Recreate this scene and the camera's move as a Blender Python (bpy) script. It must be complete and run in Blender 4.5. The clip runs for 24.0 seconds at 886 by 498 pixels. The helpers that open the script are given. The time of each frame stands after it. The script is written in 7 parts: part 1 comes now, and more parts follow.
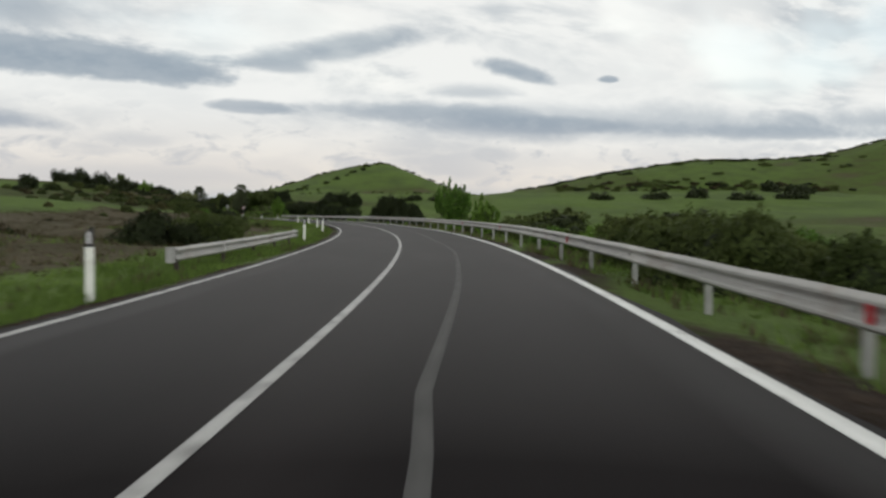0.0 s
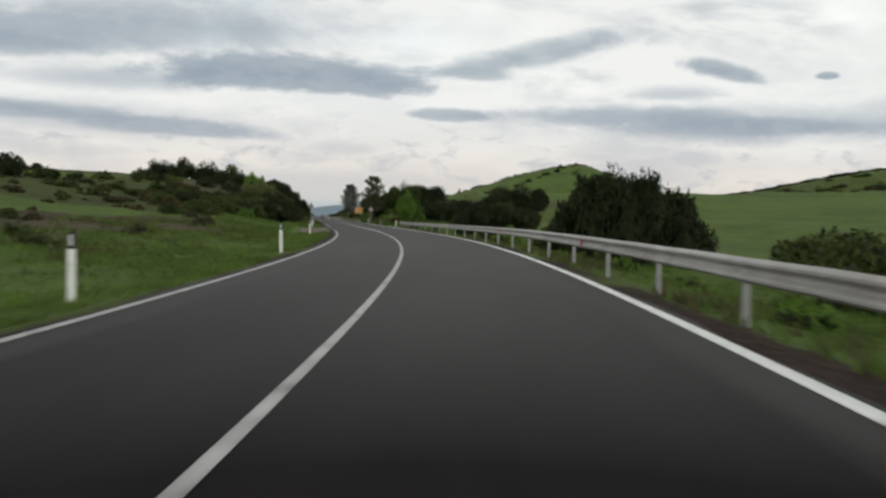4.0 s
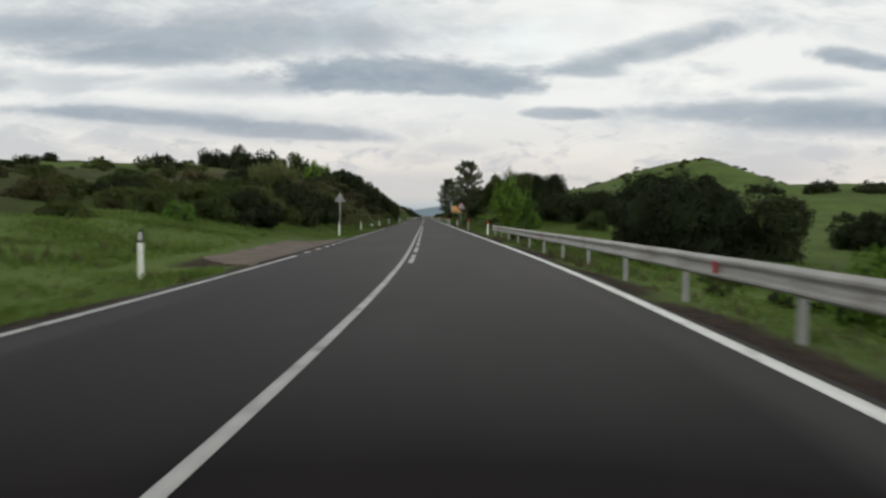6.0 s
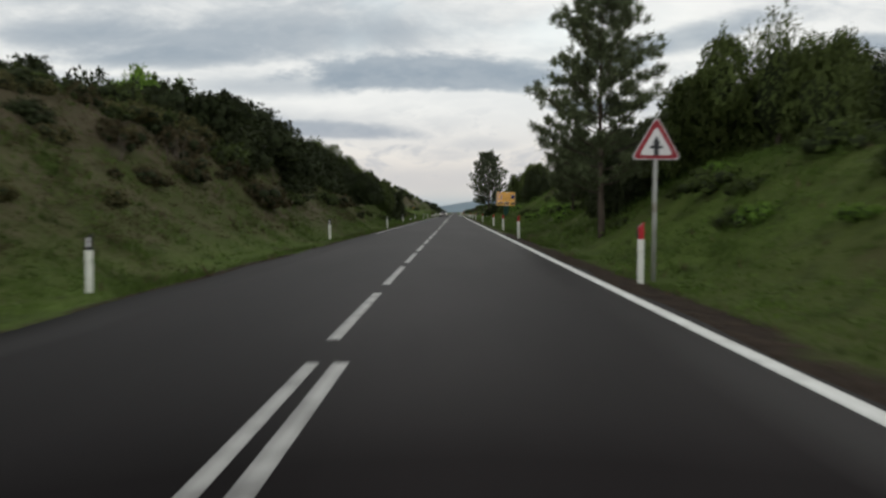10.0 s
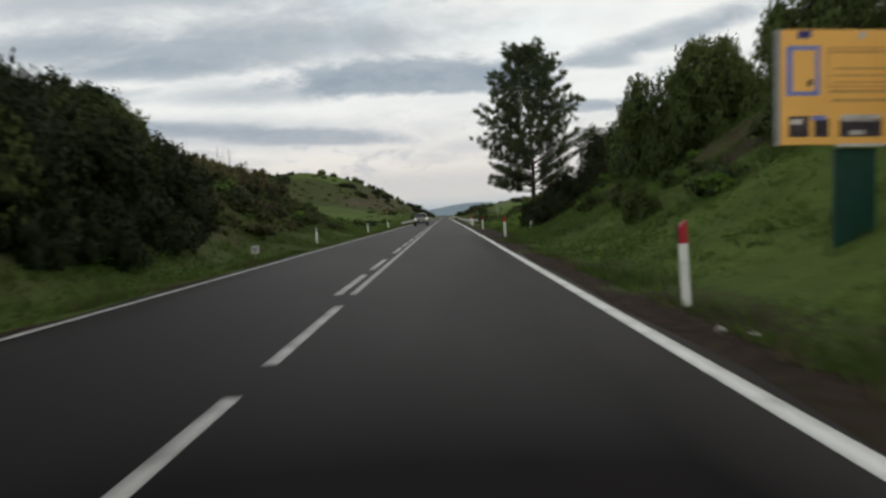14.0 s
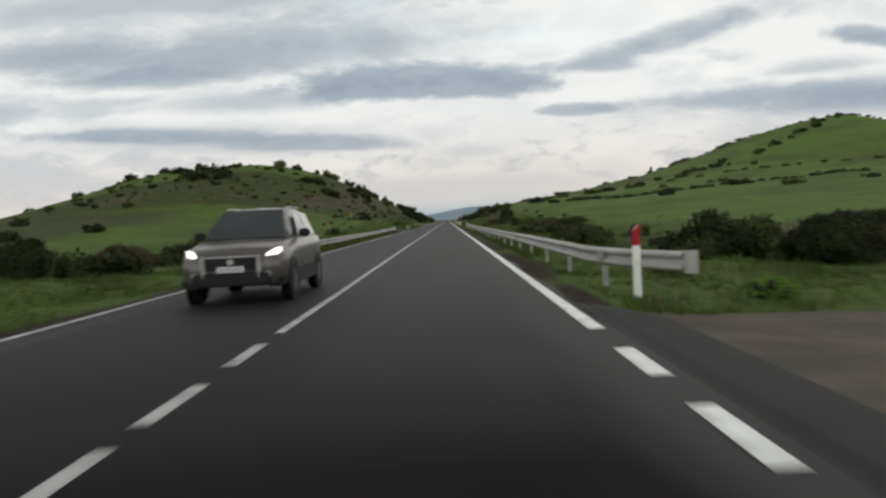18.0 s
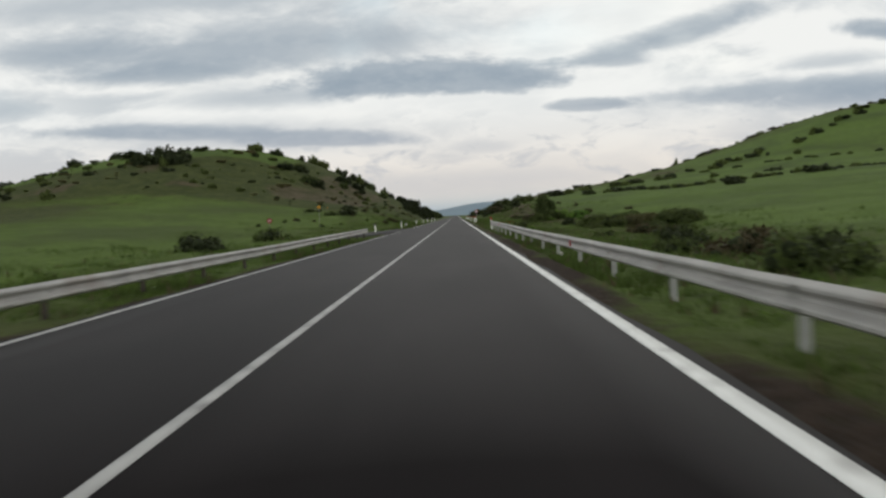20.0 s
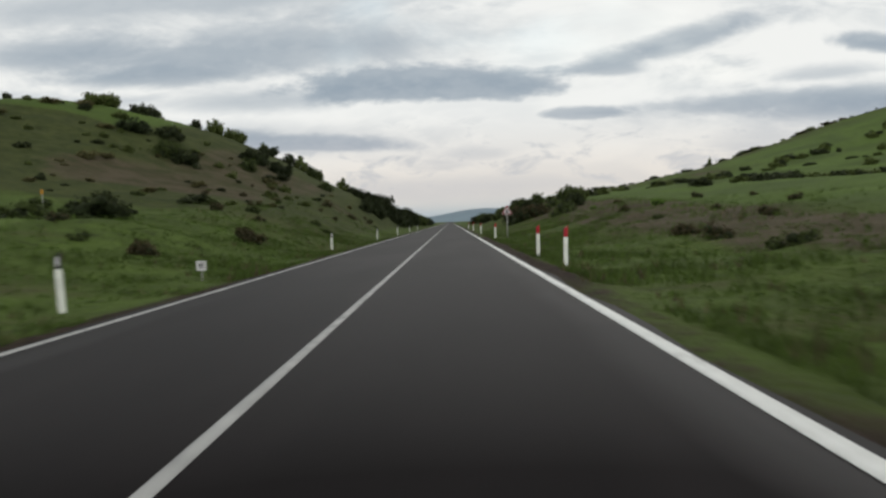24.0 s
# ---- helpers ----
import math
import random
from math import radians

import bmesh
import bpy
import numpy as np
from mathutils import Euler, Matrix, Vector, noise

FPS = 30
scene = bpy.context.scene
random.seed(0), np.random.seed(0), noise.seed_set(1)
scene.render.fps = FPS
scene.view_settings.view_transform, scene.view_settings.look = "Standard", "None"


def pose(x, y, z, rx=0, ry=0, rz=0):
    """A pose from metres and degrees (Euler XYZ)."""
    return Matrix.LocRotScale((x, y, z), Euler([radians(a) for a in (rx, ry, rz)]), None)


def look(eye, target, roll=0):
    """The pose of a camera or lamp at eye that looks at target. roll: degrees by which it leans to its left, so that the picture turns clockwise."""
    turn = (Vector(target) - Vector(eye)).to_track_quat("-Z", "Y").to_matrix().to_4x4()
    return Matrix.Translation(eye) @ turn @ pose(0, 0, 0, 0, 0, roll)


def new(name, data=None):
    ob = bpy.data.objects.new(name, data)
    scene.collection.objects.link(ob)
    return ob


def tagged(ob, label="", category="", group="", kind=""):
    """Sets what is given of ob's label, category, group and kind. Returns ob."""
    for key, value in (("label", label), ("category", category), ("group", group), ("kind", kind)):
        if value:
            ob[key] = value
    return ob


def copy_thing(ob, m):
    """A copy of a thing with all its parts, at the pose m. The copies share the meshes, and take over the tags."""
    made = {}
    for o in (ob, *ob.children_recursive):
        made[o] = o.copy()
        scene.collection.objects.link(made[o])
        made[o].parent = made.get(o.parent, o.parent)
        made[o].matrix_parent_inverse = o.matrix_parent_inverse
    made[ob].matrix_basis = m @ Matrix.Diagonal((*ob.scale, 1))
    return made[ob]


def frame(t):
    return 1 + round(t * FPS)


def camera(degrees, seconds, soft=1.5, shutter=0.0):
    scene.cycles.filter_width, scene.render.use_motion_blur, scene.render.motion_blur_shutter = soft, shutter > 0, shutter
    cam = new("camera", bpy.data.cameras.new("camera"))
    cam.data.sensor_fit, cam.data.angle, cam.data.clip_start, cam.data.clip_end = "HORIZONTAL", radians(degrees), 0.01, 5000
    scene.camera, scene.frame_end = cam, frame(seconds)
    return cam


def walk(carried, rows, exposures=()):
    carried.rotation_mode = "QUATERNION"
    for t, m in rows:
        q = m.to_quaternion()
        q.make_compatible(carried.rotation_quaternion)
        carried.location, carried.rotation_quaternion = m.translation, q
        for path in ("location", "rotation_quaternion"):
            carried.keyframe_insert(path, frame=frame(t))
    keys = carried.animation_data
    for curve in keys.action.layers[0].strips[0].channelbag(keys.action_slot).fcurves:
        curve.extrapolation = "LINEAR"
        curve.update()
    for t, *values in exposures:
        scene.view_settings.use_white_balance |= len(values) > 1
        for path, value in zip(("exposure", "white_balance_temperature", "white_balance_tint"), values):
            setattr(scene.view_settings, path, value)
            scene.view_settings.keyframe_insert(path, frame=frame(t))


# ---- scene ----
cam = camera(58.3, 24.0, soft=2.6, shutter=0.3)
PATH = [
    (0.0, -29.729, 19.557, 1.232, 87.433, -0.323, -23.203),
    (0.5, -25.869, 27.672, 1.232, 86.613, -0.243, -21.582),
    (1.0, -22.231, 36.037, 1.232, 86.987, 0.190, -19.806),
    (1.5, -18.756, 44.788, 1.232, 88.151, -0.608, -18.358),
    (2.0, -15.548, 53.712, 1.232, 87.624, -0.298, -16.138),
    (2.5, -12.776, 62.847, 1.232, 87.567, -0.074, -14.146),
    (3.0, -10.077, 72.568, 1.232, 87.600, -0.295, -12.522),
    (3.5, -7.512, 82.736, 1.232, 87.651, -0.513, -10.898),
    (4.0, -5.180, 93.189, 1.232, 87.713, -0.727, -9.274),
    (4.5, -3.143, 103.787, 1.232, 87.778, -0.936, -7.650),
    (5.0, -1.436, 114.390, 1.232, 88.013, -0.225, -5.497),
    (5.5, -0.223, 125.054, 1.232, 87.736, -0.150, -3.272),
    (6.0, 0.585, 135.674, 1.232, 87.636, -0.346, -1.229),
    (6.5, 1.051, 146.296, 1.232, 87.775, 0.211, 0.524),
    (7.0, 1.281, 156.950, 1.232, 87.499, 0.024, 1.651),
    (7.5, 1.437, 167.644, 1.232, 87.824, 0.942, 2.320),
    (8.0, 1.402, 178.368, 1.232, 87.420, 1.035, 2.214),
    (8.5, 1.349, 188.958, 1.232, 87.897, 1.178, 0.828),
    (9.0, 1.336, 199.474, 1.232, 87.851, 0.773, 0.362),
    (9.5, 1.296, 209.965, 1.232, 87.460, 1.077, 0.683),
    (10.0, 1.190, 220.451, 1.232, 87.351, 0.516, 0.848),
    (10.5, 1.110, 231.237, 1.232, 87.773, 0.636, 0.576),
    (11.0, 1.097, 242.214, 1.232, 87.666, 0.844, 0.467),
    (11.5, 1.128, 253.323, 1.232, 87.592, 1.060, 0.358),
    (12.0, 1.189, 264.508, 1.232, 87.537, 1.277, 0.248),
    (12.5, 1.269, 275.715, 1.232, 87.488, 1.493, 0.139),
    (13.0, 1.358, 286.892, 1.232, 87.627, 1.777, -0.030),
    (13.5, 1.466, 298.049, 1.232, 87.727, 1.861, 0.116),
    (14.0, 1.559, 309.211, 1.232, 87.570, 2.365, 0.139),
    (14.5, 1.634, 320.383, 1.232, 87.877, 1.985, 0.244),
    (15.0, 1.684, 331.491, 1.232, 87.741, 2.138, 0.046),
    (15.5, 1.760, 342.565, 1.232, 87.622, 2.562, 0.119),
    (16.0, 1.839, 353.596, 1.232, 87.750, 2.386, 0.191),
    (16.5, 1.897, 364.573, 1.232, 87.294, 3.275, 0.291),
    (17.0, 1.948, 375.488, 1.232, 88.079, 2.863, 0.191),
    (17.5, 2.000, 386.353, 1.232, 87.911, 2.687, 0.209),
    (18.0, 2.041, 397.349, 1.232, 87.901, 2.859, 0.307),
    (18.5, 2.033, 408.435, 1.232, 87.982, 2.475, 0.452),
    (19.0, 1.992, 419.603, 1.232, 87.895, 2.595, 0.622),
    (19.5, 1.928, 430.848, 1.232, 87.773, 2.719, 0.792),
    (20.0, 1.849, 442.164, 1.232, 87.616, 2.847, 0.963),
    (20.5, 1.759, 453.546, 1.232, 87.419, 2.980, 1.133),
    (21.0, 1.664, 464.990, 1.232, 87.371, 2.717, 1.097),
    (21.5, 1.575, 476.494, 1.232, 88.087, 1.664, 1.290),
    (22.0, 1.518, 488.039, 1.232, 87.497, 2.151, 1.065),
    (22.5, 1.502, 499.605, 1.232, 88.491, 2.229, 0.948),
    (23.0, 1.490, 511.132, 1.232, 88.159, 2.260, 0.915),
    (23.5, 1.536, 522.679, 1.232, 88.576, 1.962, 0.846),
    (24.0, 1.498, 534.183, 1.232, 88.054, 2.163, 0.543),
]
walk(cam, [(r[0], pose(*r[1:])) for r in PATH])

# ---- sky and light ----
world = bpy.data.worlds.new("evening_sky")
scene.world = world
world.use_nodes = True
wt = world.node_tree
wt.nodes.clear()


def wnode(kind, **props):
    n = wt.nodes.new(kind)
    for key, value in props.items():
        if key == "op":
            n.operation = value
        elif key == "blend":
            n.blend_type = value
    return n


def wmath(op, a, b=None, clamp=False):
    n = wt.nodes.new("ShaderNodeMath")
    n.operation = op
    n.use_clamp = clamp
    for i, v in enumerate((a, b)):
        if v is None:
            continue
        if isinstance(v, (int, float)):
            n.inputs[i].default_value = v
        else:
            wt.links.new(v, n.inputs[i])
    return n.outputs[0]


def wramp(v, lo, hi):
    n = wt.nodes.new("ShaderNodeMapRange")
    n.interpolation_type = "SMOOTHSTEP"
    wt.links.new(v, n.inputs[0])
    n.inputs[1].default_value, n.inputs[2].default_value = lo, hi
    return n.outputs[0]


def wnoise(vec, scale, detail, rough=0.55, dist=0.0):
    n = wt.nodes.new("ShaderNodeTexNoise")
    wt.links.new(vec, n.inputs["Vector"])
    n.inputs["Scale"].default_value, n.inputs["Detail"].default_value = scale, detail
    n.inputs["Roughness"].default_value, n.inputs["Distortion"].default_value = rough, dist
    return n.outputs[0]


def wcomb(x, y, z=0.0):
    n = wt.nodes.new("ShaderNodeCombineXYZ")
    for i, v in enumerate((x, y, z)):
        if isinstance(v, (int, float)):
            n.inputs[i].default_value = v
        else:
            wt.links.new(v, n.inputs[i])
    return n.outputs[0]


def wmix(fac, a, b):
    n = wt.nodes.new("ShaderNodeMix")
    n.data_type = "RGBA"
    for i, v in ((0, fac), (6, a), (7, b)):
        if isinstance(v, (int, float)):
            n.inputs[i].default_value = v
        elif isinstance(v, tuple):
            n.inputs[i].default_value = (*v, 1)
        else:
            wt.links.new(v, n.inputs[i])
    return n.outputs[2]


coord = wt.nodes.new("ShaderNodeTexCoord")
split = wt.nodes.new("ShaderNodeSeparateXYZ")
wt.links.new(coord.outputs["Generated"], split.inputs[0])
dx, dy, dz = split.outputs
up = wmath("MAXIMUM", dz, 0.0)
# a flat cloud deck, seen in perspective
high = wmath("ADD", up, 0.10)
deck = wcomb(wmath("DIVIDE", dx, high), wmath("DIVIDE", dy, high))
fwd = wmath("MAXIMUM", dy, 0.05)
ax = wmath("DIVIDE", dx, fwd)
az = wmath("DIVIDE", up, fwd)
face = wcomb(ax, wmath("MULTIPLY", az, 2.7))
warp = wnoise(face, 5.0, 6.0, 0.62, 0.5)
warp2 = wnoise(wcomb(ax, wmath("MULTIPLY", az, 2.2), 7.0), 26.0, 4.0, 0.6)
wob = wmath("ADD", wmath("MULTIPLY", wmath("SUBTRACT", warp, 0.5), 1.5), wmath("MULTIPLY", wmath("SUBTRACT", warp2, 0.5), 0.75))


def cloud(cx, cz, rx, rz, tilt, soft, density):
    """One long grey cloud with a flatter base: its middle and half sizes as slopes ahead, the lean of its axis."""
    x = wmath("SUBTRACT", ax, cx)
    z = wmath("SUBTRACT", wmath("SUBTRACT", az, cz), wmath("MULTIPLY", x, tilt))
    a = wmath("DIVIDE", x, rx)
    b = wmath("MAXIMUM", wmath("DIVIDE", z, rz * 1.1), wmath("DIVIDE", z, -rz * 0.85))
    r = wmath("SQRT", wmath("ADD", wmath("MULTIPLY", a, a), wmath("MULTIPLY", b, b)))
    body = wramp(wmath("ADD", r, wob), 1.0 + soft * 0.6, 1.0 - soft * 0.8)
    return wmath("MULTIPLY", wmath("MULTIPLY", body, min(1.0, density * 1.15)), wmath("SUBTRACT", 0.96, wmath("MULTIPLY", b, 0.16)))


AHEAD = ((-0.030, 0.171, 0.176, 0.026, -0.02, 0.36, 0.98), (0.205, 0.183, 0.055, 0.011, -0.04, 0.7, 0.65), (0.301, 0.215, 0.114, 0.021, 0.23, 0.6, 0.80),
         (-0.228, 0.224, 0.280, 0.040, 0.01, 0.85, 0.74), (-0.340, 0.197, 0.150, 0.017, 0.01, 0.7, 0.75), (-0.385, 0.122, 0.170, 0.011, -0.05, 0.6, 0.85),
         (-0.165, 0.103, 0.122, 0.011, -0.05, 0.5, 0.90), (-0.298, 0.111, 0.270, 0.022, -0.05, 0.9, 0.50), (-0.470, 0.228, 0.140, 0.022, 0.01, 0.9, 0.65),
         (-0.221, 0.160, 0.130, 0.016, 0.01, 0.9, 0.55), (0.174, 0.129, 0.055, 0.008, 0.01, 0.5, 0.75), (-0.010, 0.040, 0.240, 0.018, 0.01, 0.9, 0.45), (0.032, 0.083, 0.050, 0.011, 0.01, 0.8, 0.42), (-0.30, 0.290, 0.42, 0.035, 0.03, 0.9, 0.62))
ASIDE = ((0.403, 0.135, 0.150, 0.015, 0.03, 0.7, 0.70), (0.490, 0.118, 0.130, 0.022, 0.01, 0.8, 0.65), (0.547, 0.199, 0.062, 0.014, -0.16, 0.5, 0.80),
         (0.696, 0.200, 0.020, 0.006, 0.05, 0.5, 0.80), (0.481, 0.167, 0.066, 0.010, 0.05, 0.8, 0.48), (0.732, 0.135, 0.440, 0.029, 0.035, 0.9, 0.56),
         (0.597, 0.127, 0.215, 0.012, 0.035, 0.6, 0.78), (1.036, 0.136, 0.265, 0.013, 0.033, 0.7, 0.68), (0.964, 0.209, 0.095, 0.012, 0.05, 0.9, 0.38),
         (0.414, 0.070, 0.062, 0.012, 0.02, 0.8, 0.50), (0.499, 0.082, 0.045, 0.015, 0.02, 0.7, 0.55), (-0.62, 0.160, 0.160, 0.022, 0.01, 0.7, 0.60), (1.313, 0.170, 0.270, 0.024, 0.04, 0.8, 0.6))
grey = None
for c in AHEAD + ASIDE:
    one = cloud(*c)
    grey = one if grey is None else wmath("SUBTRACT", wmath("ADD", grey, one), wmath("MULTIPLY", grey, one))
grey = wmath("MULTIPLY", grey, wramp(dy, 0.05, 0.3))
stream = wnoise(wcomb(ax, wmath("MULTIPLY", az, 3.3), 3.0), 5.0, 6.0, 0.58, 0.3)
patch = wramp(wnoise(wcomb(ax, wmath("MULTIPLY", az, 2.0), 11.0), 3.2, 2.0), 0.38, 0.66)
streaks = wmath("MULTIPLY", wmath("MULTIPLY", wramp(stream, 0.42, 0.62), 0.55), wmath("ADD", 0.25, wmath("MULTIPLY", patch, 0.75)))
back = wmath("MULTIPLY", wramp(wnoise(deck, 0.55, 5.0), 0.48, 0.72), 0.5)
behind = wramp(dy, 0.25, 0.02)
# wisps thin the clouds unevenly from within
grey = wmath("MULTIPLY", grey, wmath("ADD", 0.90, wmath("MULTIPLY", wramp(warp2, 0.32, 0.62), 0.10)))
grey = wmath("MAXIMUM", grey, wmath("MULTIPLY", streaks, wramp(dy, 0.05, 0.3)))
# small heaped clouds low over the hills
heap = wramp(wnoise(wcomb(ax, wmath("MULTIPLY", az, 2.3), 19.0), 15.0, 6.0, 0.6, 0.4), 0.47, 0.66)
heap = wmath("MULTIPLY", wmath("MULTIPLY", heap, 0.62), wmath("MULTIPLY", wramp(az, 0.015, 0.05), wramp(az, 0.15, 0.09)))
grey = wmath("MAXIMUM", grey, wmath("MULTIPLY", heap, wramp(dy, 0.05, 0.3)))
grey = wmath("MAXIMUM", grey, wmath("MULTIPLY", back, behind), clamp=True)
sky = wt.nodes.new("ShaderNodeTexSky")
sky.sky_type = "NISHITA"
sky.sun_disc = False
sky.sun_elevation = radians(22)
sky.sun_rotation = radians(25)
clear = wt.nodes.new("ShaderNodeMix")
clear.data_type = "RGBA"
clear.blend_type = "MULTIPLY"
clear.inputs[0].default_value = 1.0
wt.links.new(sky.outputs[0], clear.inputs[6])
clear.inputs[7].default_value = (0.12, 0.12, 0.12, 1)
veil = wramp(az, 0.02, 0.15)
white = wmix(veil, (0.79, 0.735, 0.67), (0.885, 0.895, 0.875))
low = wmix(wramp(az, 0.0, 0.04), (0.42, 0.49, 0.53), white)
dense = wmix(wramp(az, 0.05, 0.16), (0.47, 0.495, 0.54), (0.295, 0.362, 0.430))
full = wmix(grey, low, dense)
# thin places where pale blue-green sky shows
gap = wmath("MULTIPLY", wramp(wnoise(wcomb(ax, wmath("MULTIPLY", az, 2.0), 5.0), 2.6, 3.0), 0.50, 0.70), wramp(az, 0.13, 0.26))
thin = wmix(wmath("MULTIPLY", gap, 0.55), full, (0.66, 0.80, 0.83))
colour = wmix(wmath("MULTIPLY", gap, 0.22), thin, clear.outputs[2])
# added out of view to set the light: sky dimmed overhead, brightened behind
thick = wmath("MULTIPLY", wmath("SUBTRACT", 1.0, wmath("MULTIPLY", wramp(dz, 0.30, 0.80), 0.66)), wmath("ADD", 1.0, wmath("MULTIPLY", wramp(dy, 0.30, -0.45), 0.75)))
shade = wt.nodes.new("ShaderNodeMix")
shade.data_type, shade.blend_type = "RGBA", "MULTIPLY"
shade.inputs[0].default_value = 1.0
wt.links.new(colour, shade.inputs[6])
wt.links.new(wcomb(thick, thick, thick), shade.inputs[7])
colour = shade.outputs[2]
ground_side = wmix(wramp(dz, -0.02, 0.0), (0.10, 0.11, 0.08), colour)
bg = wt.nodes.new("ShaderNodeBackground")
wt.links.new(ground_side, bg.inputs[0])
bg.inputs[1].default_value = 1.0
wout = wt.nodes.new("ShaderNodeOutputWorld")
wt.links.new(bg.outputs[0], wout.inputs[0])

sun = bpy.data.lights.new("sun", "SUN")
sun.energy, sun.angle, sun.color = 0.5, radians(75), (1.0, 0.95, 0.88)
sun_ob = new("sun", sun)
sun_ob.matrix_world = look((0, 0, 60), (-25, -53, 36))

# ---- materials ----


def material(name, base, rough=0.8, metal=0.0, vary=0.25, scale=3.0, fine=40.0, bump=0.0, spot=None, spot_amount=0.0, spot_scale=1.0, per_object=0.0, island=0.0, coords="Object", stretch=(1, 1, 1)):
    m = bpy.data.materials.new(name)
    m.use_nodes = True
    nt = m.node_tree
    b = nt.nodes["Principled BSDF"]
    b.inputs["Roughness"].default_value, b.inputs["Metallic"].default_value = rough, metal
    b.inputs["Specular IOR Level"].default_value = 0.3
    tc = nt.nodes.new("ShaderNodeTexCoord")
    mp = nt.nodes.new("ShaderNodeMapping")
    mp.inputs["Scale"].default_value = stretch
    nt.links.new(tc.outputs[coords], mp.inputs[0])

    def noise_of(s, d):
        n = nt.nodes.new("ShaderNodeTexNoise")
        n.inputs["Scale"].default_value, n.inputs["Detail"].default_value = s, d
        nt.links.new(mp.outputs[0], n.inputs["Vector"])
        return n.outputs[0]

    def mixed(fac, a, c, blend="MIX"):
        n = nt.nodes.new("ShaderNodeMix")
        n.data_type, n.blend_type = "RGBA", blend
        for i, v in ((0, fac), (6, a), (7, c)):
            if isinstance(v, (int, float)):
                n.inputs[i].default_value = v
            elif isinstance(v, tuple):
                n.inputs[i].default_value = (*v, 1)
            else:
                nt.links.new(v, n.inputs[i])
        return n.outputs[2]

    def ranged(v, lo, hi, a, c):
        n = nt.nodes.new("ShaderNodeMapRange")
        nt.links.new(v, n.inputs[0])
        for i, q in enumerate((lo, hi, a, c)):
            n.inputs[i + 1].default_value = q
        return n.outputs[0]

    dark = tuple(c * (1 - vary) for c in base)
    light = tuple(min(1, c * (1 + vary)) for c in base)
    col = mixed(ranged(noise_of(scale, 4), 0.3, 0.7, 0, 1), dark, light)
    f = noise_of(fine, 3)
    col = mixed(ranged(f, 0.3, 0.7, 0, 0.5), col, tuple(c * (1 - 0.8 * vary) for c in base))
    if spot:
        col = mixed(ranged(noise_of(spot_scale, 5), 0.62 - 0.25 * spot_amount, 0.78 - 0.2 * spot_amount, 0, 1), col, spot)
    if per_object:
        info = nt.nodes.new("ShaderNodeObjectInfo")
        hue = nt.nodes.new("ShaderNodeHueSaturation")
        nt.links.new(ranged(info.outputs["Random"], 0, 1, 1 - per_object, 1 + per_object), hue.inputs["Value"])
        nt.links.new(ranged(info.outputs["Random"], 0, 1, 0.5 + 0.04 * per_object, 0.5 - 0.04 * per_object), hue.inputs["Hue"])
        nt.links.new(col, hue.inputs["Color"])
        col = hue.outputs[0]
    if island:
        geo = nt.nodes.new("ShaderNodeNewGeometry")
        hue = nt.nodes.new("ShaderNodeHueSaturation")
        nt.links.new(ranged(geo.outputs["Random Per Island"], 0, 1, 1 - island, 1 + island), hue.inputs["Value"])
        nt.links.new(col, hue.inputs["Color"])
        col = hue.outputs[0]
    nt.links.new(col, b.inputs["Base Color"])
    if bump:
        bn = nt.nodes.new("ShaderNodeBump")
        bn.inputs["Strength"].default_value, bn.inputs["Distance"].default_value = bump, 0.02
        nt.links.new(f, bn.inputs["Height"])
        nt.links.new(bn.outputs[0], b.inputs["Normal"])
    return m


def leaf_material(name, base, vary=0.3, island=0.20, per_object=0.2, scale=0.8, thin=0.42):
    m = material(name, base, rough=0.65, vary=vary, scale=scale, fine=6.0, island=island, per_object=per_object)
    b = m.node_tree.nodes["Principled BSDF"]
    b.inputs["Specular IOR Level"].default_value = 0.15
    nt = m.node_tree
    back, both = nt.nodes.new("ShaderNodeBsdfTranslucent"), nt.nodes.new("ShaderNodeMixShader")
    nt.links.new(b.inputs["Base Color"].links[0].from_socket, back.inputs["Color"])
    both.inputs[0].default_value = thin
    nt.links.new(b.outputs[0], both.inputs[1])
    nt.links.new(back.outputs[0], both.inputs[2])
    nt.links.new(both.outputs[0], nt.nodes["Material Output"].inputs["Surface"])
    return m


ASPHALT = material("asphalt", (0.0178, 0.0157, 0.0162), rough=0.68, vary=0.24, scale=0.45, fine=60.0, bump=0.06, spot=(0.026, 0.0228, 0.0232), spot_amount=0.55, spot_scale=0.30, coords="UV", stretch=(1.2, 0.25, 1))
nt = ASPHALT.node_tree
weight, sheen = nt.nodes.new("ShaderNodeLayerWeight"), nt.nodes.new("ShaderNodeMapRange")
weight.inputs["Blend"].default_value = 0.5
for i, v in enumerate((0.70, 0.95, 0.008, 0.15)):
    sheen.inputs[i + 1].default_value = v
nt.links.new(weight.outputs["Facing"], sheen.inputs[0])
nt.links.new(sheen.outputs[0], nt.nodes["Principled BSDF"].inputs["Specular IOR Level"])
OLD_ASPHALT = material("old_asphalt", (0.085, 0.080, 0.076), rough=0.9, vary=0.2, scale=0.6, fine=40.0, bump=0.5)
STREAK = material("rubbed_asphalt", (0.070, 0.068, 0.066), rough=0.8, vary=0.25, scale=1.2, fine=30.0)
PAINT = material("road_paint", (0.88, 0.88, 0.85), rough=0.6, vary=0.10, scale=2.0, fine=24.0, spot=(0.46, 0.45, 0.43), spot_amount=0.22, spot_scale=3.0)
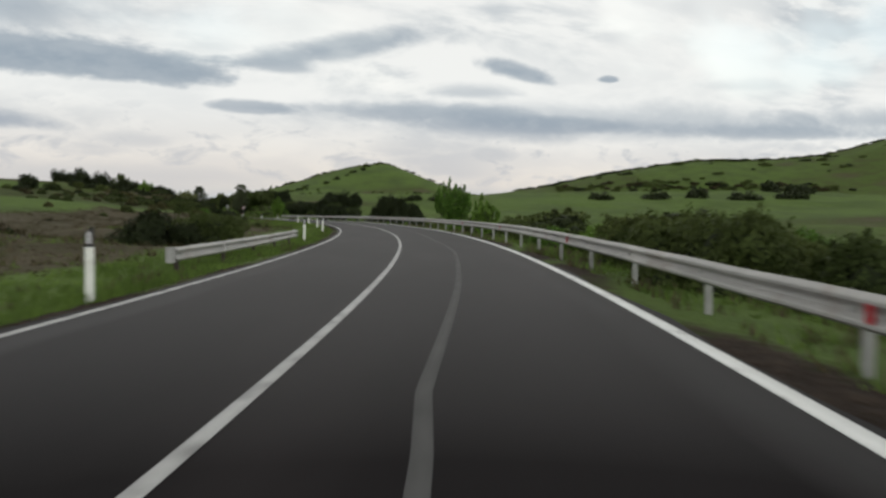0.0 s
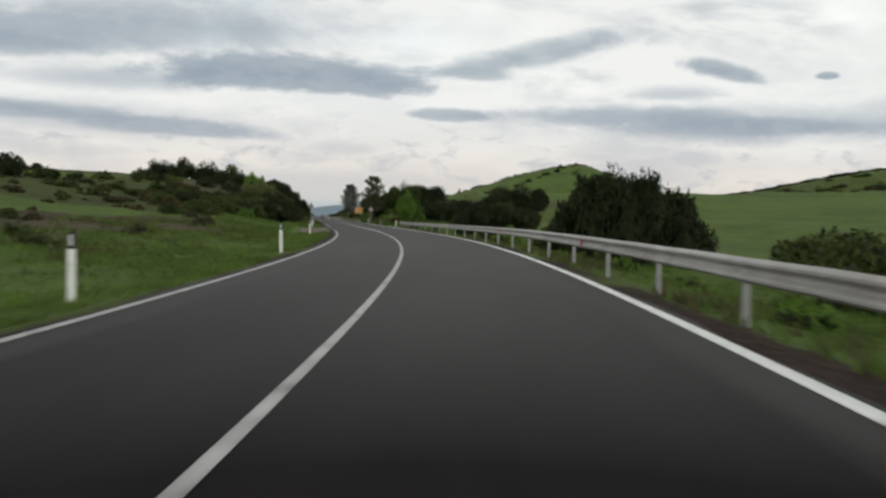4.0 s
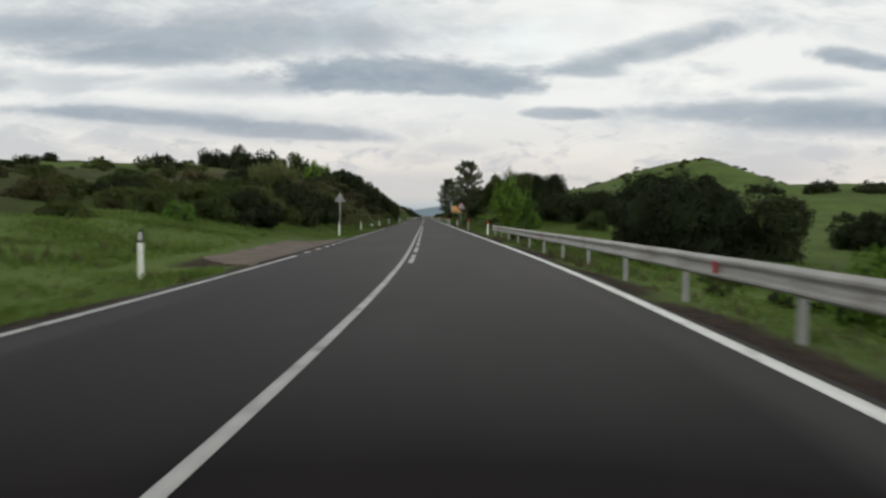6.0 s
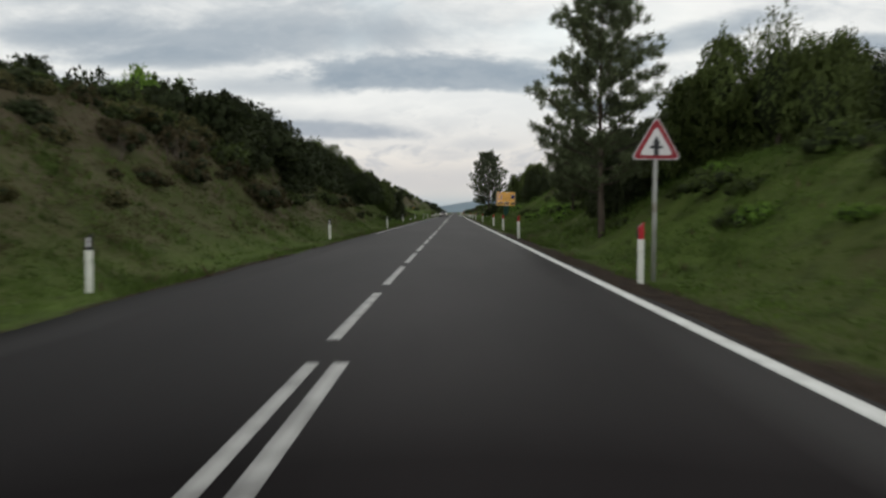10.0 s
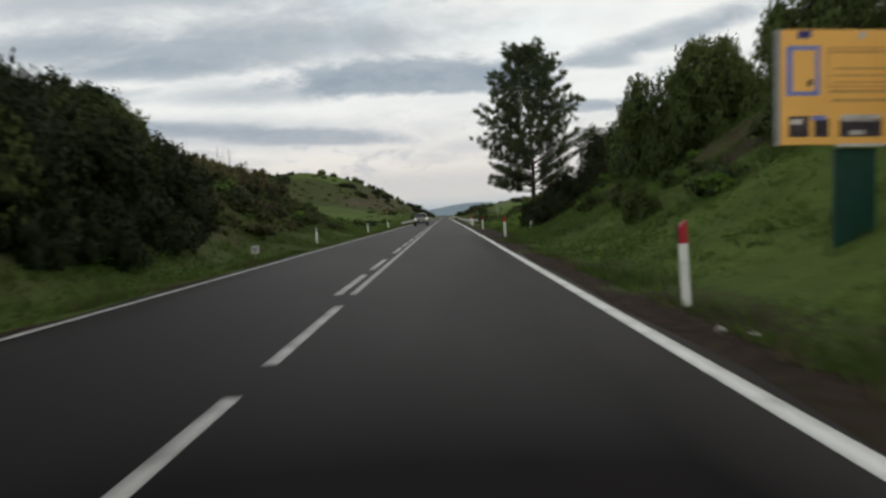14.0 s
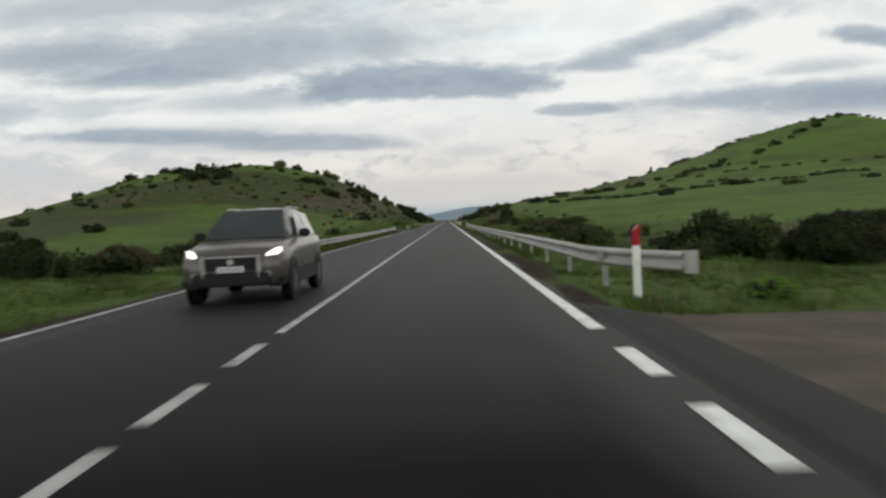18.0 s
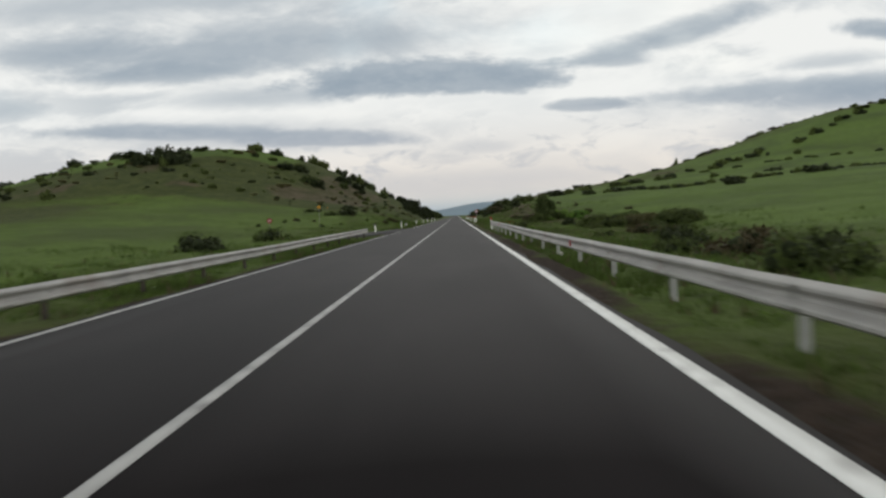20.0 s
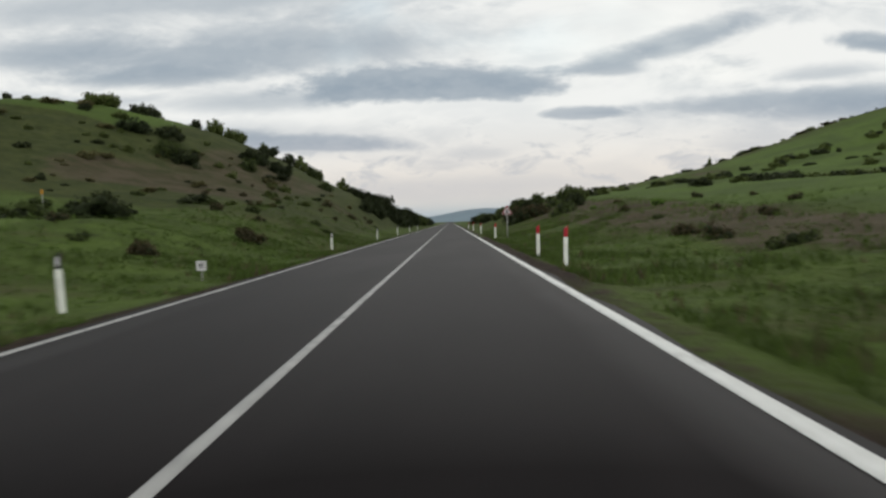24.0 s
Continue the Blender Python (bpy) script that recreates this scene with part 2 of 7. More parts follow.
OLD_PAINT = material("worn_road_paint", (0.47, 0.465, 0.45), rough=0.65, vary=0.2, scale=2.0, fine=24.0, spot=(0.20, 0.195, 0.19), spot_amount=0.40, spot_scale=2.2)
ZINC = material("galvanised_steel", (0.40, 0.39, 0.37), rough=0.62, metal=0.25, vary=0.18, scale=1.2, fine=18.0, spot=(0.30, 0.27, 0.24), spot_amount=0.35, spot_scale=1.4, per_object=0.06)
ZINC_POST = material("weathered_zinc_post", (0.34, 0.34, 0.315), rough=0.6, metal=0.25, vary=0.2, scale=3.0, fine=20.0, spot=(0.17, 0.13, 0.09), spot_amount=0.4, spot_scale=2.5)
# dark version of the zinc post: shade behind the rail put into its colour
SHADED_POST = material("shade_darkened_post", (0.060, 0.048, 0.038), rough=0.8, metal=0.1, vary=0.35, scale=4.0, fine=20.0)
POST_WHITE = material("white_plastic", (0.80, 0.80, 0.73), rough=0.5, vary=0.10, scale=3.0, fine=20.0, spot=(0.36, 0.33, 0.26), spot_amount=0.3, spot_scale=4.0, per_object=0.1)
POST_OLD = material("grey_weathered_plastic", (0.33, 0.34, 0.32), rough=0.6, vary=0.15, scale=3.0, fine=20.0)
FENCE_WOOD = material("grey_weathered_wood", (0.15, 0.14, 0.12), rough=0.9, vary=0.3, stretch=(1, 1, 0.2))
BLACK_BAND = material("black_plastic", (0.020, 0.020, 0.022), rough=0.5, vary=0.2)
RED = material("red_reflector", (0.42, 0.020, 0.030), rough=0.3, vary=0.15)
SIGN_RED = material("red_sign_sheet", (0.24, 0.014, 0.022), rough=0.4, vary=0.12)
SIGN_WHITE = material("white_sign_sheet", (0.62, 0.60, 0.60), rough=0.45, vary=0.08)
SIGN_BACK = material("grey_sign_back", (0.27, 0.27, 0.27), rough=0.55, metal=0.3, vary=0.15)
GREEN_POST = material("dark_green_steel", (0.010, 0.050, 0.034), rough=0.5, vary=0.2)
ORANGE = material("orange_board", (0.96, 0.50, 0.12), rough=0.5, vary=0.08, scale=1.5)
ORANGE_DARK = material("ochre_print", (0.62, 0.33, 0.10), rough=0.5, vary=0.12)
BLUE = material("blue_print", (0.20, 0.24, 0.55), rough=0.5, vary=0.12)
DARK_BLUE = material("dark_blue_print", (0.030, 0.035, 0.16), rough=0.5)
PHOTO = material("dark_photo_print", (0.055, 0.040, 0.045), rough=0.5, vary=0.5, scale=9.0)
PALE = material("pale_print", (0.62, 0.55, 0.50), rough=0.5)
YELLOW = material("amber_sign_sheet", (0.60, 0.27, 0.02), rough=0.5, vary=0.1)
BARK = material("bark", (0.075, 0.058, 0.045), rough=0.95, vary=0.4, scale=6.0, fine=30.0, bump=0.6, stretch=(1, 1, 0.3))
TWIG = material("bare_twigs", (0.13, 0.105, 0.085), rough=0.95, vary=0.3)
# very dark green: the shade inside a bush, put into its filler lumps' colour
INNER_SHADE = material("painted_inner_shade", (0.025, 0.034, 0.012), rough=1.0, vary=0.5, scale=4.0)
LEAF_DARK = leaf_material("dark_oak_leaves", (0.034, 0.045, 0.017), thin=0.3)
LEAF_MID = leaf_material("olive_leaves", (0.096, 0.126, 0.036))
LEAF_LIGHT = leaf_material("spring_leaves", (0.155, 0.280, 0.046))
LEAF_PALE = leaf_material("pale_dry_leaves", (0.24, 0.27, 0.10))
LEAF_OLIVE = leaf_material("olive_dry_scrub", (0.128, 0.122, 0.050))
LEAF_BROWN = leaf_material("brown_dry_scrub", (0.088, 0.072, 0.036))
NEEDLES = leaf_material("pine_needles", (0.100, 0.122, 0.062), island=0.35)
GRASS_BLADE = leaf_material("grass_blades", (0.090, 0.138, 0.027), vary=0.45, scale=0.45, island=0.3, per_object=0)
GRASS_FRESH = leaf_material("fresh_meadow_grass", (0.150, 0.232, 0.046), vary=0.4, scale=0.4, island=0.3, per_object=0)
HERB = leaf_material("leafy_weeds", (0.102, 0.162, 0.032), vary=0.5, scale=0.3, island=0.25, per_object=0)
DRY_BLADE = leaf_material("dry_grass_blades", (0.125, 0.102, 0.056), island=0.35, per_object=0)
FLOWER = leaf_material("poppy_petals", (0.50, 0.03, 0.02), island=0.2)
PALE_STONE = material("pale_stone", (0.50, 0.48, 0.44), rough=0.9, vary=0.2)
CAR_PAINT = material("grey_metallic_paint", (0.125, 0.114, 0.106), rough=0.28, metal=0.45, vary=0.05)
CAR_RIM = material("dull_alloy_rim", (0.10, 0.10, 0.10), rough=0.45, metal=0.6, vary=0.1)
CAR_DARK = material("dark_plastic", (0.010, 0.010, 0.011), rough=0.6, vary=0.2)
CAR_SILVER = material("silver_trim", (0.50, 0.48, 0.45), rough=0.35, metal=0.6, vary=0.05)
CAR_GLASS = material("tinted_car_glass", (0.030, 0.036, 0.038), rough=0.08, vary=0.1)
CAR_GLASS.node_tree.nodes["Principled BSDF"].inputs["Specular IOR Level"].default_value = 0.6
RUBBER = material("tyre_rubber", (0.014, 0.014, 0.014), rough=0.85, vary=0.2)
LAMP = material("lit_headlamp", (0.9, 0.9, 0.85), rough=0.2, vary=0.02)
LAMP.node_tree.nodes["Principled BSDF"].inputs["Emission Color"].default_value = (1.0, 0.97, 0.86, 1)
LAMP.node_tree.nodes["Principled BSDF"].inputs["Emission Strength"].default_value = 1.1


def ground_material():
    """Grass, crops, scrubland, dry growth and bare earth, laid by the four land-use layers of the ground sheet."""
    m = bpy.data.materials.new("meadow_and_earth")
    m.use_nodes = True
    nt = m.node_tree
    b = nt.nodes["Principled BSDF"]
    b.inputs["Roughness"].default_value = 0.95
    b.inputs["Specular IOR Level"].default_value = 0.1
    tc = nt.nodes.new("ShaderNodeTexCoord")

    def noise_of(s, d, st=(1, 1, 1)):
        mp = nt.nodes.new("ShaderNodeMapping")
        mp.inputs["Scale"].default_value = st
        nt.links.new(tc.outputs["Object"], mp.inputs[0])
        n = nt.nodes.new("ShaderNodeTexNoise")
        n.inputs["Scale"].default_value, n.inputs["Detail"].default_value = s, d
        n.inputs["Roughness"].default_value = 0.62
        nt.links.new(mp.outputs[0], n.inputs["Vector"])
        return n.outputs[0]

    def layer(name):
        n = nt.nodes.new("ShaderNodeAttribute")
        n.attribute_name = name
        return n.outputs["Fac"]

    def calc(op, a, c):
        n = nt.nodes.new("ShaderNodeMath")
        n.operation, n.use_clamp = op, True
        for i, v in enumerate((a, c)):
            if isinstance(v, (int, float)):
                n.inputs[i].default_value = v
            else:
                nt.links.new(v, n.inputs[i])
        return n.outputs[0]

    def ranged(v, lo, hi):
        n = nt.nodes.new("ShaderNodeMapRange")
        n.interpolation_type = "SMOOTHSTEP"
        nt.links.new(v, n.inputs[0])
        n.inputs[1].default_value, n.inputs[2].default_value = lo, hi
        return n.outputs[0]

    def mixed(fac, a, c):
        n = nt.nodes.new("ShaderNodeMix")
        n.data_type = "RGBA"
        for i, v in ((0, fac), (6, a), (7, c)):
            if isinstance(v, (int, float)):
                n.inputs[i].default_value = v
            elif isinstance(v, tuple):
                n.inputs[i].default_value = (*v, 1)
            else:
                nt.links.new(v, n.inputs[i])
        return n.outputs[2]

    big, mid, small, tuft = noise_of(0.035, 5), noise_of(0.35, 5), noise_of(3.5, 4), noise_of(1.1, 5)
    grass = mixed(ranged(mid, 0.35, 0.65), (0.062, 0.092, 0.018), (0.092, 0.138, 0.027))
    grass = mixed(ranged(big, 0.45, 0.62), grass, (0.070, 0.086, 0.024))
    grass = mixed(calc("MULTIPLY", ranged(small, 0.5, 0.75), 0.5), grass, (0.038, 0.052, 0.012))
    grass = mixed(calc("MULTIPLY", ranged(tuft, 0.52, 0.70), 0.65), grass, (0.034, 0.046, 0.013))
    grass = mixed(calc("MULTIPLY", ranged(noise_of(0.22, 4), 0.54, 0.70), 0.6), grass, (0.078, 0.070, 0.032))
    crop = mixed(ranged(mid, 0.3, 0.7), (0.088, 0.138, 0.029), (0.112, 0.168, 0.037))
    crop = mixed(ranged(big, 0.4, 0.7), crop, (0.070, 0.104, 0.029))
    crop = mixed(calc("MULTIPLY", ranged(small, 0.5, 0.75), 0.25), crop, (0.058, 0.080, 0.022))
    dry = mixed(ranged(mid, 0.35, 0.65), (0.066, 0.056, 0.031), (0.104, 0.084, 0.055))
    dry = mixed(calc("MULTIPLY", ranged(small, 0.5, 0.7), 0.6), dry, (0.075, 0.090, 0.030))
    earth = mixed(ranged(small, 0.35, 0.7), (0.024, 0.0165, 0.0115), (0.052, 0.036, 0.025))
    wob = calc("SUBTRACT", mid, 0.5)
    col = mixed(calc("ADD", layer("crop"), 0.0), grass, crop)
    scrub = mixed(ranged(mid, 0.35, 0.65), (0.046, 0.060, 0.018), (0.072, 0.086, 0.027))
    scrub = mixed(calc("MULTIPLY", ranged(tuft, 0.50, 0.68), 0.7), scrub, (0.030, 0.038, 0.013))
    scrub = mixed(calc("MULTIPLY", ranged(small, 0.5, 0.75), 0.5), scrub, (0.080, 0.080, 0.034))
    col = mixed(ranged(calc("ADD", layer("scrub"), calc("MULTIPLY", mid, 0.6)), 0.55, 0.90), col, scrub)
    col = mixed(ranged(calc("ADD", layer("dry"), calc("MULTIPLY", mid, 0.6)), 0.60, 0.95), col, dry)
    col = mixed(ranged(calc("ADD", calc("MULTIPLY", layer("earth"), 0.75), calc("ADD", calc("MULTIPLY", small, 0.35), calc("MULTIPLY", mid, 0.35))), 0.68, 0.92), col, earth)
    nt.links.new(col, b.inputs["Base Color"])
    bn = nt.nodes.new("ShaderNodeBump")
    bn.inputs["Strength"].default_value, bn.inputs["Distance"].default_value = 0.8, 0.15
    nt.links.new(small, bn.inputs["Height"])
    nt.links.new(bn.outputs[0], b.inputs["Normal"])
    return m


GROUND = ground_material()

# ---- the line of the road: a left-hand bend that runs out into a straight along +y ----
S = np.arange(-260.0, 1400.0, 1.0)
KAPPA = 3.18770502e-3 * np.clip((172.5767 - S) / 33.188, 0, 1)
HEAD = -(np.cumsum(KAPPA[::-1])[::-1])
RX, RY = np.cumsum(-np.sin(HEAD)), np.cumsum(np.cos(HEAD))
RX -= RX[-1]
RY += 600.0 - RY[np.argmin(abs(S - 600))]


def at(s, u, z=0.0):
    """A place s metres along the road, u metres to the right of its centre line."""
    h = np.interp(s, S, HEAD)
    return Vector((float(np.interp(s, S, RX) + u * np.cos(h)), float(np.interp(s, S, RY) + u * np.sin(h)), float(z)))


def heading(s):
    return float(np.degrees(np.interp(s, S, HEAD)))


def right_edge(s):
    return np.interp(s, [0, 60, 120, 150, 180, 203, 226, 260, 313, 345, 381, 440, 490, 560], [3.6, 3.8, 3.985, 3.96, 3.83, 3.715, 3.69, 3.60, 3.50, 3.54, 3.58, 3.54, 3.51, 3.44])


def left_edge(s):
    return np.interp(s, [0, 100, 140, 200, 280, 320, 400, 440, 490, 560], [3.1, 3.1, 3.3, 3.43, 3.47, 3.65, 3.6, 3.5, 3.35, 3.3])


def lateral(x, y):
    xc, h = np.interp(y, RY, RX), np.interp(y, RY, HEAD)
    return (x - xc) * np.cos(h)


# ---- the land ----
def smooth(a, lo, hi):
    t = np.clip((a - lo) / (hi - lo), 0, 1)
    return t * t * (3 - 2 * t)


def hashed(i, j, k):
    n = np.sin(i * 127.1 + j * 311.7 + k * 74.7) * 43758.5453
    return n - np.floor(n)


def rough(x, y, size, k):
    gx, gy = x / size, y / size
    i, j = np.floor(gx), np.floor(gy)
    fx, fy = gx - i, gy - j
    fx, fy = fx * fx * (3 - 2 * fx), fy * fy * (3 - 2 * fy)
    a = hashed(i, j, k) * (1 - fx) + hashed(i + 1, j, k) * fx
    b = hashed(i, j + 1, k) * (1 - fx) + hashed(i + 1, j + 1, k) * fx
    return a * (1 - fy) + b * fy - 0.5


# along the road: y, where the bank's top lies out from the centre, its height, and the height 40 m and 120 m out
LEFT = np.array([(-150, 16, 0.2, 1.2, 3), (60, 16, 0.3, 1.6, 4), (120, 16, 0.6, 2.4, 5), (150, 16, 1.0, 3.2, 6), (180, 14, 1.6, 4.4, 7), (200, 14, 2.8, 5.4, 8), (230, 14, 4.6, 6.6, 9),
                 (245, 14, 5.8, 8.0, 10), (268, 14, 7.0, 9.6, 11), (300, 14, 6.6, 10.5, 12), (330, 13, 5.0, 9.5, 11), (350, 13, 4.2, 6.5, 9), (366, 13, 4.0, 5.2, 7), (382, 13, 2.9, 3.6, 5)])
LEFT = np.vstack([LEFT, [(400, 13, 1.1, 1.3, 2), (430, 12, -0.3, 0.2, 1), (520, 12, -0.2, 1.0, 3), (545, 13, 0.5, 2.2, 4), (566, 14, 1.8, 3.4, 4), (600, 15, 2.8, 3.6, 4), (660, 15, 2.6, 3.6, 4), (720, 13, 2.2, 2.5, 3), (820, 13, 1.5, 2, 2), (1100, 14, 0.3, 0.3, 0.5)]])
RIGHT = np.array([(-150, 10, -1.0, -1.2, 1), (60, 10, -1.0, -1.0, 1), (150, 10, -0.9, -0.8, 1.5), (185, 12, -0.3, 0, 2), (205, 12, 0.4, 0.6, 2), (222, 11, 1.4, 1.7, 3), (240, 11, 2.9, 3.1, 5), (255, 12, 3.5, 4.4, 6),
                  (280, 15, 4.6, 6.5, 8), (315, 18, 6.2, 8, 9), (346, 18, 6.3, 7.5, 8.5), (364, 16, 3.7, 5, 6), (380, 12, 2.7, 3.6, 5)])
RIGHT = np.vstack([RIGHT, [(390, 11, 2.4, 3.0, 4), (395, 11, 1.3, 2.0, 4), (399, 12, -0.05, 1.0, 3), (408, 12, -0.2, 0.6, 3), (416, 14, -0.6, 0.2, 2), (480, 14, -0.6, 0.6, 3), (530, 14, 0.2, 1.6, 4), (560, 16, 0.8, 2.2, 5), (620, 18, 3.0, 3.8, 6), (680, 18, 4.2, 5, 7), (800, 20, 2.4, 3.5, 5), (1100, 20, 0.5, 1, 2)]])


def side(table, y, d):
    """The height at the distance d out from the road, on one side."""
    top, h1, h40, h120 = [np.interp(y, table[:, 0], table[:, i]) for i in range(1, 5)]
    bank = h1 * (0.55 * smooth(d, 5.4, top) + 0.45 * np.clip((d - 5.4) / (top - 5.4), 0, 1))
    field = (h40 - h1) * smooth(d, top, 42.0) + (h120 - h40) * smooth(d, 38, 130)
    return bank + field


def land(x, y):
    """The height of the ground at x, y (arrays)."""
    x, y = np.asarray(x, float), np.asarray(y, float)
    d = lateral(x, y)
    a = abs(d)
    fade = np.exp(-np.maximum(a - 200, 0) / 500) * smooth(-y, -1800, -900)
    z = np.where(d > 0, side(RIGHT, y, a), side(LEFT, y, a)) * fade
    # the rounded hill on the right, the flat-topped one on the left, and the long ridges far off
    hx, hy = (x - 310) / np.where(x > 310, 55, 129), (y - 1024) / 144
    hill = 42.0 * np.exp(-((hx * hx + hy * hy) ** 0.89)) + 22 * np.exp(-((x - 310) / 260) ** 2 - ((y - 1024) / 292) ** 2)
    kx, ky = (x + 66.4) / np.where(x > -66.4, 44.4, 64), (y - 683.7) / np.where(y < 683.7, 81.4, 165)
    knoll = 18.4 * np.exp(-((kx * kx + ky * ky) ** 1.53)) * smooth(-d, 6.5, 15)
    ridge = 89.5 * np.exp(-((x - 1062) / 336) ** 2 - ((y - 1349) / 330) ** 2) + 222 * np.exp(-((x - 1787) / 474) ** 2 - ((y - 1100) / 500) ** 2)
    ridge = ridge + 16 * np.exp(-((x - 612) / 238) ** 2 - ((y - 1420) / 260) ** 2) + 9 * np.exp(-((x - 330) / 130) ** 2 - ((y - 400) / 120) ** 2)
    z = z + hill * smooth(a, 8, 60) + knoll + ridge
    away = smooth(a, 5.2, 11)
    z = z + away * (0.5 * rough(x, y, 4.3, 1) + 0.28 * rough(x, y, 1.9, 2)) + smooth(a, 14, 60) * 1.4 * rough(x, y, 19.0, 3)
    z = z + smooth(a, 60, 300) * (3.0 * rough(x, y, 80.0, 4) + 1.4 * rough(x, y, 33.0, 5))
    verge = np.where(d > 0, right_edge(y), left_edge(y)) + 0.28
    return np.where((a < verge + 0.1) & (y < 1390), -0.07, -0.05 - 0.10 * smooth(a, verge, verge + 1.5) + z * np.where(y < 1390, smooth(a, verge, verge + 0.8), 1.0))


def ground_at(x, y):
    return float(land(x, y))


def mesh_object(name, verts, faces, mat, parent=None, smooth_faces=False):
    me = bpy.data.meshes.new(name)
    me.from_pydata(verts, [], faces)
    me.materials.append(mat)
    if smooth_faces:
        me.polygons.foreach_set("use_smooth", [True] * len(me.polygons))
    me.update()
    ob = new(name, me)
    if parent is not None:
        ob.parent = parent
    return ob


def array_mesh(name, co, quads, mat, smooth_faces=False, normals=None):
    """A mesh from numpy arrays: corners (n, 3) and faces (m, 3 or 4)."""
    me = bpy.data.meshes.new(name)
    k = quads.shape[1]
    me.vertices.add(len(co))
    me.vertices.foreach_set("co", np.ascontiguousarray(co, np.float32).ravel())
    me.loops.add(quads.size)
    me.loops.foreach_set("vertex_index", np.ascontiguousarray(quads, np.int32).ravel())
    me.polygons.add(len(quads))
    me.polygons.foreach_set("loop_start", np.arange(0, quads.size, k, dtype=np.int32))
    me.polygons.foreach_set("loop_total", np.full(len(quads), k, np.int32))
    if smooth_faces:
        me.polygons.foreach_set("use_smooth", np.ones(len(quads), bool))
    me.materials.append(mat)
    me.update()
    me.validate()
    if normals is not None:
        me.polygons.foreach_set("use_smooth", np.ones(len(quads), bool))
        me.normals_split_custom_set_from_vertices(np.ascontiguousarray(normals, np.float32))
    return me


def part(name, bm, mat, parent, label=""):
    """Links a bmesh as one mesh object under a thing."""
    me = bpy.data.meshes.new(name)
    bm.to_mesh(me)
    bm.free()
    me.materials.append(mat)
    ob = new(name, me)
    ob.parent = parent
    return tagged(ob, label=label)


def empty(name, m=None):
    ob = new(name)
    ob.empty_display_size = 0.2
    if m is not None:
        ob.matrix_world = m
    return ob


def box(w, d, h, x=0.0, y=0.0, z=0.0, bevel=0.0, top=1.0):
    """A block w by d by h that stands on z; top: how far it narrows upwards."""
    bm = bmesh.new()
    bmesh.ops.create_cube(bm, size=1.0)
    for v in bm.verts:
        k = top if v.co.z > 0 else 1.0
        v.co = (x + v.co.x * w * k, y + v.co.y * d * k, z + (v.co.z + 0.5) * h)
    if bevel:
        bmesh.ops.bevel(bm, geom=bm.edges[:], offset=bevel, segments=2, affect="EDGES")
    return bm


def tube(points, radii, sides=8):
    """A tapered tube along points."""
    bm = bmesh.new()
    rings = []
    for i, (p, r) in enumerate(zip(points, radii)):
        p = Vector(p)
        a, b = Vector(points[max(i - 1, 0)]), Vector(points[min(i + 1, len(points) - 1)])
        q = (b - a).to_track_quat("Z", "Y")
        rings.append([bm.verts.new(p + q @ Vector((r * math.cos(k * math.tau / sides), r * math.sin(k * math.tau / sides), 0))) for k in range(sides)])
    for lo, hi in zip(rings, rings[1:]):
        for k in range(sides):
            bm.faces.new((lo[k], lo[(k + 1) % sides], hi[(k + 1) % sides], hi[k]))
    bm.faces.new(rings[0][::-1])
    bm.faces.new(rings[-1])
    for f in bm.faces:
        f.smooth = True
    return bm


def plate(outline, thick, y=0.0):
    """A flat plate in the xz plane with its front at y, facing -y."""
    bm = bmesh.new()
    front = [bm.verts.new((x, y, z)) for x, z in outline]
    rear = [bm.verts.new((x, y + thick, z)) for x, z in outline]
    n = len(outline)
    bm.faces.new(front)
    bm.faces.new(rear[::-1])
    for i in range(n):
        bm.faces.new((front[i], rear[i], rear[(i + 1) % n], front[(i + 1) % n]))
    bmesh.ops.recalc_face_normals(bm, faces=bm.faces[:])
    return bm


# ---- the ground: one sheet out to the horizon ----
ys = np.concatenate([np.linspace(-900, -160, 16), np.arange(-140, 640, 2.2), np.arange(640, 860, 5), np.arange(860, 1500, 10), np.linspace(1520, 5200, 40)])
out = np.concatenate([[0, 2.5, 3.3, 3.7, 4.1, 4.5, 5.0], np.arange(5.7, 24, 0.8), np.arange(24, 60, 2.5), np.arange(60, 132, 6), np.arange(132, 200, 9), np.arange(200, 420, 11), np.geomspace(420, 4700, 34)])
us = np.concatenate([-out[:0:-1], out])
gu, gy = np.meshgrid(us, ys)
gh = np.interp(gy, RY, HEAD)
gx = np.interp(gy, RY, RX) + gu / np.cos(gh)
gz = land(gx, gy)
co = np.stack([gx.ravel(), gy.ravel(), gz.ravel()], 1)
rows_n, cols_n = gu.shape
ii, jj = np.meshgrid(np.arange(rows_n - 1), np.arange(cols_n - 1), indexing="ij")
v0 = (ii * cols_n + jj).ravel()
quads = np.stack([v0, v0 + 1, v0 + cols_n + 1, v0 + cols_n], 1)
ground_me = array_mesh("ground", co, quads, GROUND, True)
ground = tagged(new("ground", ground_me), "rolling green meadows with dry scrub banks and bare verges", "ground", kind="structure")

px, py = co[:, 0], co[:, 1]
pd = lateral(px, py)
pa = abs(pd)


def box_mask(x0, x1, y0, y1, e=6.0):
    return smooth(px, x0 - e, x0 + e) * smooth(-px, -x1 - e, -x1 + e) * smooth(py, y0 - e, y0 + e) * smooth(-py, -y1 - e, -y1 + e)


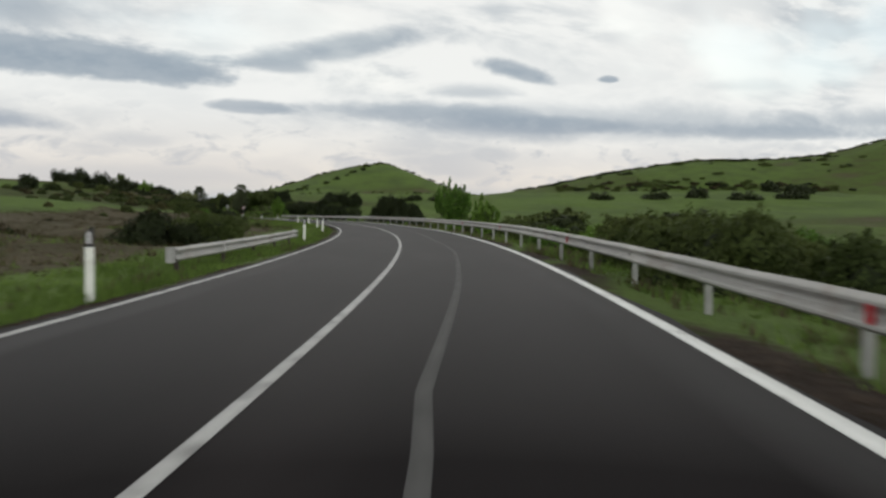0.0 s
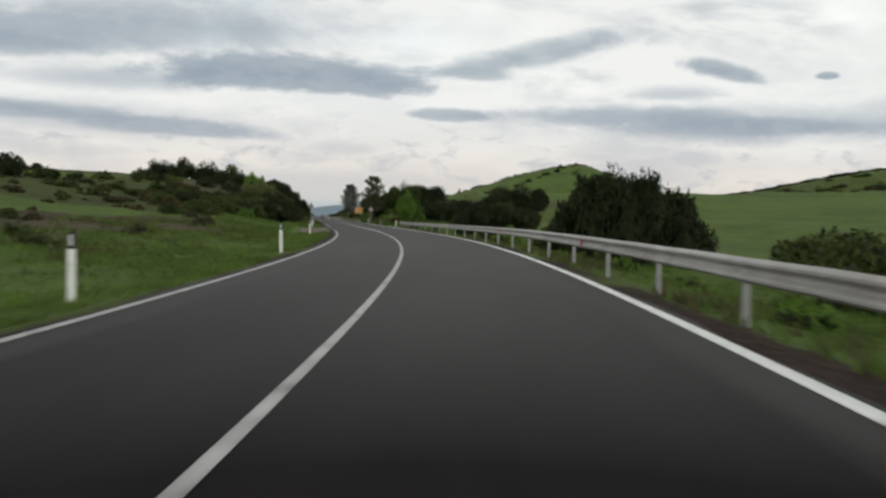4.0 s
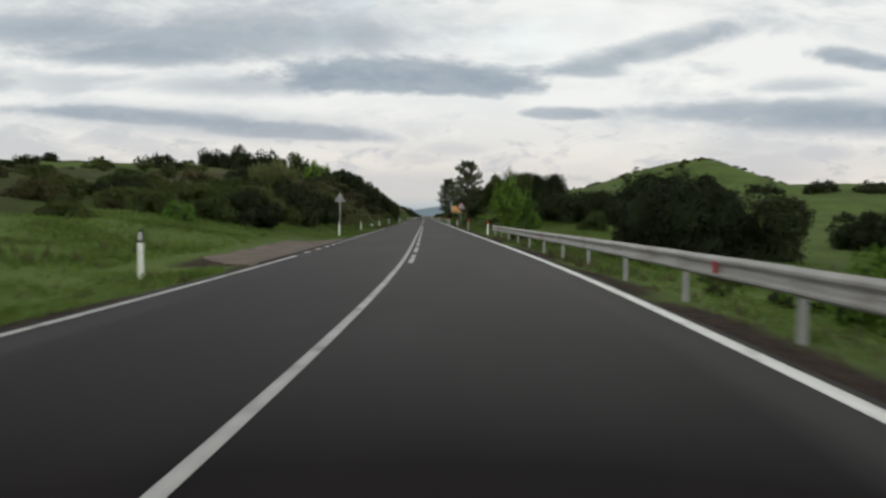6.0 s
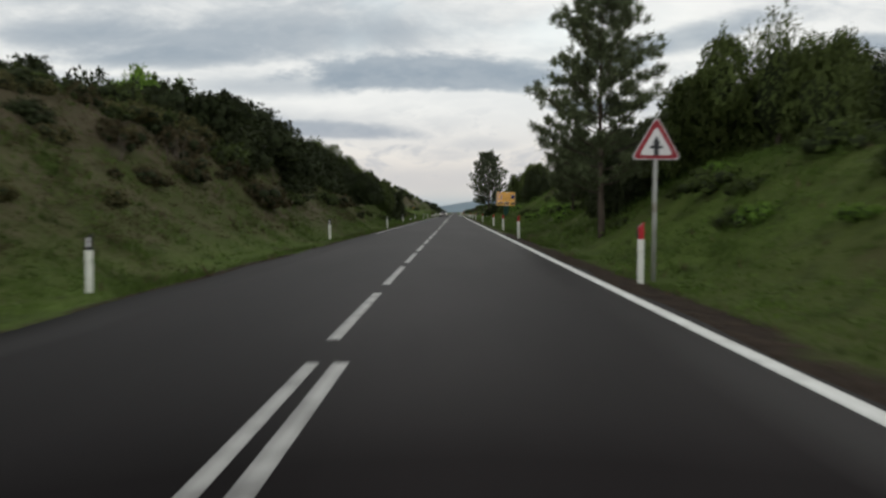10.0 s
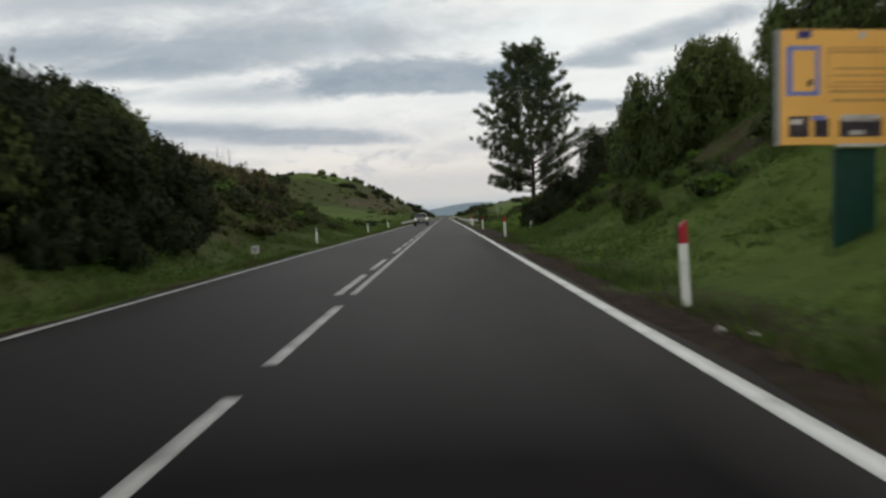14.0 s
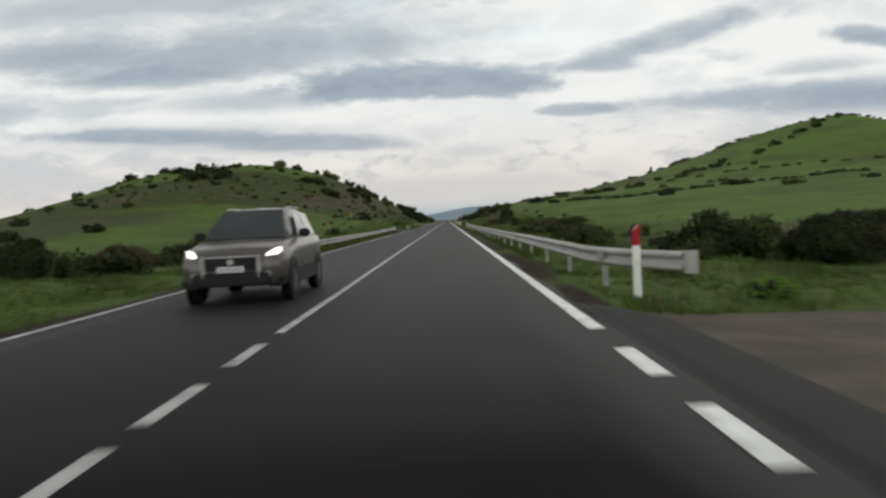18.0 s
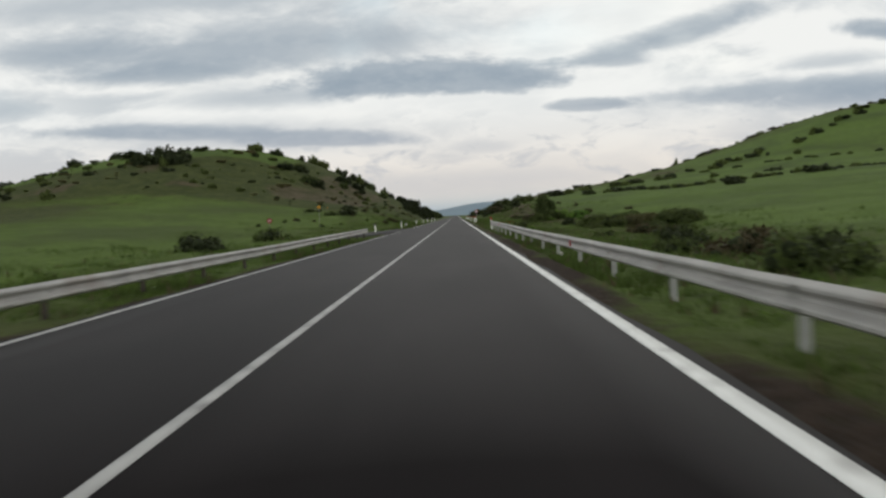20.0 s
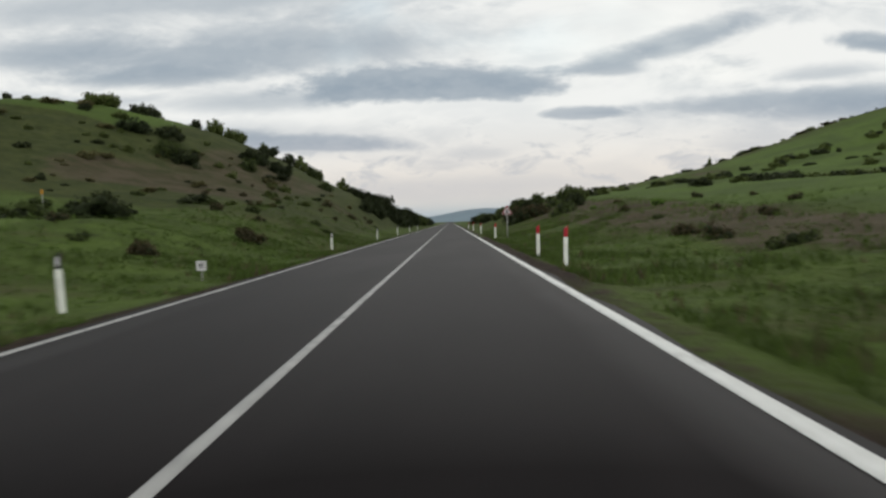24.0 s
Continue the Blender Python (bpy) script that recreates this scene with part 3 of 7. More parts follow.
crop = 0.6 * box_mask(-55, -13, 445, 592, 4) * smooth(pa, 13, 17)
crop = np.maximum(crop, box_mask(60, 700, 250, 620, 20) * 0.9)
crop = np.maximum(crop, 0.95 * box_mask(20, 110, 455, 640, 4))
crop = np.maximum(crop, 1.0 * box_mask(48, 340, 130, 320, 8))
crop = np.maximum(crop, box_mask(20, 460, 600, 900, 12) * smooth(rough(px, py, 60, 9), -0.32, -0.05))
crop = np.maximum(crop, box_mask(150, 420, 800, 1000, 20) * smooth(rough(px, py, 90, 7), -0.2, 0.1))
crop = np.maximum(crop, 0.9 * smooth(py - 0.42 * np.minimum(px + 48, 0) - 0.25 * rough(px, py, 9, 33), 638, 641) * box_mask(-190, -40, 590, 725, 4))
crop = np.maximum(crop, box_mask(-300, -42, 60, 300, 6) * smooth(rough(px, py, 70, 8), -0.25, 0.0))
crop = np.maximum(crop, 0.8 * box_mask(300, 2200, 900, 1700, 60) * smooth(rough(px, py, 160, 6), 0.0, 0.15))
crop = np.maximum(crop, 0.45 * smooth(rough(px, py, 45, 11), 0.05, 0.3) * smooth(pa, 10, 25))
dry = 1.0 * box_mask(-70, -8, 20, 150, 7) * smooth(pd, -34, -24) * smooth(-pd, 11, 13.5)
crop = np.maximum(crop, 0.6 * box_mask(4, 15, 290, 400, 3) * smooth(rough(px, py, 11, 27), -0.3, 0.1))
crop = np.maximum(crop, 0.95 * box_mask(-80, 40, -60, 212, 5))
dry = np.maximum(dry, 0.95 * box_mask(-70, 0, 14, 96, 5) * smooth(pd, -34, -24) * smooth(-pd, 6.6, 9.0))
dry = np.maximum(dry, 0.95 * box_mask(-30, -8, 212, 285, 6) * smooth(pa, 8.5, 11.5))
dry = np.maximum(dry, 0.9 * box_mask(-24, -7, 338, 392, 5) * smooth(pa, 8, 11.5))
dry = np.maximum(dry, 0.85 * box_mask(9, 17, 335, 372, 3) * smooth(rough(px, py, 9, 25), -0.15, 0.2))
dry = np.maximum(dry, 0.85 * box_mask(8, 24, 270, 352, 5) * smooth(pa, 9.5, 13))
dry = np.maximum(dry, 0.60 * (1 - crop) * box_mask(-120, -8, 598, 672, 4) * smooth(rough(px, py, 11, 31), 0.0, 0.3))
dry = np.maximum(dry, 0.52 * box_mask(-14, -5, 222, 352, 3))
dry = np.maximum(dry, 0.3 * (1 - crop) * box_mask(22, 110, 520, 600, 8) * smooth(rough(px, py, 30, 19), -0.2, 0.2))
dry = np.maximum(dry, 0.8 * box_mask(9, 19, 516, 720, 4) * smooth(pa, 8, 12))
dry = np.maximum(dry, 0.55 * (1 - 0.9 * crop) * smooth(rough(px, py, 26, 12), 0.05, 0.35) * smooth(pa, 9, 20))
edge = np.where(pd > 0, right_edge(py), left_edge(py))
earth = 0.95 * smooth(-(pa - edge), -1.45 - 0.55 * (pd > 0) * (py < 275) - 0.9 * rough(px, py, 3.5, 23), -0.4 - 0.4 * rough(px, py, 2.3, 24))
earth = np.maximum(earth, 0.9 * (pd > 0) * smooth(py, 275, 300) * smooth(-py, -398, -392) * smooth(-(pa - edge), -2.0 - 0.5 * smooth(py, 345, 352) - 1.2 * rough(px, py, 4.5, 41), -0.9))
earth = np.maximum(earth, 0.7 * (pd > 0) * smooth(py, 405, 415) * smooth(-(pa - edge), -1.8 - 1.3 * rough(px, py, 4.5, 42), -0.7))
earth = earth * np.clip(0.90 + 1.1 * rough(px, py, 2.4, 29), 0.35, 1.0)
earth = np.maximum(earth, 0.9 * box_mask(4, 16, 399, 407, 0.8))
earth = np.maximum(earth, 0.9 * smooth(py, 154, 158) * smooth(-py, -181, -176) * smooth(-pa, -7.0, -6.0) * (pd < 0))
earth = np.maximum(earth, 0.85 * box_mask(8.5, 20, 292, 356, 4) * smooth(rough(px, py, 7, 14), 0.0, 0.25))
earth = np.maximum(earth, np.maximum(box_mask(3.8, 6.0, 350, 379, 0.7), 0.8 * box_mask(3.8, 4.55, 379, 392, 0.5)) * (0.78 + 0.22 * smooth(rough(px, py, 5, 16), -0.3, 0.1)))
earth = np.maximum(earth, 0.7 * box_mask(4.0, 6.2, 300, 330, 1.2))
dry = np.maximum(dry, 1.0 * box_mask(3.9, 4.7, 495.5, 499.5, 0.4))
earth = earth * (1 - box_mask(3.9, 4.7, 495.5, 499.5, 0.4))
scrubland = 0.95 * (1 - crop) * box_mask(-160, -8, 595, 720, 3)
scrubland = np.maximum(scrubland, 0.7 * (1 - crop) * box_mask(-60, -14, 400, 452, 6))
scrubland = np.maximum(scrubland, 0.85 * box_mask(-70, -16, 164, 228, 9) * (0.6 + 0.4 * smooth(rough(px, py, 12, 36), -0.2, 0.1)))
dry = np.maximum(dry, 0.95 * box_mask(-20, -9.8, 136, 156, 2))
scrubland = np.maximum(scrubland, 0.75 * box_mask(-200, -58, 440, 596, 12) * (0.4 + 0.6 * smooth(rough(px, py, 25, 35), -0.25, 0.05)))
scrubland = np.maximum(scrubland, 0.7 * box_mask(-24, -8.5, 336, 396, 3))
for layer_name, values in (("crop", crop), ("scrub", scrubland), ("dry", dry), ("earth", earth)):
    attr = ground_me.attributes.new(layer_name, "FLOAT", "POINT")
    attr.data.foreach_set("value", np.clip(values, 0, 1).astype(np.float32))


# ---- the mountains at the end of the valley, distance haze painted in as blue ----
HAZE_HILL = material("haze_tinted_hillside", (0.22, 0.29, 0.34), rough=1.0, vary=0.10, scale=0.004, fine=0.02)
mx = np.linspace(-2600, 2600, 131)
crest = 36 + 22 * np.sin(mx / 260.0 + 0.6) * np.sin(mx / 610.0 + 1.1) + 9 * np.sin(mx / 97.0) + 30 * smooth(abs(mx), 500, 2200)
rows_m = [np.stack([mx, 4700 - 500 * k + 0 * mx, crest * (1 - k ** 1.6) - 4 * k], 1) for k in (0.0, 0.15, 0.35, 0.6, 1.0)] + [np.stack([mx, 5100 + 0 * mx, 0 * mx - 6], 1)]
rows_m = [rows_m[5]] + rows_m[:5]
pts_m = np.vstack(rows_m)
qa, qb = np.meshgrid(np.arange(5), np.arange(130), indexing="ij")
q0 = (qa * 131 + qb).ravel()
tagged(new("distant_mountains", array_mesh("distant_mountains", pts_m, np.stack([q0, q0 + 131, q0 + 132, q0 + 1], 1), HAZE_HILL, True)), "low mountains tinted haze-blue at the end of the valley", "mountains", kind="structure")


# ---- the carriageway and its lines ----
def ribbon(name, s0, s1, left, right, z, mat, step=2.0, parent=None, cols=2, thick=0.0):
    """A strip of the road's surface between two offsets, which may be functions of s."""
    n = max(2, int((s1 - s0) / step) + 1)
    ss = np.linspace(s0, s1, n)
    lo = left(ss) if callable(left) else np.full(n, left)
    hi = right(ss) if callable(right) else np.full(n, right)
    h = np.interp(ss, S, HEAD)
    cx, cy = np.interp(ss, S, RX), np.interp(ss, S, RY)
    k = np.linspace(0, 1, cols)
    u = lo[:, None] * (1 - k) + hi[:, None] * k
    xs, yss = cx[:, None] + u * np.cos(h)[:, None], cy[:, None] + u * np.sin(h)[:, None]
    pts = np.stack([xs.ravel(), yss.ravel(), np.full(xs.size, z)], 1)
    a, b = np.meshgrid(np.arange(n - 1), np.arange(cols - 1), indexing="ij")
    q0 = (a * cols + b).ravel()
    q = np.stack([q0, q0 + 1, q0 + cols + 1, q0 + cols], 1)
    if thick:
        m = len(pts)
        pts = np.vstack([pts, pts - [0, 0, thick]])
        r = np.arange(n - 1) * cols
        e = r + cols - 1
        q = np.vstack([q, np.stack([r, r + cols, r + cols + m, r + m], 1), np.stack([e + cols, e, e + m, e + cols + m], 1)])
    me = array_mesh(name, pts, q, mat)
    uv = me.uv_layers.new(name="UVMap")
    flat_u, flat_s = np.tile(u.ravel(), 2), np.tile(np.repeat(ss, cols), 2)
    vi = np.empty(len(me.loops), np.int32)
    me.loops.foreach_get("vertex_index", vi)
    uv.data.foreach_set("uv", np.stack([flat_u[vi], flat_s[vi]], 1).astype(np.float32).ravel())
    ob = new(name, me)
    if parent is not None:
        ob.parent = parent
    return ob


road = tagged(ribbon("road", -255, 1395, lambda s: -left_edge(s) - 0.22 - 0.05 * np.sin(s * 0.9) - 0.03 * np.sin(s * 2.3), lambda s: right_edge(s) + 0.19 + 0.05 * np.sin(s * 0.8) + 0.035 * np.sin(s * 2.1), 0.0, ASPHALT, 2.0, cols=9, thick=0.12), "smooth dark grey asphalt two-lane country road", "road", kind="structure")
STREAK_S, STREAK_U = (16, 19.5, 21, 23.3, 28.6, 36.6, 41, 45, 52, 56, 60, 80, 112), (1.30, 1.23, 1.16, 1.24, 1.44, 1.66, 1.79, 1.72, 1.58, 1.62, 1.65, 1.64, 1.62)
tagged(ribbon("tyre_streak", 16, 88, lambda s: np.interp(s, STREAK_S, STREAK_U) - np.interp(s, (58, 88), (0.06, 0.012)), lambda s: np.interp(s, STREAK_S, STREAK_U) + np.interp(s, (58, 88), (0.06, 0.012)), 0.004, STREAK, 0.7, thick=0.002), "pale rubbed tyre streak along the asphalt lane", "road mark", kind="structure")



def solid_line(label, s0, s1, left, right, mat):
    return tagged(ribbon("lane_line", s0, s1, left, right, 0.008, mat, 1.5, thick=0.006), label, "road marking", kind="structure")


def dashes(label, starts, length, u0, u1, mat):
    line = tagged(empty("dashed_line"), label, "road marking", kind="structure")
    for s0 in starts:
        ribbon("dash", s0, s0 + length, u0, u1, 0.008, mat, 1.5, parent=line, thick=0.006)
    return line


white_r = "thick bright white edge line beside the verge"
for a, b in ((-255, 399.6), (405.7, 1390)):
    solid_line(white_r, a, b, lambda s: right_edge(s) - 0.085, lambda s: right_edge(s) + 0.085, PAINT)
dashes("short thick white dashes across the side turning", (401.0, 403.2), 1.25, lambda s: right_edge(s) - 0.085, lambda s: right_edge(s) + 0.085, PAINT)
white_l = "thin worn white edge line on the far side"
for a, b in ((-255, 160), (180, 212), (268, 503), (537, 1390)):
    solid_line(white_l, a, b, lambda s: -left_edge(s) - 0.06, lambda s: -left_edge(s) + 0.06, OLD_PAINT)
dashes("thin white dashes along the gravel lay-by", (161.5, 164.2, 166.7, 169.1, 171.4, 173.6, 176.0, 178.3), 1.2, lambda s: -left_edge(s) - 0.06, lambda s: -left_edge(s) + 0.06, OLD_PAINT)
dashes("thin worn dashes across the side road mouth", (504.5, 508.0, 511.5), 1.8, lambda s: -left_edge(s) - 0.06, lambda s: -left_edge(s) + 0.06, OLD_PAINT)
mid_l = "worn greyish-white centre line"
solid_line(mid_l, -255, 226.9, -0.045, 0.065, OLD_PAINT)
solid_line(mid_l, 322.1, 400.0, -0.045, 0.065, OLD_PAINT)
solid_line(mid_l, 406.6, 519.7, -0.045, 0.065, OLD_PAINT)
solid_line(mid_l, 528.0, 1390, -0.045, 0.065, OLD_PAINT)
dashes("worn white dashes beside the solid centre line", [156.4 + 6 * k for k in range(12)], 4.5, 0.18, 0.31, OLD_PAINT)
dashes("worn white dashes down the middle of the road", [228.1 + 5.86 * k for k in range(8)] + [277.6, 283.5, 289.4, 295.4, 300.6, 305.4, 310.3, 316.0], 4.45, -0.065, 0.065, OLD_PAINT)
dashes("worn white dashes beside the solid centre line", (322.1, 328.1, 336.4, 342.2, 347.9, 356.1, 362.1, 368.3, 374.5, 380.8, 387.6), 4.4, -0.31, -0.18, OLD_PAINT)
dashes("short worn white dashes at the junction", (400.6, 402.4, 404.5), 1.25, -0.065, 0.065, OLD_PAINT)
dashes("short worn white dashes at the junction", (520.7, 522.6, 524.5, 526.3), 1.1, -0.065, 0.065, OLD_PAINT)


def apron(name, s0, s1, u0, u1, mat, label, pinch=0.4, n=16, m=16):
    """A rough-edged patch of side road that joins the carriageway and narrows outwards; its rim dips into the ground."""
    rnd = random.Random(int(s0))
    verts, faces = [], []
    mid = (s0 + s1) / 2
    for i in range(n + 1):
        s = s0 + (s1 - s0) * i / n
        jag = rnd.uniform(-0.15, 0.15) * (abs(u1 - u0) > 1)
        for k in range(m + 1):
            f = k / m
            p = at(mid + (s - mid) * (1 - pinch * f), u0 + (u1 + jag - u0) * f)
            g = ground_at(p.x, p.y)
            inner = -0.012 if abs(u0) < 4.3 else g + 0.03
            z = inner if k == 0 else (min(g + 0.04, -0.02) if abs(u0) < 4.3 and k < 3 else g + 0.04)
            verts.append((p.x, p.y, g - 0.08 if i in (0, n) or k == m else z))
    for i in range(n):
        for k in range(m):
            q = i * (m + 1) + k
            f = (q, q + m + 1, q + m + 2, q + 1)
            faces.append(f if u1 < u0 else f[::-1])
    return tagged(mesh_object(name, verts, faces, mat, smooth_faces=True), label, "road", kind="structure")


GRAVEL = material("brown_gravel", (0.096, 0.074, 0.058), rough=0.95, vary=0.45, scale=0.9, fine=16.0, bump=0.9, spot=(0.055, 0.052, 0.036), spot_amount=0.5, spot_scale=0.7)
SPLAY = material("splay_asphalt", (0.024, 0.0225, 0.022), rough=0.88, vary=0.2, scale=0.8, fine=50.0, bump=0.4)
SAND = material("pale_sandy_gravel", (0.165, 0.132, 0.105), rough=0.95, vary=0.4, scale=0.9, fine=16.0, bump=0.8, spot=(0.10, 0.09, 0.062), spot_amount=0.4, spot_scale=0.8)
apron("gravel_layby", 155, 181, -3.72, -6.4, SAND, "pale brown sandy gravel lay-by beside the asphalt", 0.35)
apron("asphalt_splay", 397.6, 409.4, 3.76, 4.62, SPLAY, "dark asphalt edge at the track mouth")
apron("side_track", 398.6, 407.8, 4.40, 16.0, GRAVEL, "brown gravel track that joins the road")
MOUTH_S, MOUTH_U = (501.5, 506, 510, 514, 522, 525, 527.3, 530, 532.4, 535, 537), (7.3, 8.2, 8.0, 7.7, 7.3, 6.5, 5.7, 5.25, 4.7, 4.15, 3.55)
INNER_S, INNER_U = (501.5, 504.3, 506, 508, 510.5, 513), (6.7, 5.75, 5.1, 4.6, 3.9, 3.4)
WORN_ASPHALT = material("worn_side_road_asphalt", (0.036, 0.0345, 0.0335), rough=0.88, vary=0.3, scale=0.8, fine=50.0, bump=0.5)
tagged(ribbon("side_road_mouth", 501.5, 537, lambda s: -np.interp(s, MOUTH_S, MOUTH_U) - 0.10 * np.sin(s * 1.7) - 0.06 * np.sin(s * 4.1), lambda s: -np.maximum(np.interp(s, INNER_S, INNER_U), left_edge(s) + 0.05) - 0.05 * np.sin(s * 3.1), -0.012, WORN_ASPHALT, 0.5, cols=6, thick=0.25), "dark worn asphalt mouth of a side road", "road", kind="structure")
tagged(ribbon("worn_line", 513.6, 537, lambda s: -left_edge(s) - 0.10, lambda s: -left_edge(s) + 0.06, 0.006, STREAK, 0.7, thick=0.004), "almost worn away pale line across the side road mouth", "road marking", kind="structure")
apron("side_road", 506.5, 516, -5.3, -9.8, OLD_ASPHALT, "faded grey asphalt side road mouth")


# ---- crash barriers ----
BEAM = [(-0.155, 0.004), (-0.150, -0.012), (-0.122, -0.066), (-0.108, -0.080), (-0.080, -0.080), (-0.066, -0.068), (-0.024, -0.008), (0.0, 0.0), (0.024, -0.008), (0.066, -0.068), (0.080, -0.080), (0.108, -0.080), (0.122, -0.066), (0.150, -0.012), (0.155, 0.004)]


def beam_mesh(points, normals, heights, parent):
    """One length of W-shaped rail; normals point away from the road."""
    bm = bmesh.new()
    rings = []
    for p, nrm, h in zip(points, normals, heights):
        front = [bm.verts.new((p.x + nrm.x * o, p.y + nrm.y * o, h + z)) for z, o in BEAM]
        rear = [bm.verts.new((p.x + nrm.x * (o + 0.006), p.y + nrm.y * (o + 0.006), h + z)) for z, o in BEAM]
        rings.append(front + rear[::-1])
    n = len(rings[0])
    for a, b in zip(rings, rings[1:]):
        for k in range(n):
            bm.faces.new((a[k], a[(k + 1) % n], b[(k + 1) % n], b[k]))
    bm.faces.new(rings[0])
    bm.faces.new(rings[-1][::-1])
    bmesh.ops.recalc_face_normals(bm, faces=bm.faces[:])
    return part("beam", bm, ZINC, parent)


post_me = bpy.data.meshes.new("rail_post")
bm = bmesh.new()
section = [(-0.05, -0.03), (0.05, -0.03), (0.05, -0.022), (-0.042, -0.022), (-0.042, 0.022), (0.05, 0.022), (0.05, 0.03), (-0.05, 0.03)]
lo = [bm.verts.new((x, y, 0)) for x, y in section]
hi = [bm.verts.new((x, y, 1)) for x, y in section]
for k in range(8):
    bm.faces.new((lo[k], lo[(k + 1) % 8], hi[(k + 1) % 8], hi[k]))
bm.faces.new(hi)
bm.faces.new(lo[::-1])
bm.to_mesh(post_me)
bm.free()
post_me.materials.append(ZINC_POST)
# the same post in the shade-darkened colour, for the left-hand barriers
shaded_post_me = post_me.copy()
shaded_post_me.materials[0] = SHADED_POST


def barrier(label, s0, s1, offset, height, reflect=(), sgn=1, red=True, flare=0.0, first=None, posts_me=None):
    """A W-beam barrier along the road; offset and height may vary along it. sgn: 1 on the right, -1 on the left."""
    thing = tagged(empty("crash_barrier"), label, "guard rail", group="roadside crash barriers")
    n = int(round((s1 - s0) / 4.0))
    for i in range(n):
        ss = np.linspace(s0 + i * (s1 - s0) / n, s0 + (i + 1) * (s1 - s0) / n + (0.12 if i < n - 1 else 0), 5)
        pts, nrm, hs = [], [], []
        for s in ss:
            end = flare * max(0.0, 1 - (s - s0) / 4.0) ** 2 if flare else 0.0
            h = np.interp(s, S, HEAD)
            pts.append(at(s, sgn * (float(offset(s)) + end)))
            nrm.append(Vector((sgn * math.cos(h), sgn * math.sin(h), 0)))
            hs.append(float(height(s)) - 0.155 + 0.004 * math.sin(s * 1.7))
        beam_mesh(pts, nrm, hs, thing)
    posts = []
    if first is None:
        posts = [s0 + 0.5 + 4.05 * k for k in range(int((s1 - s0 - 0.5) / 4.05) + 1)]
    else:
        posts = [float(s) for s in np.interp(np.arange(0, 90), *first) if s0 < s < s1]
        posts = sorted(set(posts))
    for s in posts:
        p = at(s, sgn * (float(offset(s)) + 0.10))
        g = ground_at(p.x, p.y) - 0.25
        post = new("rail_post", posts_me or post_me)
        post.parent = thing
        post.matrix_basis = Matrix.Translation((p.x, p.y, g)) @ pose(0, 0, 0, 0, 0, heading(s) + (0 if sgn > 0 else 180)) @ Matrix.Diagonal((0.9, 1.1, float(height(s)) - g - 0.03, 1))
        block = box(0.10, 0.12, 0.22)
        blk = part("spacer_block", block, ZINC_POST, thing)
        q = at(s, sgn * (float(offset(s)) + 0.03))
        blk.matrix_basis = Matrix.Translation((q.x, q.y, float(height(s)) - 0.26)) @ pose(0, 0, 0, 0, 0, heading(s))
    for s in (s0, s1):
        # rounded end piece
        h = np.interp(s, S, HEAD)
        end = flare if (flare and s == s0) else 0.0
        p = at(s, sgn * (float(offset(s)) + end))
        ux, uy = math.cos(h) * sgn, math.sin(h) * sgn
        fx, fy = -math.sin(h) * (-1 if s == s0 else 1), math.cos(h) * (-1 if s == s0 else 1)
        ring = []
        for k in range(9):
            a = math.pi * k / 8
            ring.append((p.x + ux * (0.06 - 0.10 * math.cos(a)) + fx * 0.14 * math.sin(a), p.y + uy * (0.06 - 0.10 * math.cos(a)) + fy * 0.14 * math.sin(a)))
        bm = bmesh.new()
        zc = float(height(s)) - 0.155
        cols = []
        for x, y in ring:
            cols.append([bm.verts.new((x, y, zc + dz_)) for dz_ in (-0.17, -0.08, 0.0, 0.08, 0.17)])
        for a, b in zip(cols, cols[1:]):
            for k in range(4):
                bm.faces.new((a[k], b[k], b[k + 1], a[k + 1]))
        ends = part("end_piece", bm, ZINC, thing)
        mod = ends.modifiers.new("thick", "SOLIDIFY")
        mod.thickness = 0.006
    for s in reflect:
        p = at(s, sgn * (float(offset(s)) - 0.075))
        bm = box(0.03, 0.10, 0.16, z=-0.08, bevel=0.008)
        r = part("reflector", bm, RED if red else SIGN_WHITE, thing, "red reflector" if red else "white reflector")
        r.matrix_basis = Matrix.Translation((p.x, p.y, float(height(s)) - 0.155)) @ pose(0, 0, 0, 0, 0, heading(s))
    return thing


barrier("long galvanised steel crash barrier on the outside of the bend", -92, 186.0, lambda s: np.interp(s, [0, 60, 110, 150, 187], [4.70, 4.62, 4.80, 4.80, 4.85]), lambda s: np.interp(s, [0, 24, 45, 100, 122, 141, 165, 187], [0.62, 0.62, 0.77, 0.79, 0.80, 0.74, 0.68, 0.66]), reflect=(21.75, 36.5, 51.2, 65.5, 81.5, 97.5, 113.3, 130.0, 146.3, 164.2, 181.5), first=([0, 29, 38, 53, 58, 63, 68], [-91.3, 26.15, 62.45, 123.2, 144.05, 164.65, 185.65]))
barrier("short galvanised steel crash barrier beside the scrub field", 32.5, 51.0, lambda s: 4.55 + 0 * s, lambda s: 0.47 + 0 * s, reflect=(36.5, 49.0), sgn=-1, red=False, posts_me=shaded_post_me)
barrier("galvanised steel crash barrier with a flared end by the track", 409.0, 508.4, lambda s: 4.72 + 0 * s, lambda s: np.interp(s, [409, 440, 475, 495, 508], [0.60, 0.56, 0.54, 0.61, 0.61]), reflect=(428, 462, 495.4), flare=0.8, first=([0, 23], [411.54, 507.45]))
barrier("galvanised steel crash barrier beside the green field", 426.0, 500.6, lambda s: 4.78 + 0 * s, lambda s: np.interp(s, [426, 470, 496, 503], [0.50, 0.49, 0.57, 0.57]), reflect=(446, 481.5), sgn=-1, red=False, posts_me=shaded_post_me)


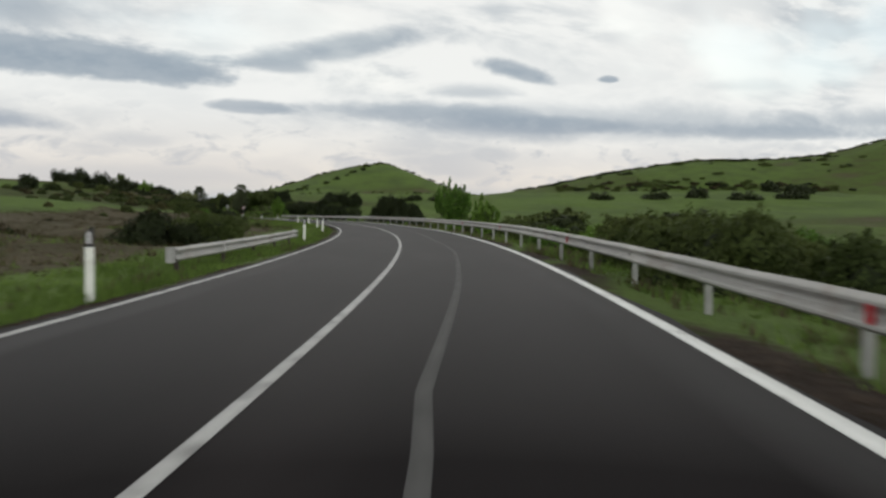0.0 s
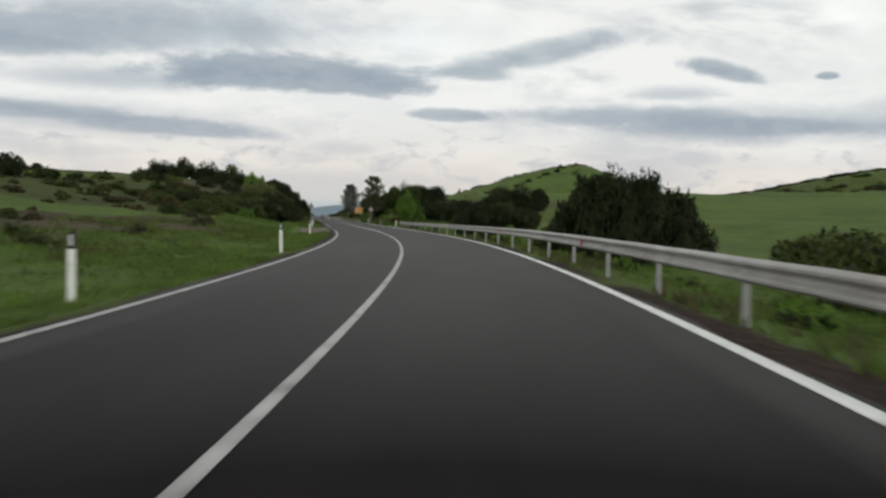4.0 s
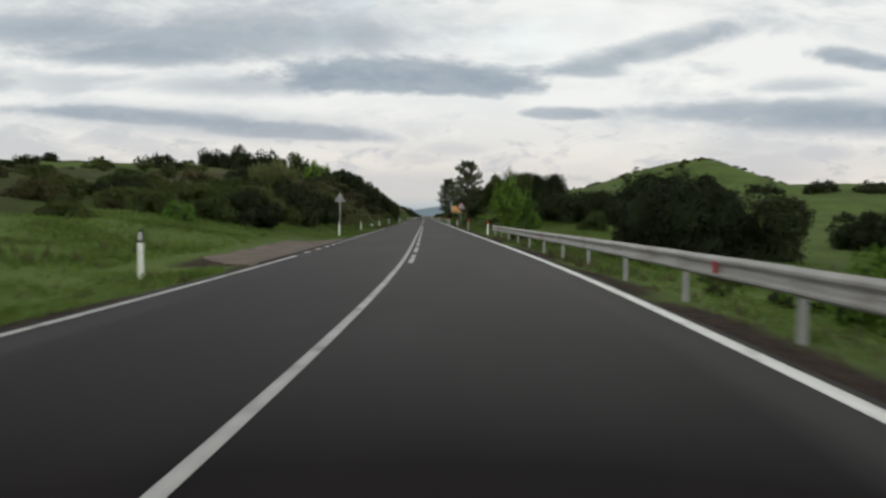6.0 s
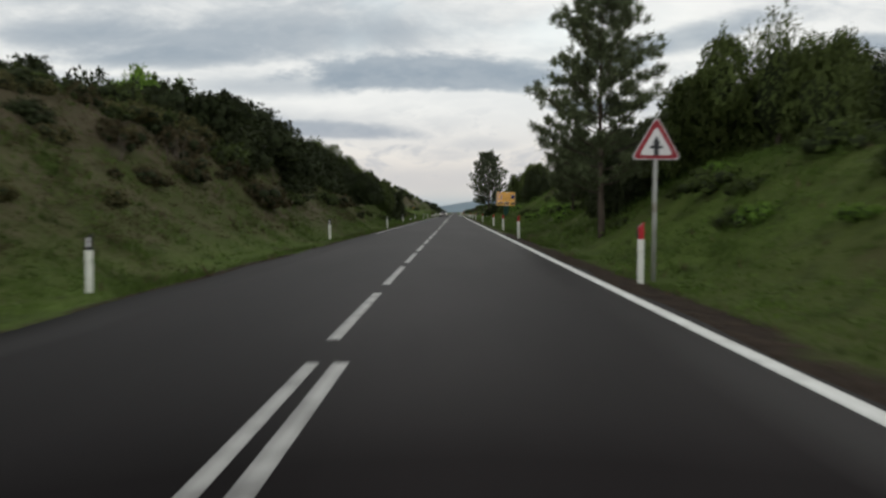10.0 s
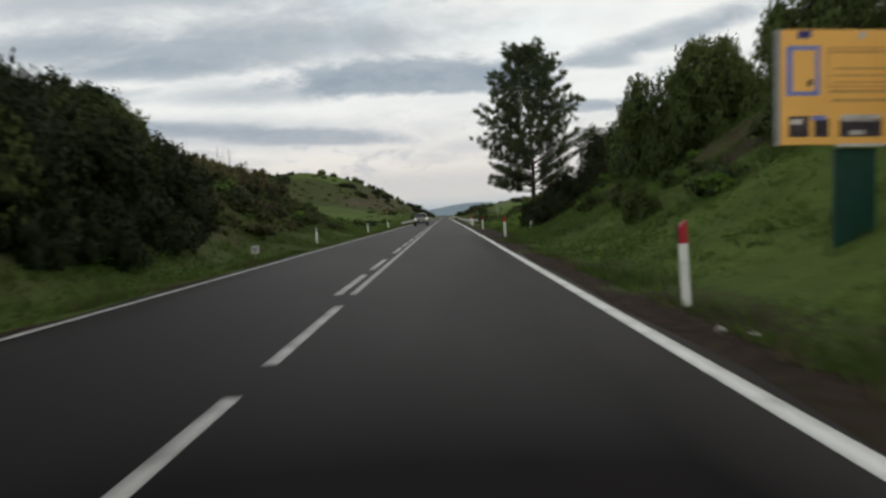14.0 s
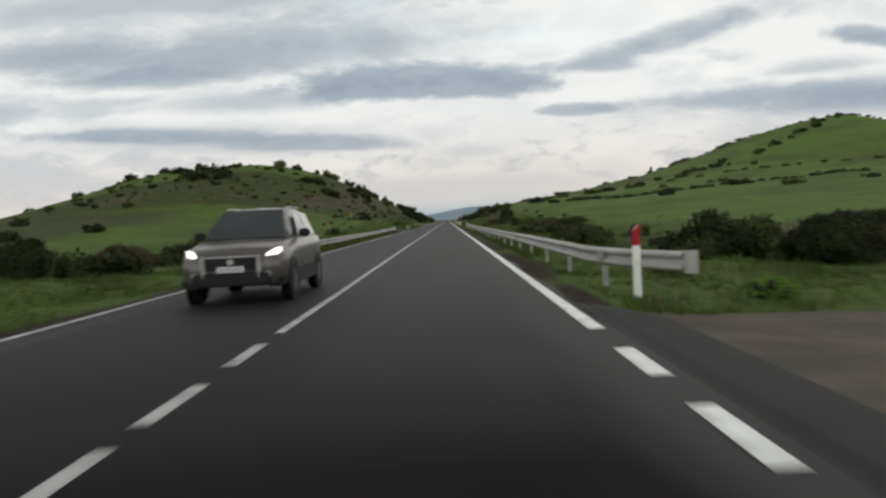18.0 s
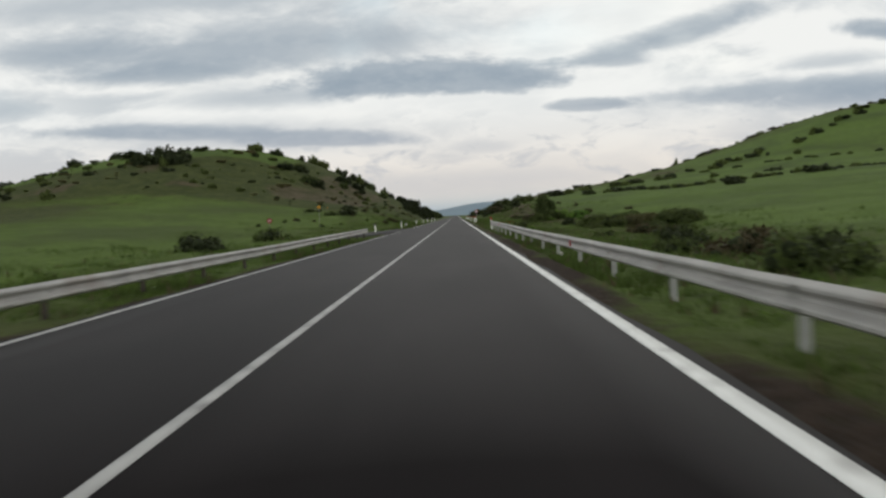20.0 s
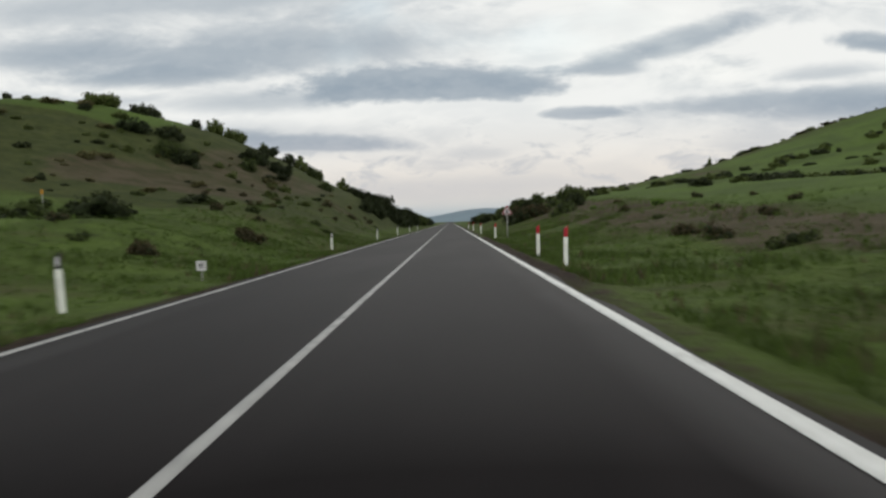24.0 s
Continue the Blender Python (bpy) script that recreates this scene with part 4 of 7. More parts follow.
# ---- the oncoming car, standing in its lane ----
def loft(stations, ring):
    bm = bmesh.new()
    rings = [[bm.verts.new(v) for v in ring(*st)] for st in stations]
    n = len(rings[0])
    for a, b in zip(rings, rings[1:]):
        for k in range(n):
            bm.faces.new((a[k], b[k], b[(k + 1) % n], a[(k + 1) % n]))
    bm.faces.new(rings[0])
    bm.faces.new(rings[-1][::-1])
    bmesh.ops.recalc_face_normals(bm, faces=bm.faces[:])
    return bm


def body_ring(y, ws, wm, zb, zm, zt, wt_):
    half = [(0.0, zb), (ws, zb), (wm, zm - 0.14), (wm, zm), (wm * 0.985, (zm + zt) / 2), (wt_ + 0.05, zt - 0.03), (wt_, zt), (0.0, zt + 0.025)]
    return [(x, y, z) for x, z in half] + [(-x, y, z) for x, z in half[-2:0:-1]]


def cabin_ring(y, wb, wt_, zt):
    half = [(0.0, 1.0), (wb, 1.0), (wb * 0.6 + wt_ * 0.4, 1.0 + (zt - 1.0) * 0.45), (wt_, zt - 0.05), (wt_ - 0.08, zt), (0.0, zt + 0.02)]
    return [(x, y, z) for x, z in half] + [(-x, y, z) for x, z in half[-2:0:-1]]


def sheet(corners, thick):
    """A thin pane from corners given in order."""
    bm = bmesh.new()
    c = [Vector(p) for p in corners]
    nrm = (c[1] - c[0]).cross(c[2] - c[0]).normalized()
    a, b = [bm.verts.new(p) for p in c], [bm.verts.new(p - nrm * thick) for p in c]
    n = len(c)
    bm.faces.new(a)
    bm.faces.new(b[::-1])
    for i in range(n):
        bm.faces.new((a[i], b[i], b[(i + 1) % n], a[(i + 1) % n]))
    return bm


def disc(r, w, x, y, z, hole=0.0, sides=28):
    """A wheel-like ring whose axis lies along x."""
    bm = bmesh.new()
    prof = [(hole, -w / 2), (r * 0.93, -w / 2), (r, -w * 0.33), (r, w * 0.33), (r * 0.93, w / 2), (hole, w / 2)]
    rings = []
    for k in range(sides):
        a = math.tau * k / sides
        rings.append([bm.verts.new((x + o, y + rr * math.cos(a), z + rr * math.sin(a))) for rr, o in prof])
    for k in range(sides):
        a, b = rings[k], rings[(k + 1) % sides]
        for i in range(len(prof) - 1):
            bm.faces.new((a[i], a[i + 1], b[i + 1], b[i]))
        if hole:
            bm.faces.new((a[-1], a[0], b[0], b[-1]))
    bmesh.ops.recalc_face_normals(bm, faces=bm.faces[:])
    return bm


car = tagged(empty("parked_car"), "grey metallic compact off-road car with lit headlamps on the road", "car")
bm = loft([(0.00, 0.62, 0.70, 0.40, 0.62, 0.74, 0.56), (0.07, 0.76, 0.80, 0.32, 0.64, 0.83, 0.66), (0.30, 0.83, 0.865, 0.29, 0.68, 0.93, 0.73), (0.75, 0.85, 0.88, 0.29, 0.70, 1.00, 0.77), (1.20, 0.85, 0.88, 0.29, 0.70, 1.05, 0.80),
           (3.2, 0.85, 0.88, 0.29, 0.72, 1.07, 0.80), (3.8, 0.84, 0.865, 0.31, 0.72, 1.06, 0.78), (4.05, 0.76, 0.79, 0.38, 0.68, 1.0, 0.70), (4.12, 0.68, 0.72, 0.44, 0.66, 0.94, 0.62)], body_ring)
bmesh.ops.bevel(bm, geom=[e for e in bm.edges if len(e.link_faces) == 2 and e.calc_face_angle() > 0.5], offset=0.02, segments=2, affect="EDGES")
for f in bm.faces:
    f.smooth = True
part("body", bm, CAR_PAINT, car)
bm = loft([(0.98, 0.79, 0.75, 1.04), (1.36, 0.80, 0.67, 1.29), (1.82, 0.80, 0.59, 1.55), (2.3, 0.80, 0.575, 1.61), (3.2, 0.79, 0.57, 1.60), (3.62, 0.78, 0.57, 1.52), (3.86, 0.77, 0.62, 1.29), (4.0, 0.76, 0.70, 1.05)], cabin_ring)
bmesh.ops.bevel(bm, geom=[e for e in bm.edges if len(e.link_faces) == 2 and e.calc_face_angle() > 0.6], offset=0.015, segments=2, affect="EDGES")
for f in bm.faces:
    f.smooth = True
part("cabin", bm, CAR_PAINT, car)
part("windscreen", sheet([(-0.70, 0.985, 1.085), (0.70, 0.985, 1.085), (0.66, 1.27, 1.285), (0.535, 1.765, 1.585), (-0.535, 1.765, 1.585), (-0.66, 1.27, 1.285)], 0.03), CAR_GLASS, car, "dark tinted windscreen")
for sx in (-1, 1):
    win = [[(0.822, 1.50, 1.09), (0.822, 2.42, 1.09), (0.652, 2.42, 1.52), (0.660, 1.98, 1.50)], [(0.822, 2.50, 1.09), (0.817, 3.30, 1.09), (0.650, 3.22, 1.51), (0.652, 2.50, 1.52)]]
    for w in win:
        pts = [(sx * (x + 0.022), y, z) for x, y, z in w]
        part("side_window", sheet(pts if sx > 0 else pts[::-1], 0.01), CAR_GLASS, car, "dark tinted side window")
    part("sill_cladding", box(0.05, 2.0, 0.26, sx * 0.875, 2.05, 0.27, 0.015), CAR_DARK, car)
    for y in (0.78, 3.28):
        part("wheel_arch", disc(0.405, 0.06, sx * 0.868, y, 0.34), CAR_DARK, car)
        wheel = part("wheel", disc(0.335, 0.21, sx * 0.80, y, 0.335, 0.20), RUBBER, car, "black tyre")
        part("rim", disc(0.205, 0.16, sx * 0.82, y, 0.335), CAR_RIM, wheel, "dull grey alloy rim")
    lamp = loft([(0.05, 0.54, 0.65, 0.755, 0.815), (0.11, 0.53, 0.74, 0.74, 0.865), (0.28, 0.60, 0.80, 0.78, 0.925)], lambda y, x0, x1, z0, z1: [(sx * x0, y, z0), (sx * (x0 + x1) / 2, y - 0.02, z0 - 0.01), (sx * x1, y, z0 + 0.03), (sx * x1, y, z1), (sx * (x0 + x1) / 2, y - 0.02, z1 - 0.01), (sx * x0, y, z1 - 0.03)])
    part("headlamp", lamp, LAMP, car, "lit clear headlamp")
    part("fog_lamp", disc(0.055, 0.05, 0, 0, 0), CAR_SILVER, car).matrix_basis = Matrix.Translation((sx * 0.60, -0.005, 0.50)) @ pose(0, 0, 0, 0, 0, 90)
    part("grille_pillar", box(0.065, 0.07, 0.40, sx * 0.455, -0.008, 0.43, 0.025), CAR_SILVER, car, "pale grey upright beside the grille")
    part("bumper_corner", box(0.30, 0.34, 0.20, sx * 0.69, 0.22, 0.285, 0.05), CAR_DARK, car, "black plastic bumper corner")
    mirror = part("door_mirror", box(0.20, 0.12, 0.15, sx * 0.95, 1.55, 1.06, 0.03), CAR_DARK, car)
    part("roof_rail", tube([(sx * 0.54, 1.95, 1.59), (sx * 0.54, 2.1, 1.63), (sx * 0.54, 3.2, 1.62), (sx * 0.54, 3.4, 1.57)], [0.013] * 4, 6), CAR_SILVER, car)
grille = part("grille", box(0.84, 0.06, 0.20, 0, -0.005, 0.58, 0.015), CAR_DARK, car, "black grille")
part("grille_bar", box(0.82, 0.06, 0.025, 0, -0.012, 0.785, 0.008), CAR_SILVER, grille, "chrome bar")
part("badge", disc(0.05, 0.02, 0, 0, 0), CAR_SILVER, grille).matrix_basis = Matrix.Translation((0, -0.035, 0.715)) @ pose(0, 0, 0, 0, 0, 90)
part("lower_intake", box(1.30, 0.06, 0.22, 0, -0.004, 0.33, 0.02), CAR_DARK, car, "black lower bumper")
number_board = part("number_board", box(0.44, 0.015, 0.10, 0, -0.045, 0.545, 0.004), SIGN_WHITE, car, "white board with dark bars")
for k in range(5):
    part("bar", box(0.03, 0.006, 0.05, -0.14 + k * 0.07, -0.055, 0.57), SIGN_BACK, number_board)
car.matrix_basis = Matrix.Translation((-1.52, 410.25, 0.0))


# ---- roadside posts, boards and signs ----
def delineator(x, y, top, height=1.05, lean=0.0, mat=None):
    """A flat white marker post; top: 'red', 'black' or 'plain'."""
    label = {"red": "white plastic marker post with a red reflector top", "black": "white plastic marker post with a black band and white reflector", "plain": "weathered grey plastic marker post on the verge"}[top]
    thing = tagged(empty("marker_post"), label, "marker post", group="roadside marker posts")
    low = height * (0.76 if top != "plain" else 1.0)
    section = [(-0.06, -0.035), (0.06, -0.035), (0.045, 0.03), (0.0, 0.05), (-0.045, 0.03)]

    def prism(z0, z1, k, slope=0.0):
        bm = bmesh.new()
        lo_ = [bm.verts.new((px_ * k, py_ * k, z0)) for px_, py_ in section]
        hi_ = [bm.verts.new((px_ * k * 0.97, py_ * k * 0.97, z1 + slope * px_)) for px_, py_ in section]
        for i in range(5):
            bm.faces.new((lo_[i], lo_[(i + 1) % 5], hi_[(i + 1) % 5], hi_[i]))
        bm.faces.new(hi_)
        bm.faces.new(lo_[::-1])
        bmesh.ops.recalc_face_normals(bm, faces=bm.faces[:])
        return bm

    part("shaft", prism(-0.30, low, 1.0, 0.0 if top != "plain" else 0.5), mat or (POST_OLD if top == "plain" else POST_WHITE), thing)
    if top == "red":
        part("reflector_head", prism(low, height, 0.97, 0.9), RED, thing, "red reflector head")
        part("edge_strip", box(0.012, 0.075, height - low, -0.056, 0, low), BLACK_BAND, thing)
    elif top == "black":
        head_ = part("black_band", prism(low, height, 0.97, 0.9), BLACK_BAND, thing, "black band")
        part("reflector", box(0.055, 0.008, 0.17, 0.0, -0.038, low + 0.05), SIGN_WHITE, head_, "white reflector")
    thing.matrix_basis = Matrix.Translation((x, y, ground_at(x, y))) @ pose(0, 0, 0, lean * 0.5, lean, float(np.degrees(np.interp(y, RY, HEAD))))
    return thing


rnd = random.Random(5)
for x, y in ((-29.9, 32.0), (-20.9, 56.9), (-15.4, 74.6), (-11.6, 91.1), (-8.8, 106.0), (-6.3, 122.1), (-5.4, 152.5), (-5.3, 189.8), (-5.2, 206.8), (-5.2, 234.2), (-5.2, 261.0), (-4.5, 287.4), (-5.3, 320.2), (-5.4, 352.0),
             (-5.0, 376.8), (-4.9, 399.5), (-6.0, 518.7), (-5.5, 548.3), (-5.0, 577.3), (-5.0, 604.0), (-5.0, 631.0), (-5.0, 660.0), (-5.0, 690.0)):
    delineator(x, y, "black", rnd.uniform(1.0, 1.08), {399.5: -5.0, 376.8: -4.0, 548.3: -3.5, 518.7: -3.0}.get(y, rnd.uniform(-1.2, 1.2)))
for x, y in ((4.8, 189.8), (4.5, 234.7), (4.3, 259.3), (4.5, 275.0), (4.6, 290.6), (4.7, 319.7), (4.6, 349.8), (4.7, 376.1), (4.7, 400.0), (4.8, 409.1), (4.9, 512.0), (4.6, 555.9), (4.5, 561.8), (4.6, 590.0), (4.6, 616.0), (4.6, 644.0), (4.7, 676.0)):
    delineator(x, y, "red", rnd.uniform(1.05, 1.12), rnd.uniform(-1.5, 1.5))
delineator(4.36, 206.6, "red", 1.04, 0.5, POST_OLD)
delineator(6.65, 356.5, "plain", 0.5, 2.0, POST_WHITE)


def triangle(r, cx=0.0, cz=0.0, corner=0.12):
    pts = []
    for k in range(3):
        a = math.radians(90 + 120 * k)
        vx, vz = cx + r * math.cos(a), cz + r * math.sin(a)
        for t in (-50, -25, 0, 25, 50):
            b = a + math.radians(t * 1.2)
            pts.append((vx - corner * r * math.cos(a) * 1.4 + corner * r * math.cos(b), vz - corner * r * math.sin(a) * 1.4 + corner * r * math.sin(b)))
    return pts


def warning_sign(x, y, pole_h, r, facing_us, label):
    thing = tagged(empty("warning_sign"), label, "road sign")
    py_ = 0.03 if facing_us else -0.058
    part("pole", tube([(0, py_, -0.4), (0, py_, pole_h + r * 1.1)], [0.042, 0.042], 10), ZINC_POST, thing, "grey steel pole")
    c = pole_h + 0.5 * r
    board = part("plate", plate(triangle(r, 0, c), 0.012, -0.02), SIGN_BACK, thing, "grey metal back")
    front = -0.024 if facing_us else -0.010

    def face(name, outline, depth, mat, lab=""):
        bm = plate(outline, 0.002, depth)
        return part(name, bm, mat, board, lab)

    if facing_us:
        face("rim", triangle(r * 0.985, 0, c), -0.024, SIGN_WHITE)
        face("red_border", triangle(r * 0.94, 0, c), -0.027, SIGN_RED, "red border")
        face("white_field", triangle(r * 0.66, 0, c - 0.01), -0.030, SIGN_WHITE, "white field")
        k = r / 0.42
        arrow = [(-0.038, -0.16), (-0.038, -0.05), (-0.10, -0.05), (-0.10, -0.005), (-0.045, -0.005), (-0.05, 0.05), (0, 0.16), (0.05, 0.05), (0.045, -0.005), (0.10, -0.005), (0.10, -0.05), (0.038, -0.05), (0.038, -0.16)]
        face("arrow_symbol", [(ax_ * k, c + az_ * k * 0.95 - 0.01) for ax_, az_ in arrow], -0.033, BLACK_BAND, "black arrow symbol")
    else:
        for dz_ in (-0.14, 0.10):
            part("clamp", box(0.30 if dz_ < 0 else 0.16, 0.04, 0.04, 0, -0.035, c + dz_), ZINC_POST, thing)
    thing.matrix_basis = Matrix.Translation((x, y, ground_at(x, y))) @ pose(0, 0, 0, 0, 0.8 if facing_us else -0.6, 0)
    return thing


warning_sign(4.97, 235.6, 2.33, 0.52, True, "red-bordered triangular crossroads warning sign on a grey pole")
warning_sign(-5.42, 191.6, 2.36, 0.43, False, "grey back of a triangular road sign on a pole")
warning_sign(5.6, 592.0, 1.75, 0.45, True, "small red-bordered triangular warning sign by the verge")


def board_sign(name, label, category, x, y, z, w, h, mat, pole=True, bars=0, turn=0.0):
    thing = tagged(empty(name), label, category)
    g = ground_at(x, y)
    if pole:
        part("pole", tube([(0, 0.03, -0.35), (0, 0.03, z - g + h * 0.4)], [0.018, 0.018], 8), ZINC_POST, thing)
    b = part("plate", box(w, 0.02, h, 0, 0, z - g - h / 2, 0.004), mat, thing)
    for k in range(bars):
        part("bar", box(w * 0.14, 0.006, h * 0.55, (k - (bars - 1) / 2) * w * 0.28, -0.013, z - g - h * 0.27), BLACK_BAND, b)
    thing.matrix_basis = Matrix.Translation((x, y, g)) @ pose(0, 0, 0, 0, 0, turn)
    return thing


for x, y in ((-5.15, 220.1), (-5.3, 337.7), (-5.45, 556.1), (-5.3, 440.0)):
    board_sign("distance_marker", "small square white distance marker on a short stake", "marker", x, y, ground_at(x, y) + 0.42, 0.27, 0.27, SIGN_WHITE, True, 2)
thing = tagged(empty("stop_sign"), "small red stop sign on a pole beyond the field edge", "road sign")
part("pole", tube([(0, 0.03, -0.3), (0, 0.03, 2.0)], [0.025, 0.025], 8), ZINC_POST, thing)
red_plate = part("plate", plate([(0.25 * math.cos(math.tau * (k + 0.5) / 8), 1.86 + 0.25 * math.sin(math.tau * (k + 0.5) / 8)) for k in range(8)], 0.012, -0.01), SIGN_RED, thing)
part("white_bar", box(0.32, 0.006, 0.07, 0, -0.014, 1.825), SIGN_WHITE, red_plate)
thing.matrix_basis = Matrix.Translation((-16.0, 517.8, ground_at(-16.0, 517.8)))
board_sign("amber_sign", "small amber sign plate on a thin stake in the field", "road sign", -15.3, 541.5, 3.1, 0.36, 0.28, YELLOW)
board_sign("field_stake", "thin pale stake with an amber tip in the field", "stake", -19.8, 575.6, 3.6, 0.10, 0.25, YELLOW)

# the orange information board on its green post
panel = tagged(empty("information_board"), "large orange information board with pictures on a dark green post", "sign board")
pw, ph, pz = 2.30, 1.68, 2.02
back = part("board", box(pw, 0.07, ph, 0, 0, pz, 0.008), ORANGE, panel, "orange board")
part("edge_frame", box(0.05, 0.10, ph + 0.02, -pw / 2 - 0.022, 0.0, pz - 0.01, 0.006), SIGN_BACK, panel, "grey steel edge")
part("edge_frame", box(0.05, 0.10, ph + 0.02, pw / 2 + 0.022, 0.0, pz - 0.01, 0.006), SIGN_BACK, panel, "grey steel edge")
part("column", box(0.62, 0.10, pz + 0.35, 0.06, 0.09, -0.4, 0.01), GREEN_POST, panel, "dark green steel post")
part("shelf_strip", box(0.72, 0.03, 0.05, 0.06, -0.05, pz - 0.03), PALE, panel, "pale strip")
for name, x, z, w, h, mat in (("flag_print", -0.78, 1.55, 0.20, 0.11, DARK_BLUE), ("crest_print", 0.10, 1.55, 0.10, 0.10, PALE), ("map_print", -0.80, 0.72, 0.50, 0.72, BLUE), ("map_land", -0.79, 0.78, 0.34, 0.60, ORANGE), ("photo", -0.86, 0.12, 0.30, 0.30, PHOTO),
                              ("photo", -0.52, 0.12, 0.22, 0.26, PHOTO), ("photo_sky", -0.56, 0.36, 0.22, 0.07, BLUE), ("photo", 0.08, 0.12, 0.64, 0.26, PHOTO), ("photo_sky", 0.08, 0.34, 0.60, 0.10, PALE), ("photo", 0.86, 0.85, 0.42, 0.52, DARK_BLUE),
                              ("photo", 0.80, 0.10, 0.24, 0.30, PHOTO), ("photo", 1.02, 0.10, 0.16, 0.28, PHOTO), ("map_mark", -0.70, 0.86, 0.07, 0.09, PHOTO)):
    dep = -0.039 if name != "map_land" and name != "map_mark" else -0.043 - (0.004 if name == "map_mark" else 0)
    part(name, box(w, 0.004, h, x, dep, pz + z), mat, back)
for k, (w, h, z) in enumerate(((1.0, 0.03, 1.34), (0.9, 0.025, 1.10), (0.95, 0.025, 1.00), (0.9, 0.025, 0.90), (1.0, 0.045, 0.76), (0.95, 0.045, 0.63))):
    part("text_bar", box(w, 0.004, h, 0.10 + (0.02 if k % 2 else 0), -0.039, pz + z), ORANGE_DARK, back)
for w, h, x, z in ((1.06, 0.02, 0.11, 1.40), (1.06, 0.02, 0.11, 0.84), (0.02, 0.56, -0.42, 0.84), (0.02, 0.56, 0.64, 0.84)):
    part("text_frame", box(w, 0.004, h, x, -0.039, pz + z), ORANGE_DARK, back)
for x, z, w, h in ((-0.90, 0.30, 0.18, 0.08), (0.02, 0.14, 0.22, 0.07), (0.84, 0.28, 0.14, 0.07), (0.80, 1.22, 0.26, 0.10)):
    part("photo_light", box(w, 0.004, h, x, -0.0435, pz + z), PALE, back)
panel.matrix_basis = Matrix.Translation((7.58, 321.0, 0)) @ pose(0, 0, 0, 0, 1.5, 4)


# thin poles, fence posts, stones
def thin_pole(name, label, x, y, h, r, mat, lean=0.0):
    thing = tagged(empty(name), label, "post")
    part("shaft", tube([(0, 0, -0.3), (0.01, 0, h * 0.5), (0.0, 0, h)], [r, r * 0.95, r * 0.9], 8), mat, thing)
    thing.matrix_basis = Matrix.Translation((x, y, ground_at(x, y))) @ pose(0, 0, 0, 0, lean, 0)
    return thing


thin_pole("snow_pole", "thin grey pole beside the track", 8.1, 407.2, 2.6, 0.025, POST_OLD, -2.5)
for i, (x, y) in enumerate(((9.2, 205.0), (10.4, 209.5), (12.6, 213.5), (10.9, 232.0), (12.0, 236.0), (13.5, 240.0), (15.0, 244.0), (11.6, 217.0))):
    thin_pole("fence_post", "weathered grey fence post in the grass", x, y, 1.05, 0.035, FENCE_WOOD, rnd.uniform(-3, 3))
thin_pole("utility_pole", "distant bare wooden utility pole", -100.0, 560.0, 11.0, 0.16, BARK)
for x, y, s in ((-4.5, 199.9, 0.16), (4.6, 317.1, 0.06), (4.33, 317.3, 0.07), (4.7, 383.0, 0.04), (5.1, 386.0, 0.05), (5.4, 366.5, 0.08), (4.9, 466.0, 0.12), (4.6, 395.4, 0.05), (4.45, 394.1, 0.06), (4.6, 393.6, 0.05), (4.62, 392.8, 0.07), (4.75, 392.1, 0.08), (4.87, 393.3, 0.05), (5.03, 359.6, 0.05), (4.82, 209.6, 0.08)):
    bm = bmesh.new()
    bmesh.ops.create_icosphere(bm, subdivisions=2, radius=s)
    for v in bm.verts:
        v.co *= 0.8 + 0.4 * noise.noise(v.co * 9 + Vector((x, y, 0)))
        v.co.z *= 0.7
    me = bpy.data.meshes.new("stone")
    bm.to_mesh(me)
    bm.free()
    me.materials.append(PALE_STONE)
    ob = tagged(new("stone", me), "pale loose stone on the verge", "stone", group="stones on the verge")
    ob.location = (x, y, ground_at(x, y) + s * 0.25)


# ---- plants ----
NP = np.random.RandomState(11)


def leaf_normals(out_dirs, up=0.35, stray=0.25):
    """Soft shading directions for leaves: outwards from the mass and a little up."""
    n = out_dirs + NP.normal(0, stray, out_dirs.shape)
    n[:, 2] += up
    n /= np.linalg.norm(n, axis=1, keepdims=True) + 1e-9
    return np.repeat(n, 3, 0)


def leaf_quads(centres, out_dirs, size, spread=0.8, ratio=0.5):
    """Rhombic leaves at centres, turned roughly outwards."""
    n = len(centres)
    nrm = out_dirs + NP.normal(0, spread, (n, 3))
    nrm /= np.linalg.norm(nrm, axis=1, keepdims=True) + 1e-9
    t = np.cross(nrm, NP.normal(0, 1, (n, 3)))
    t /= np.linalg.norm(t, axis=1, keepdims=True) + 1e-9
    b = np.cross(nrm, t)
    s = (size * NP.uniform(0.6, 1.4, n))[:, None]
    v = np.stack([centres - t * s * 0.5 - b * s * ratio * 0.5, centres + t * s * 0.65, centres - t * s * 0.4 + b * s * ratio * 0.6], 1).reshape(-1, 3)
    return v, np.arange(n * 3).reshape(n, 3)


def unit(n, up=0.0):
    d = NP.normal(0, 1, (n, 3))
    d[:, 2] += up
    return d / np.linalg.norm(d, axis=1, keepdims=True)


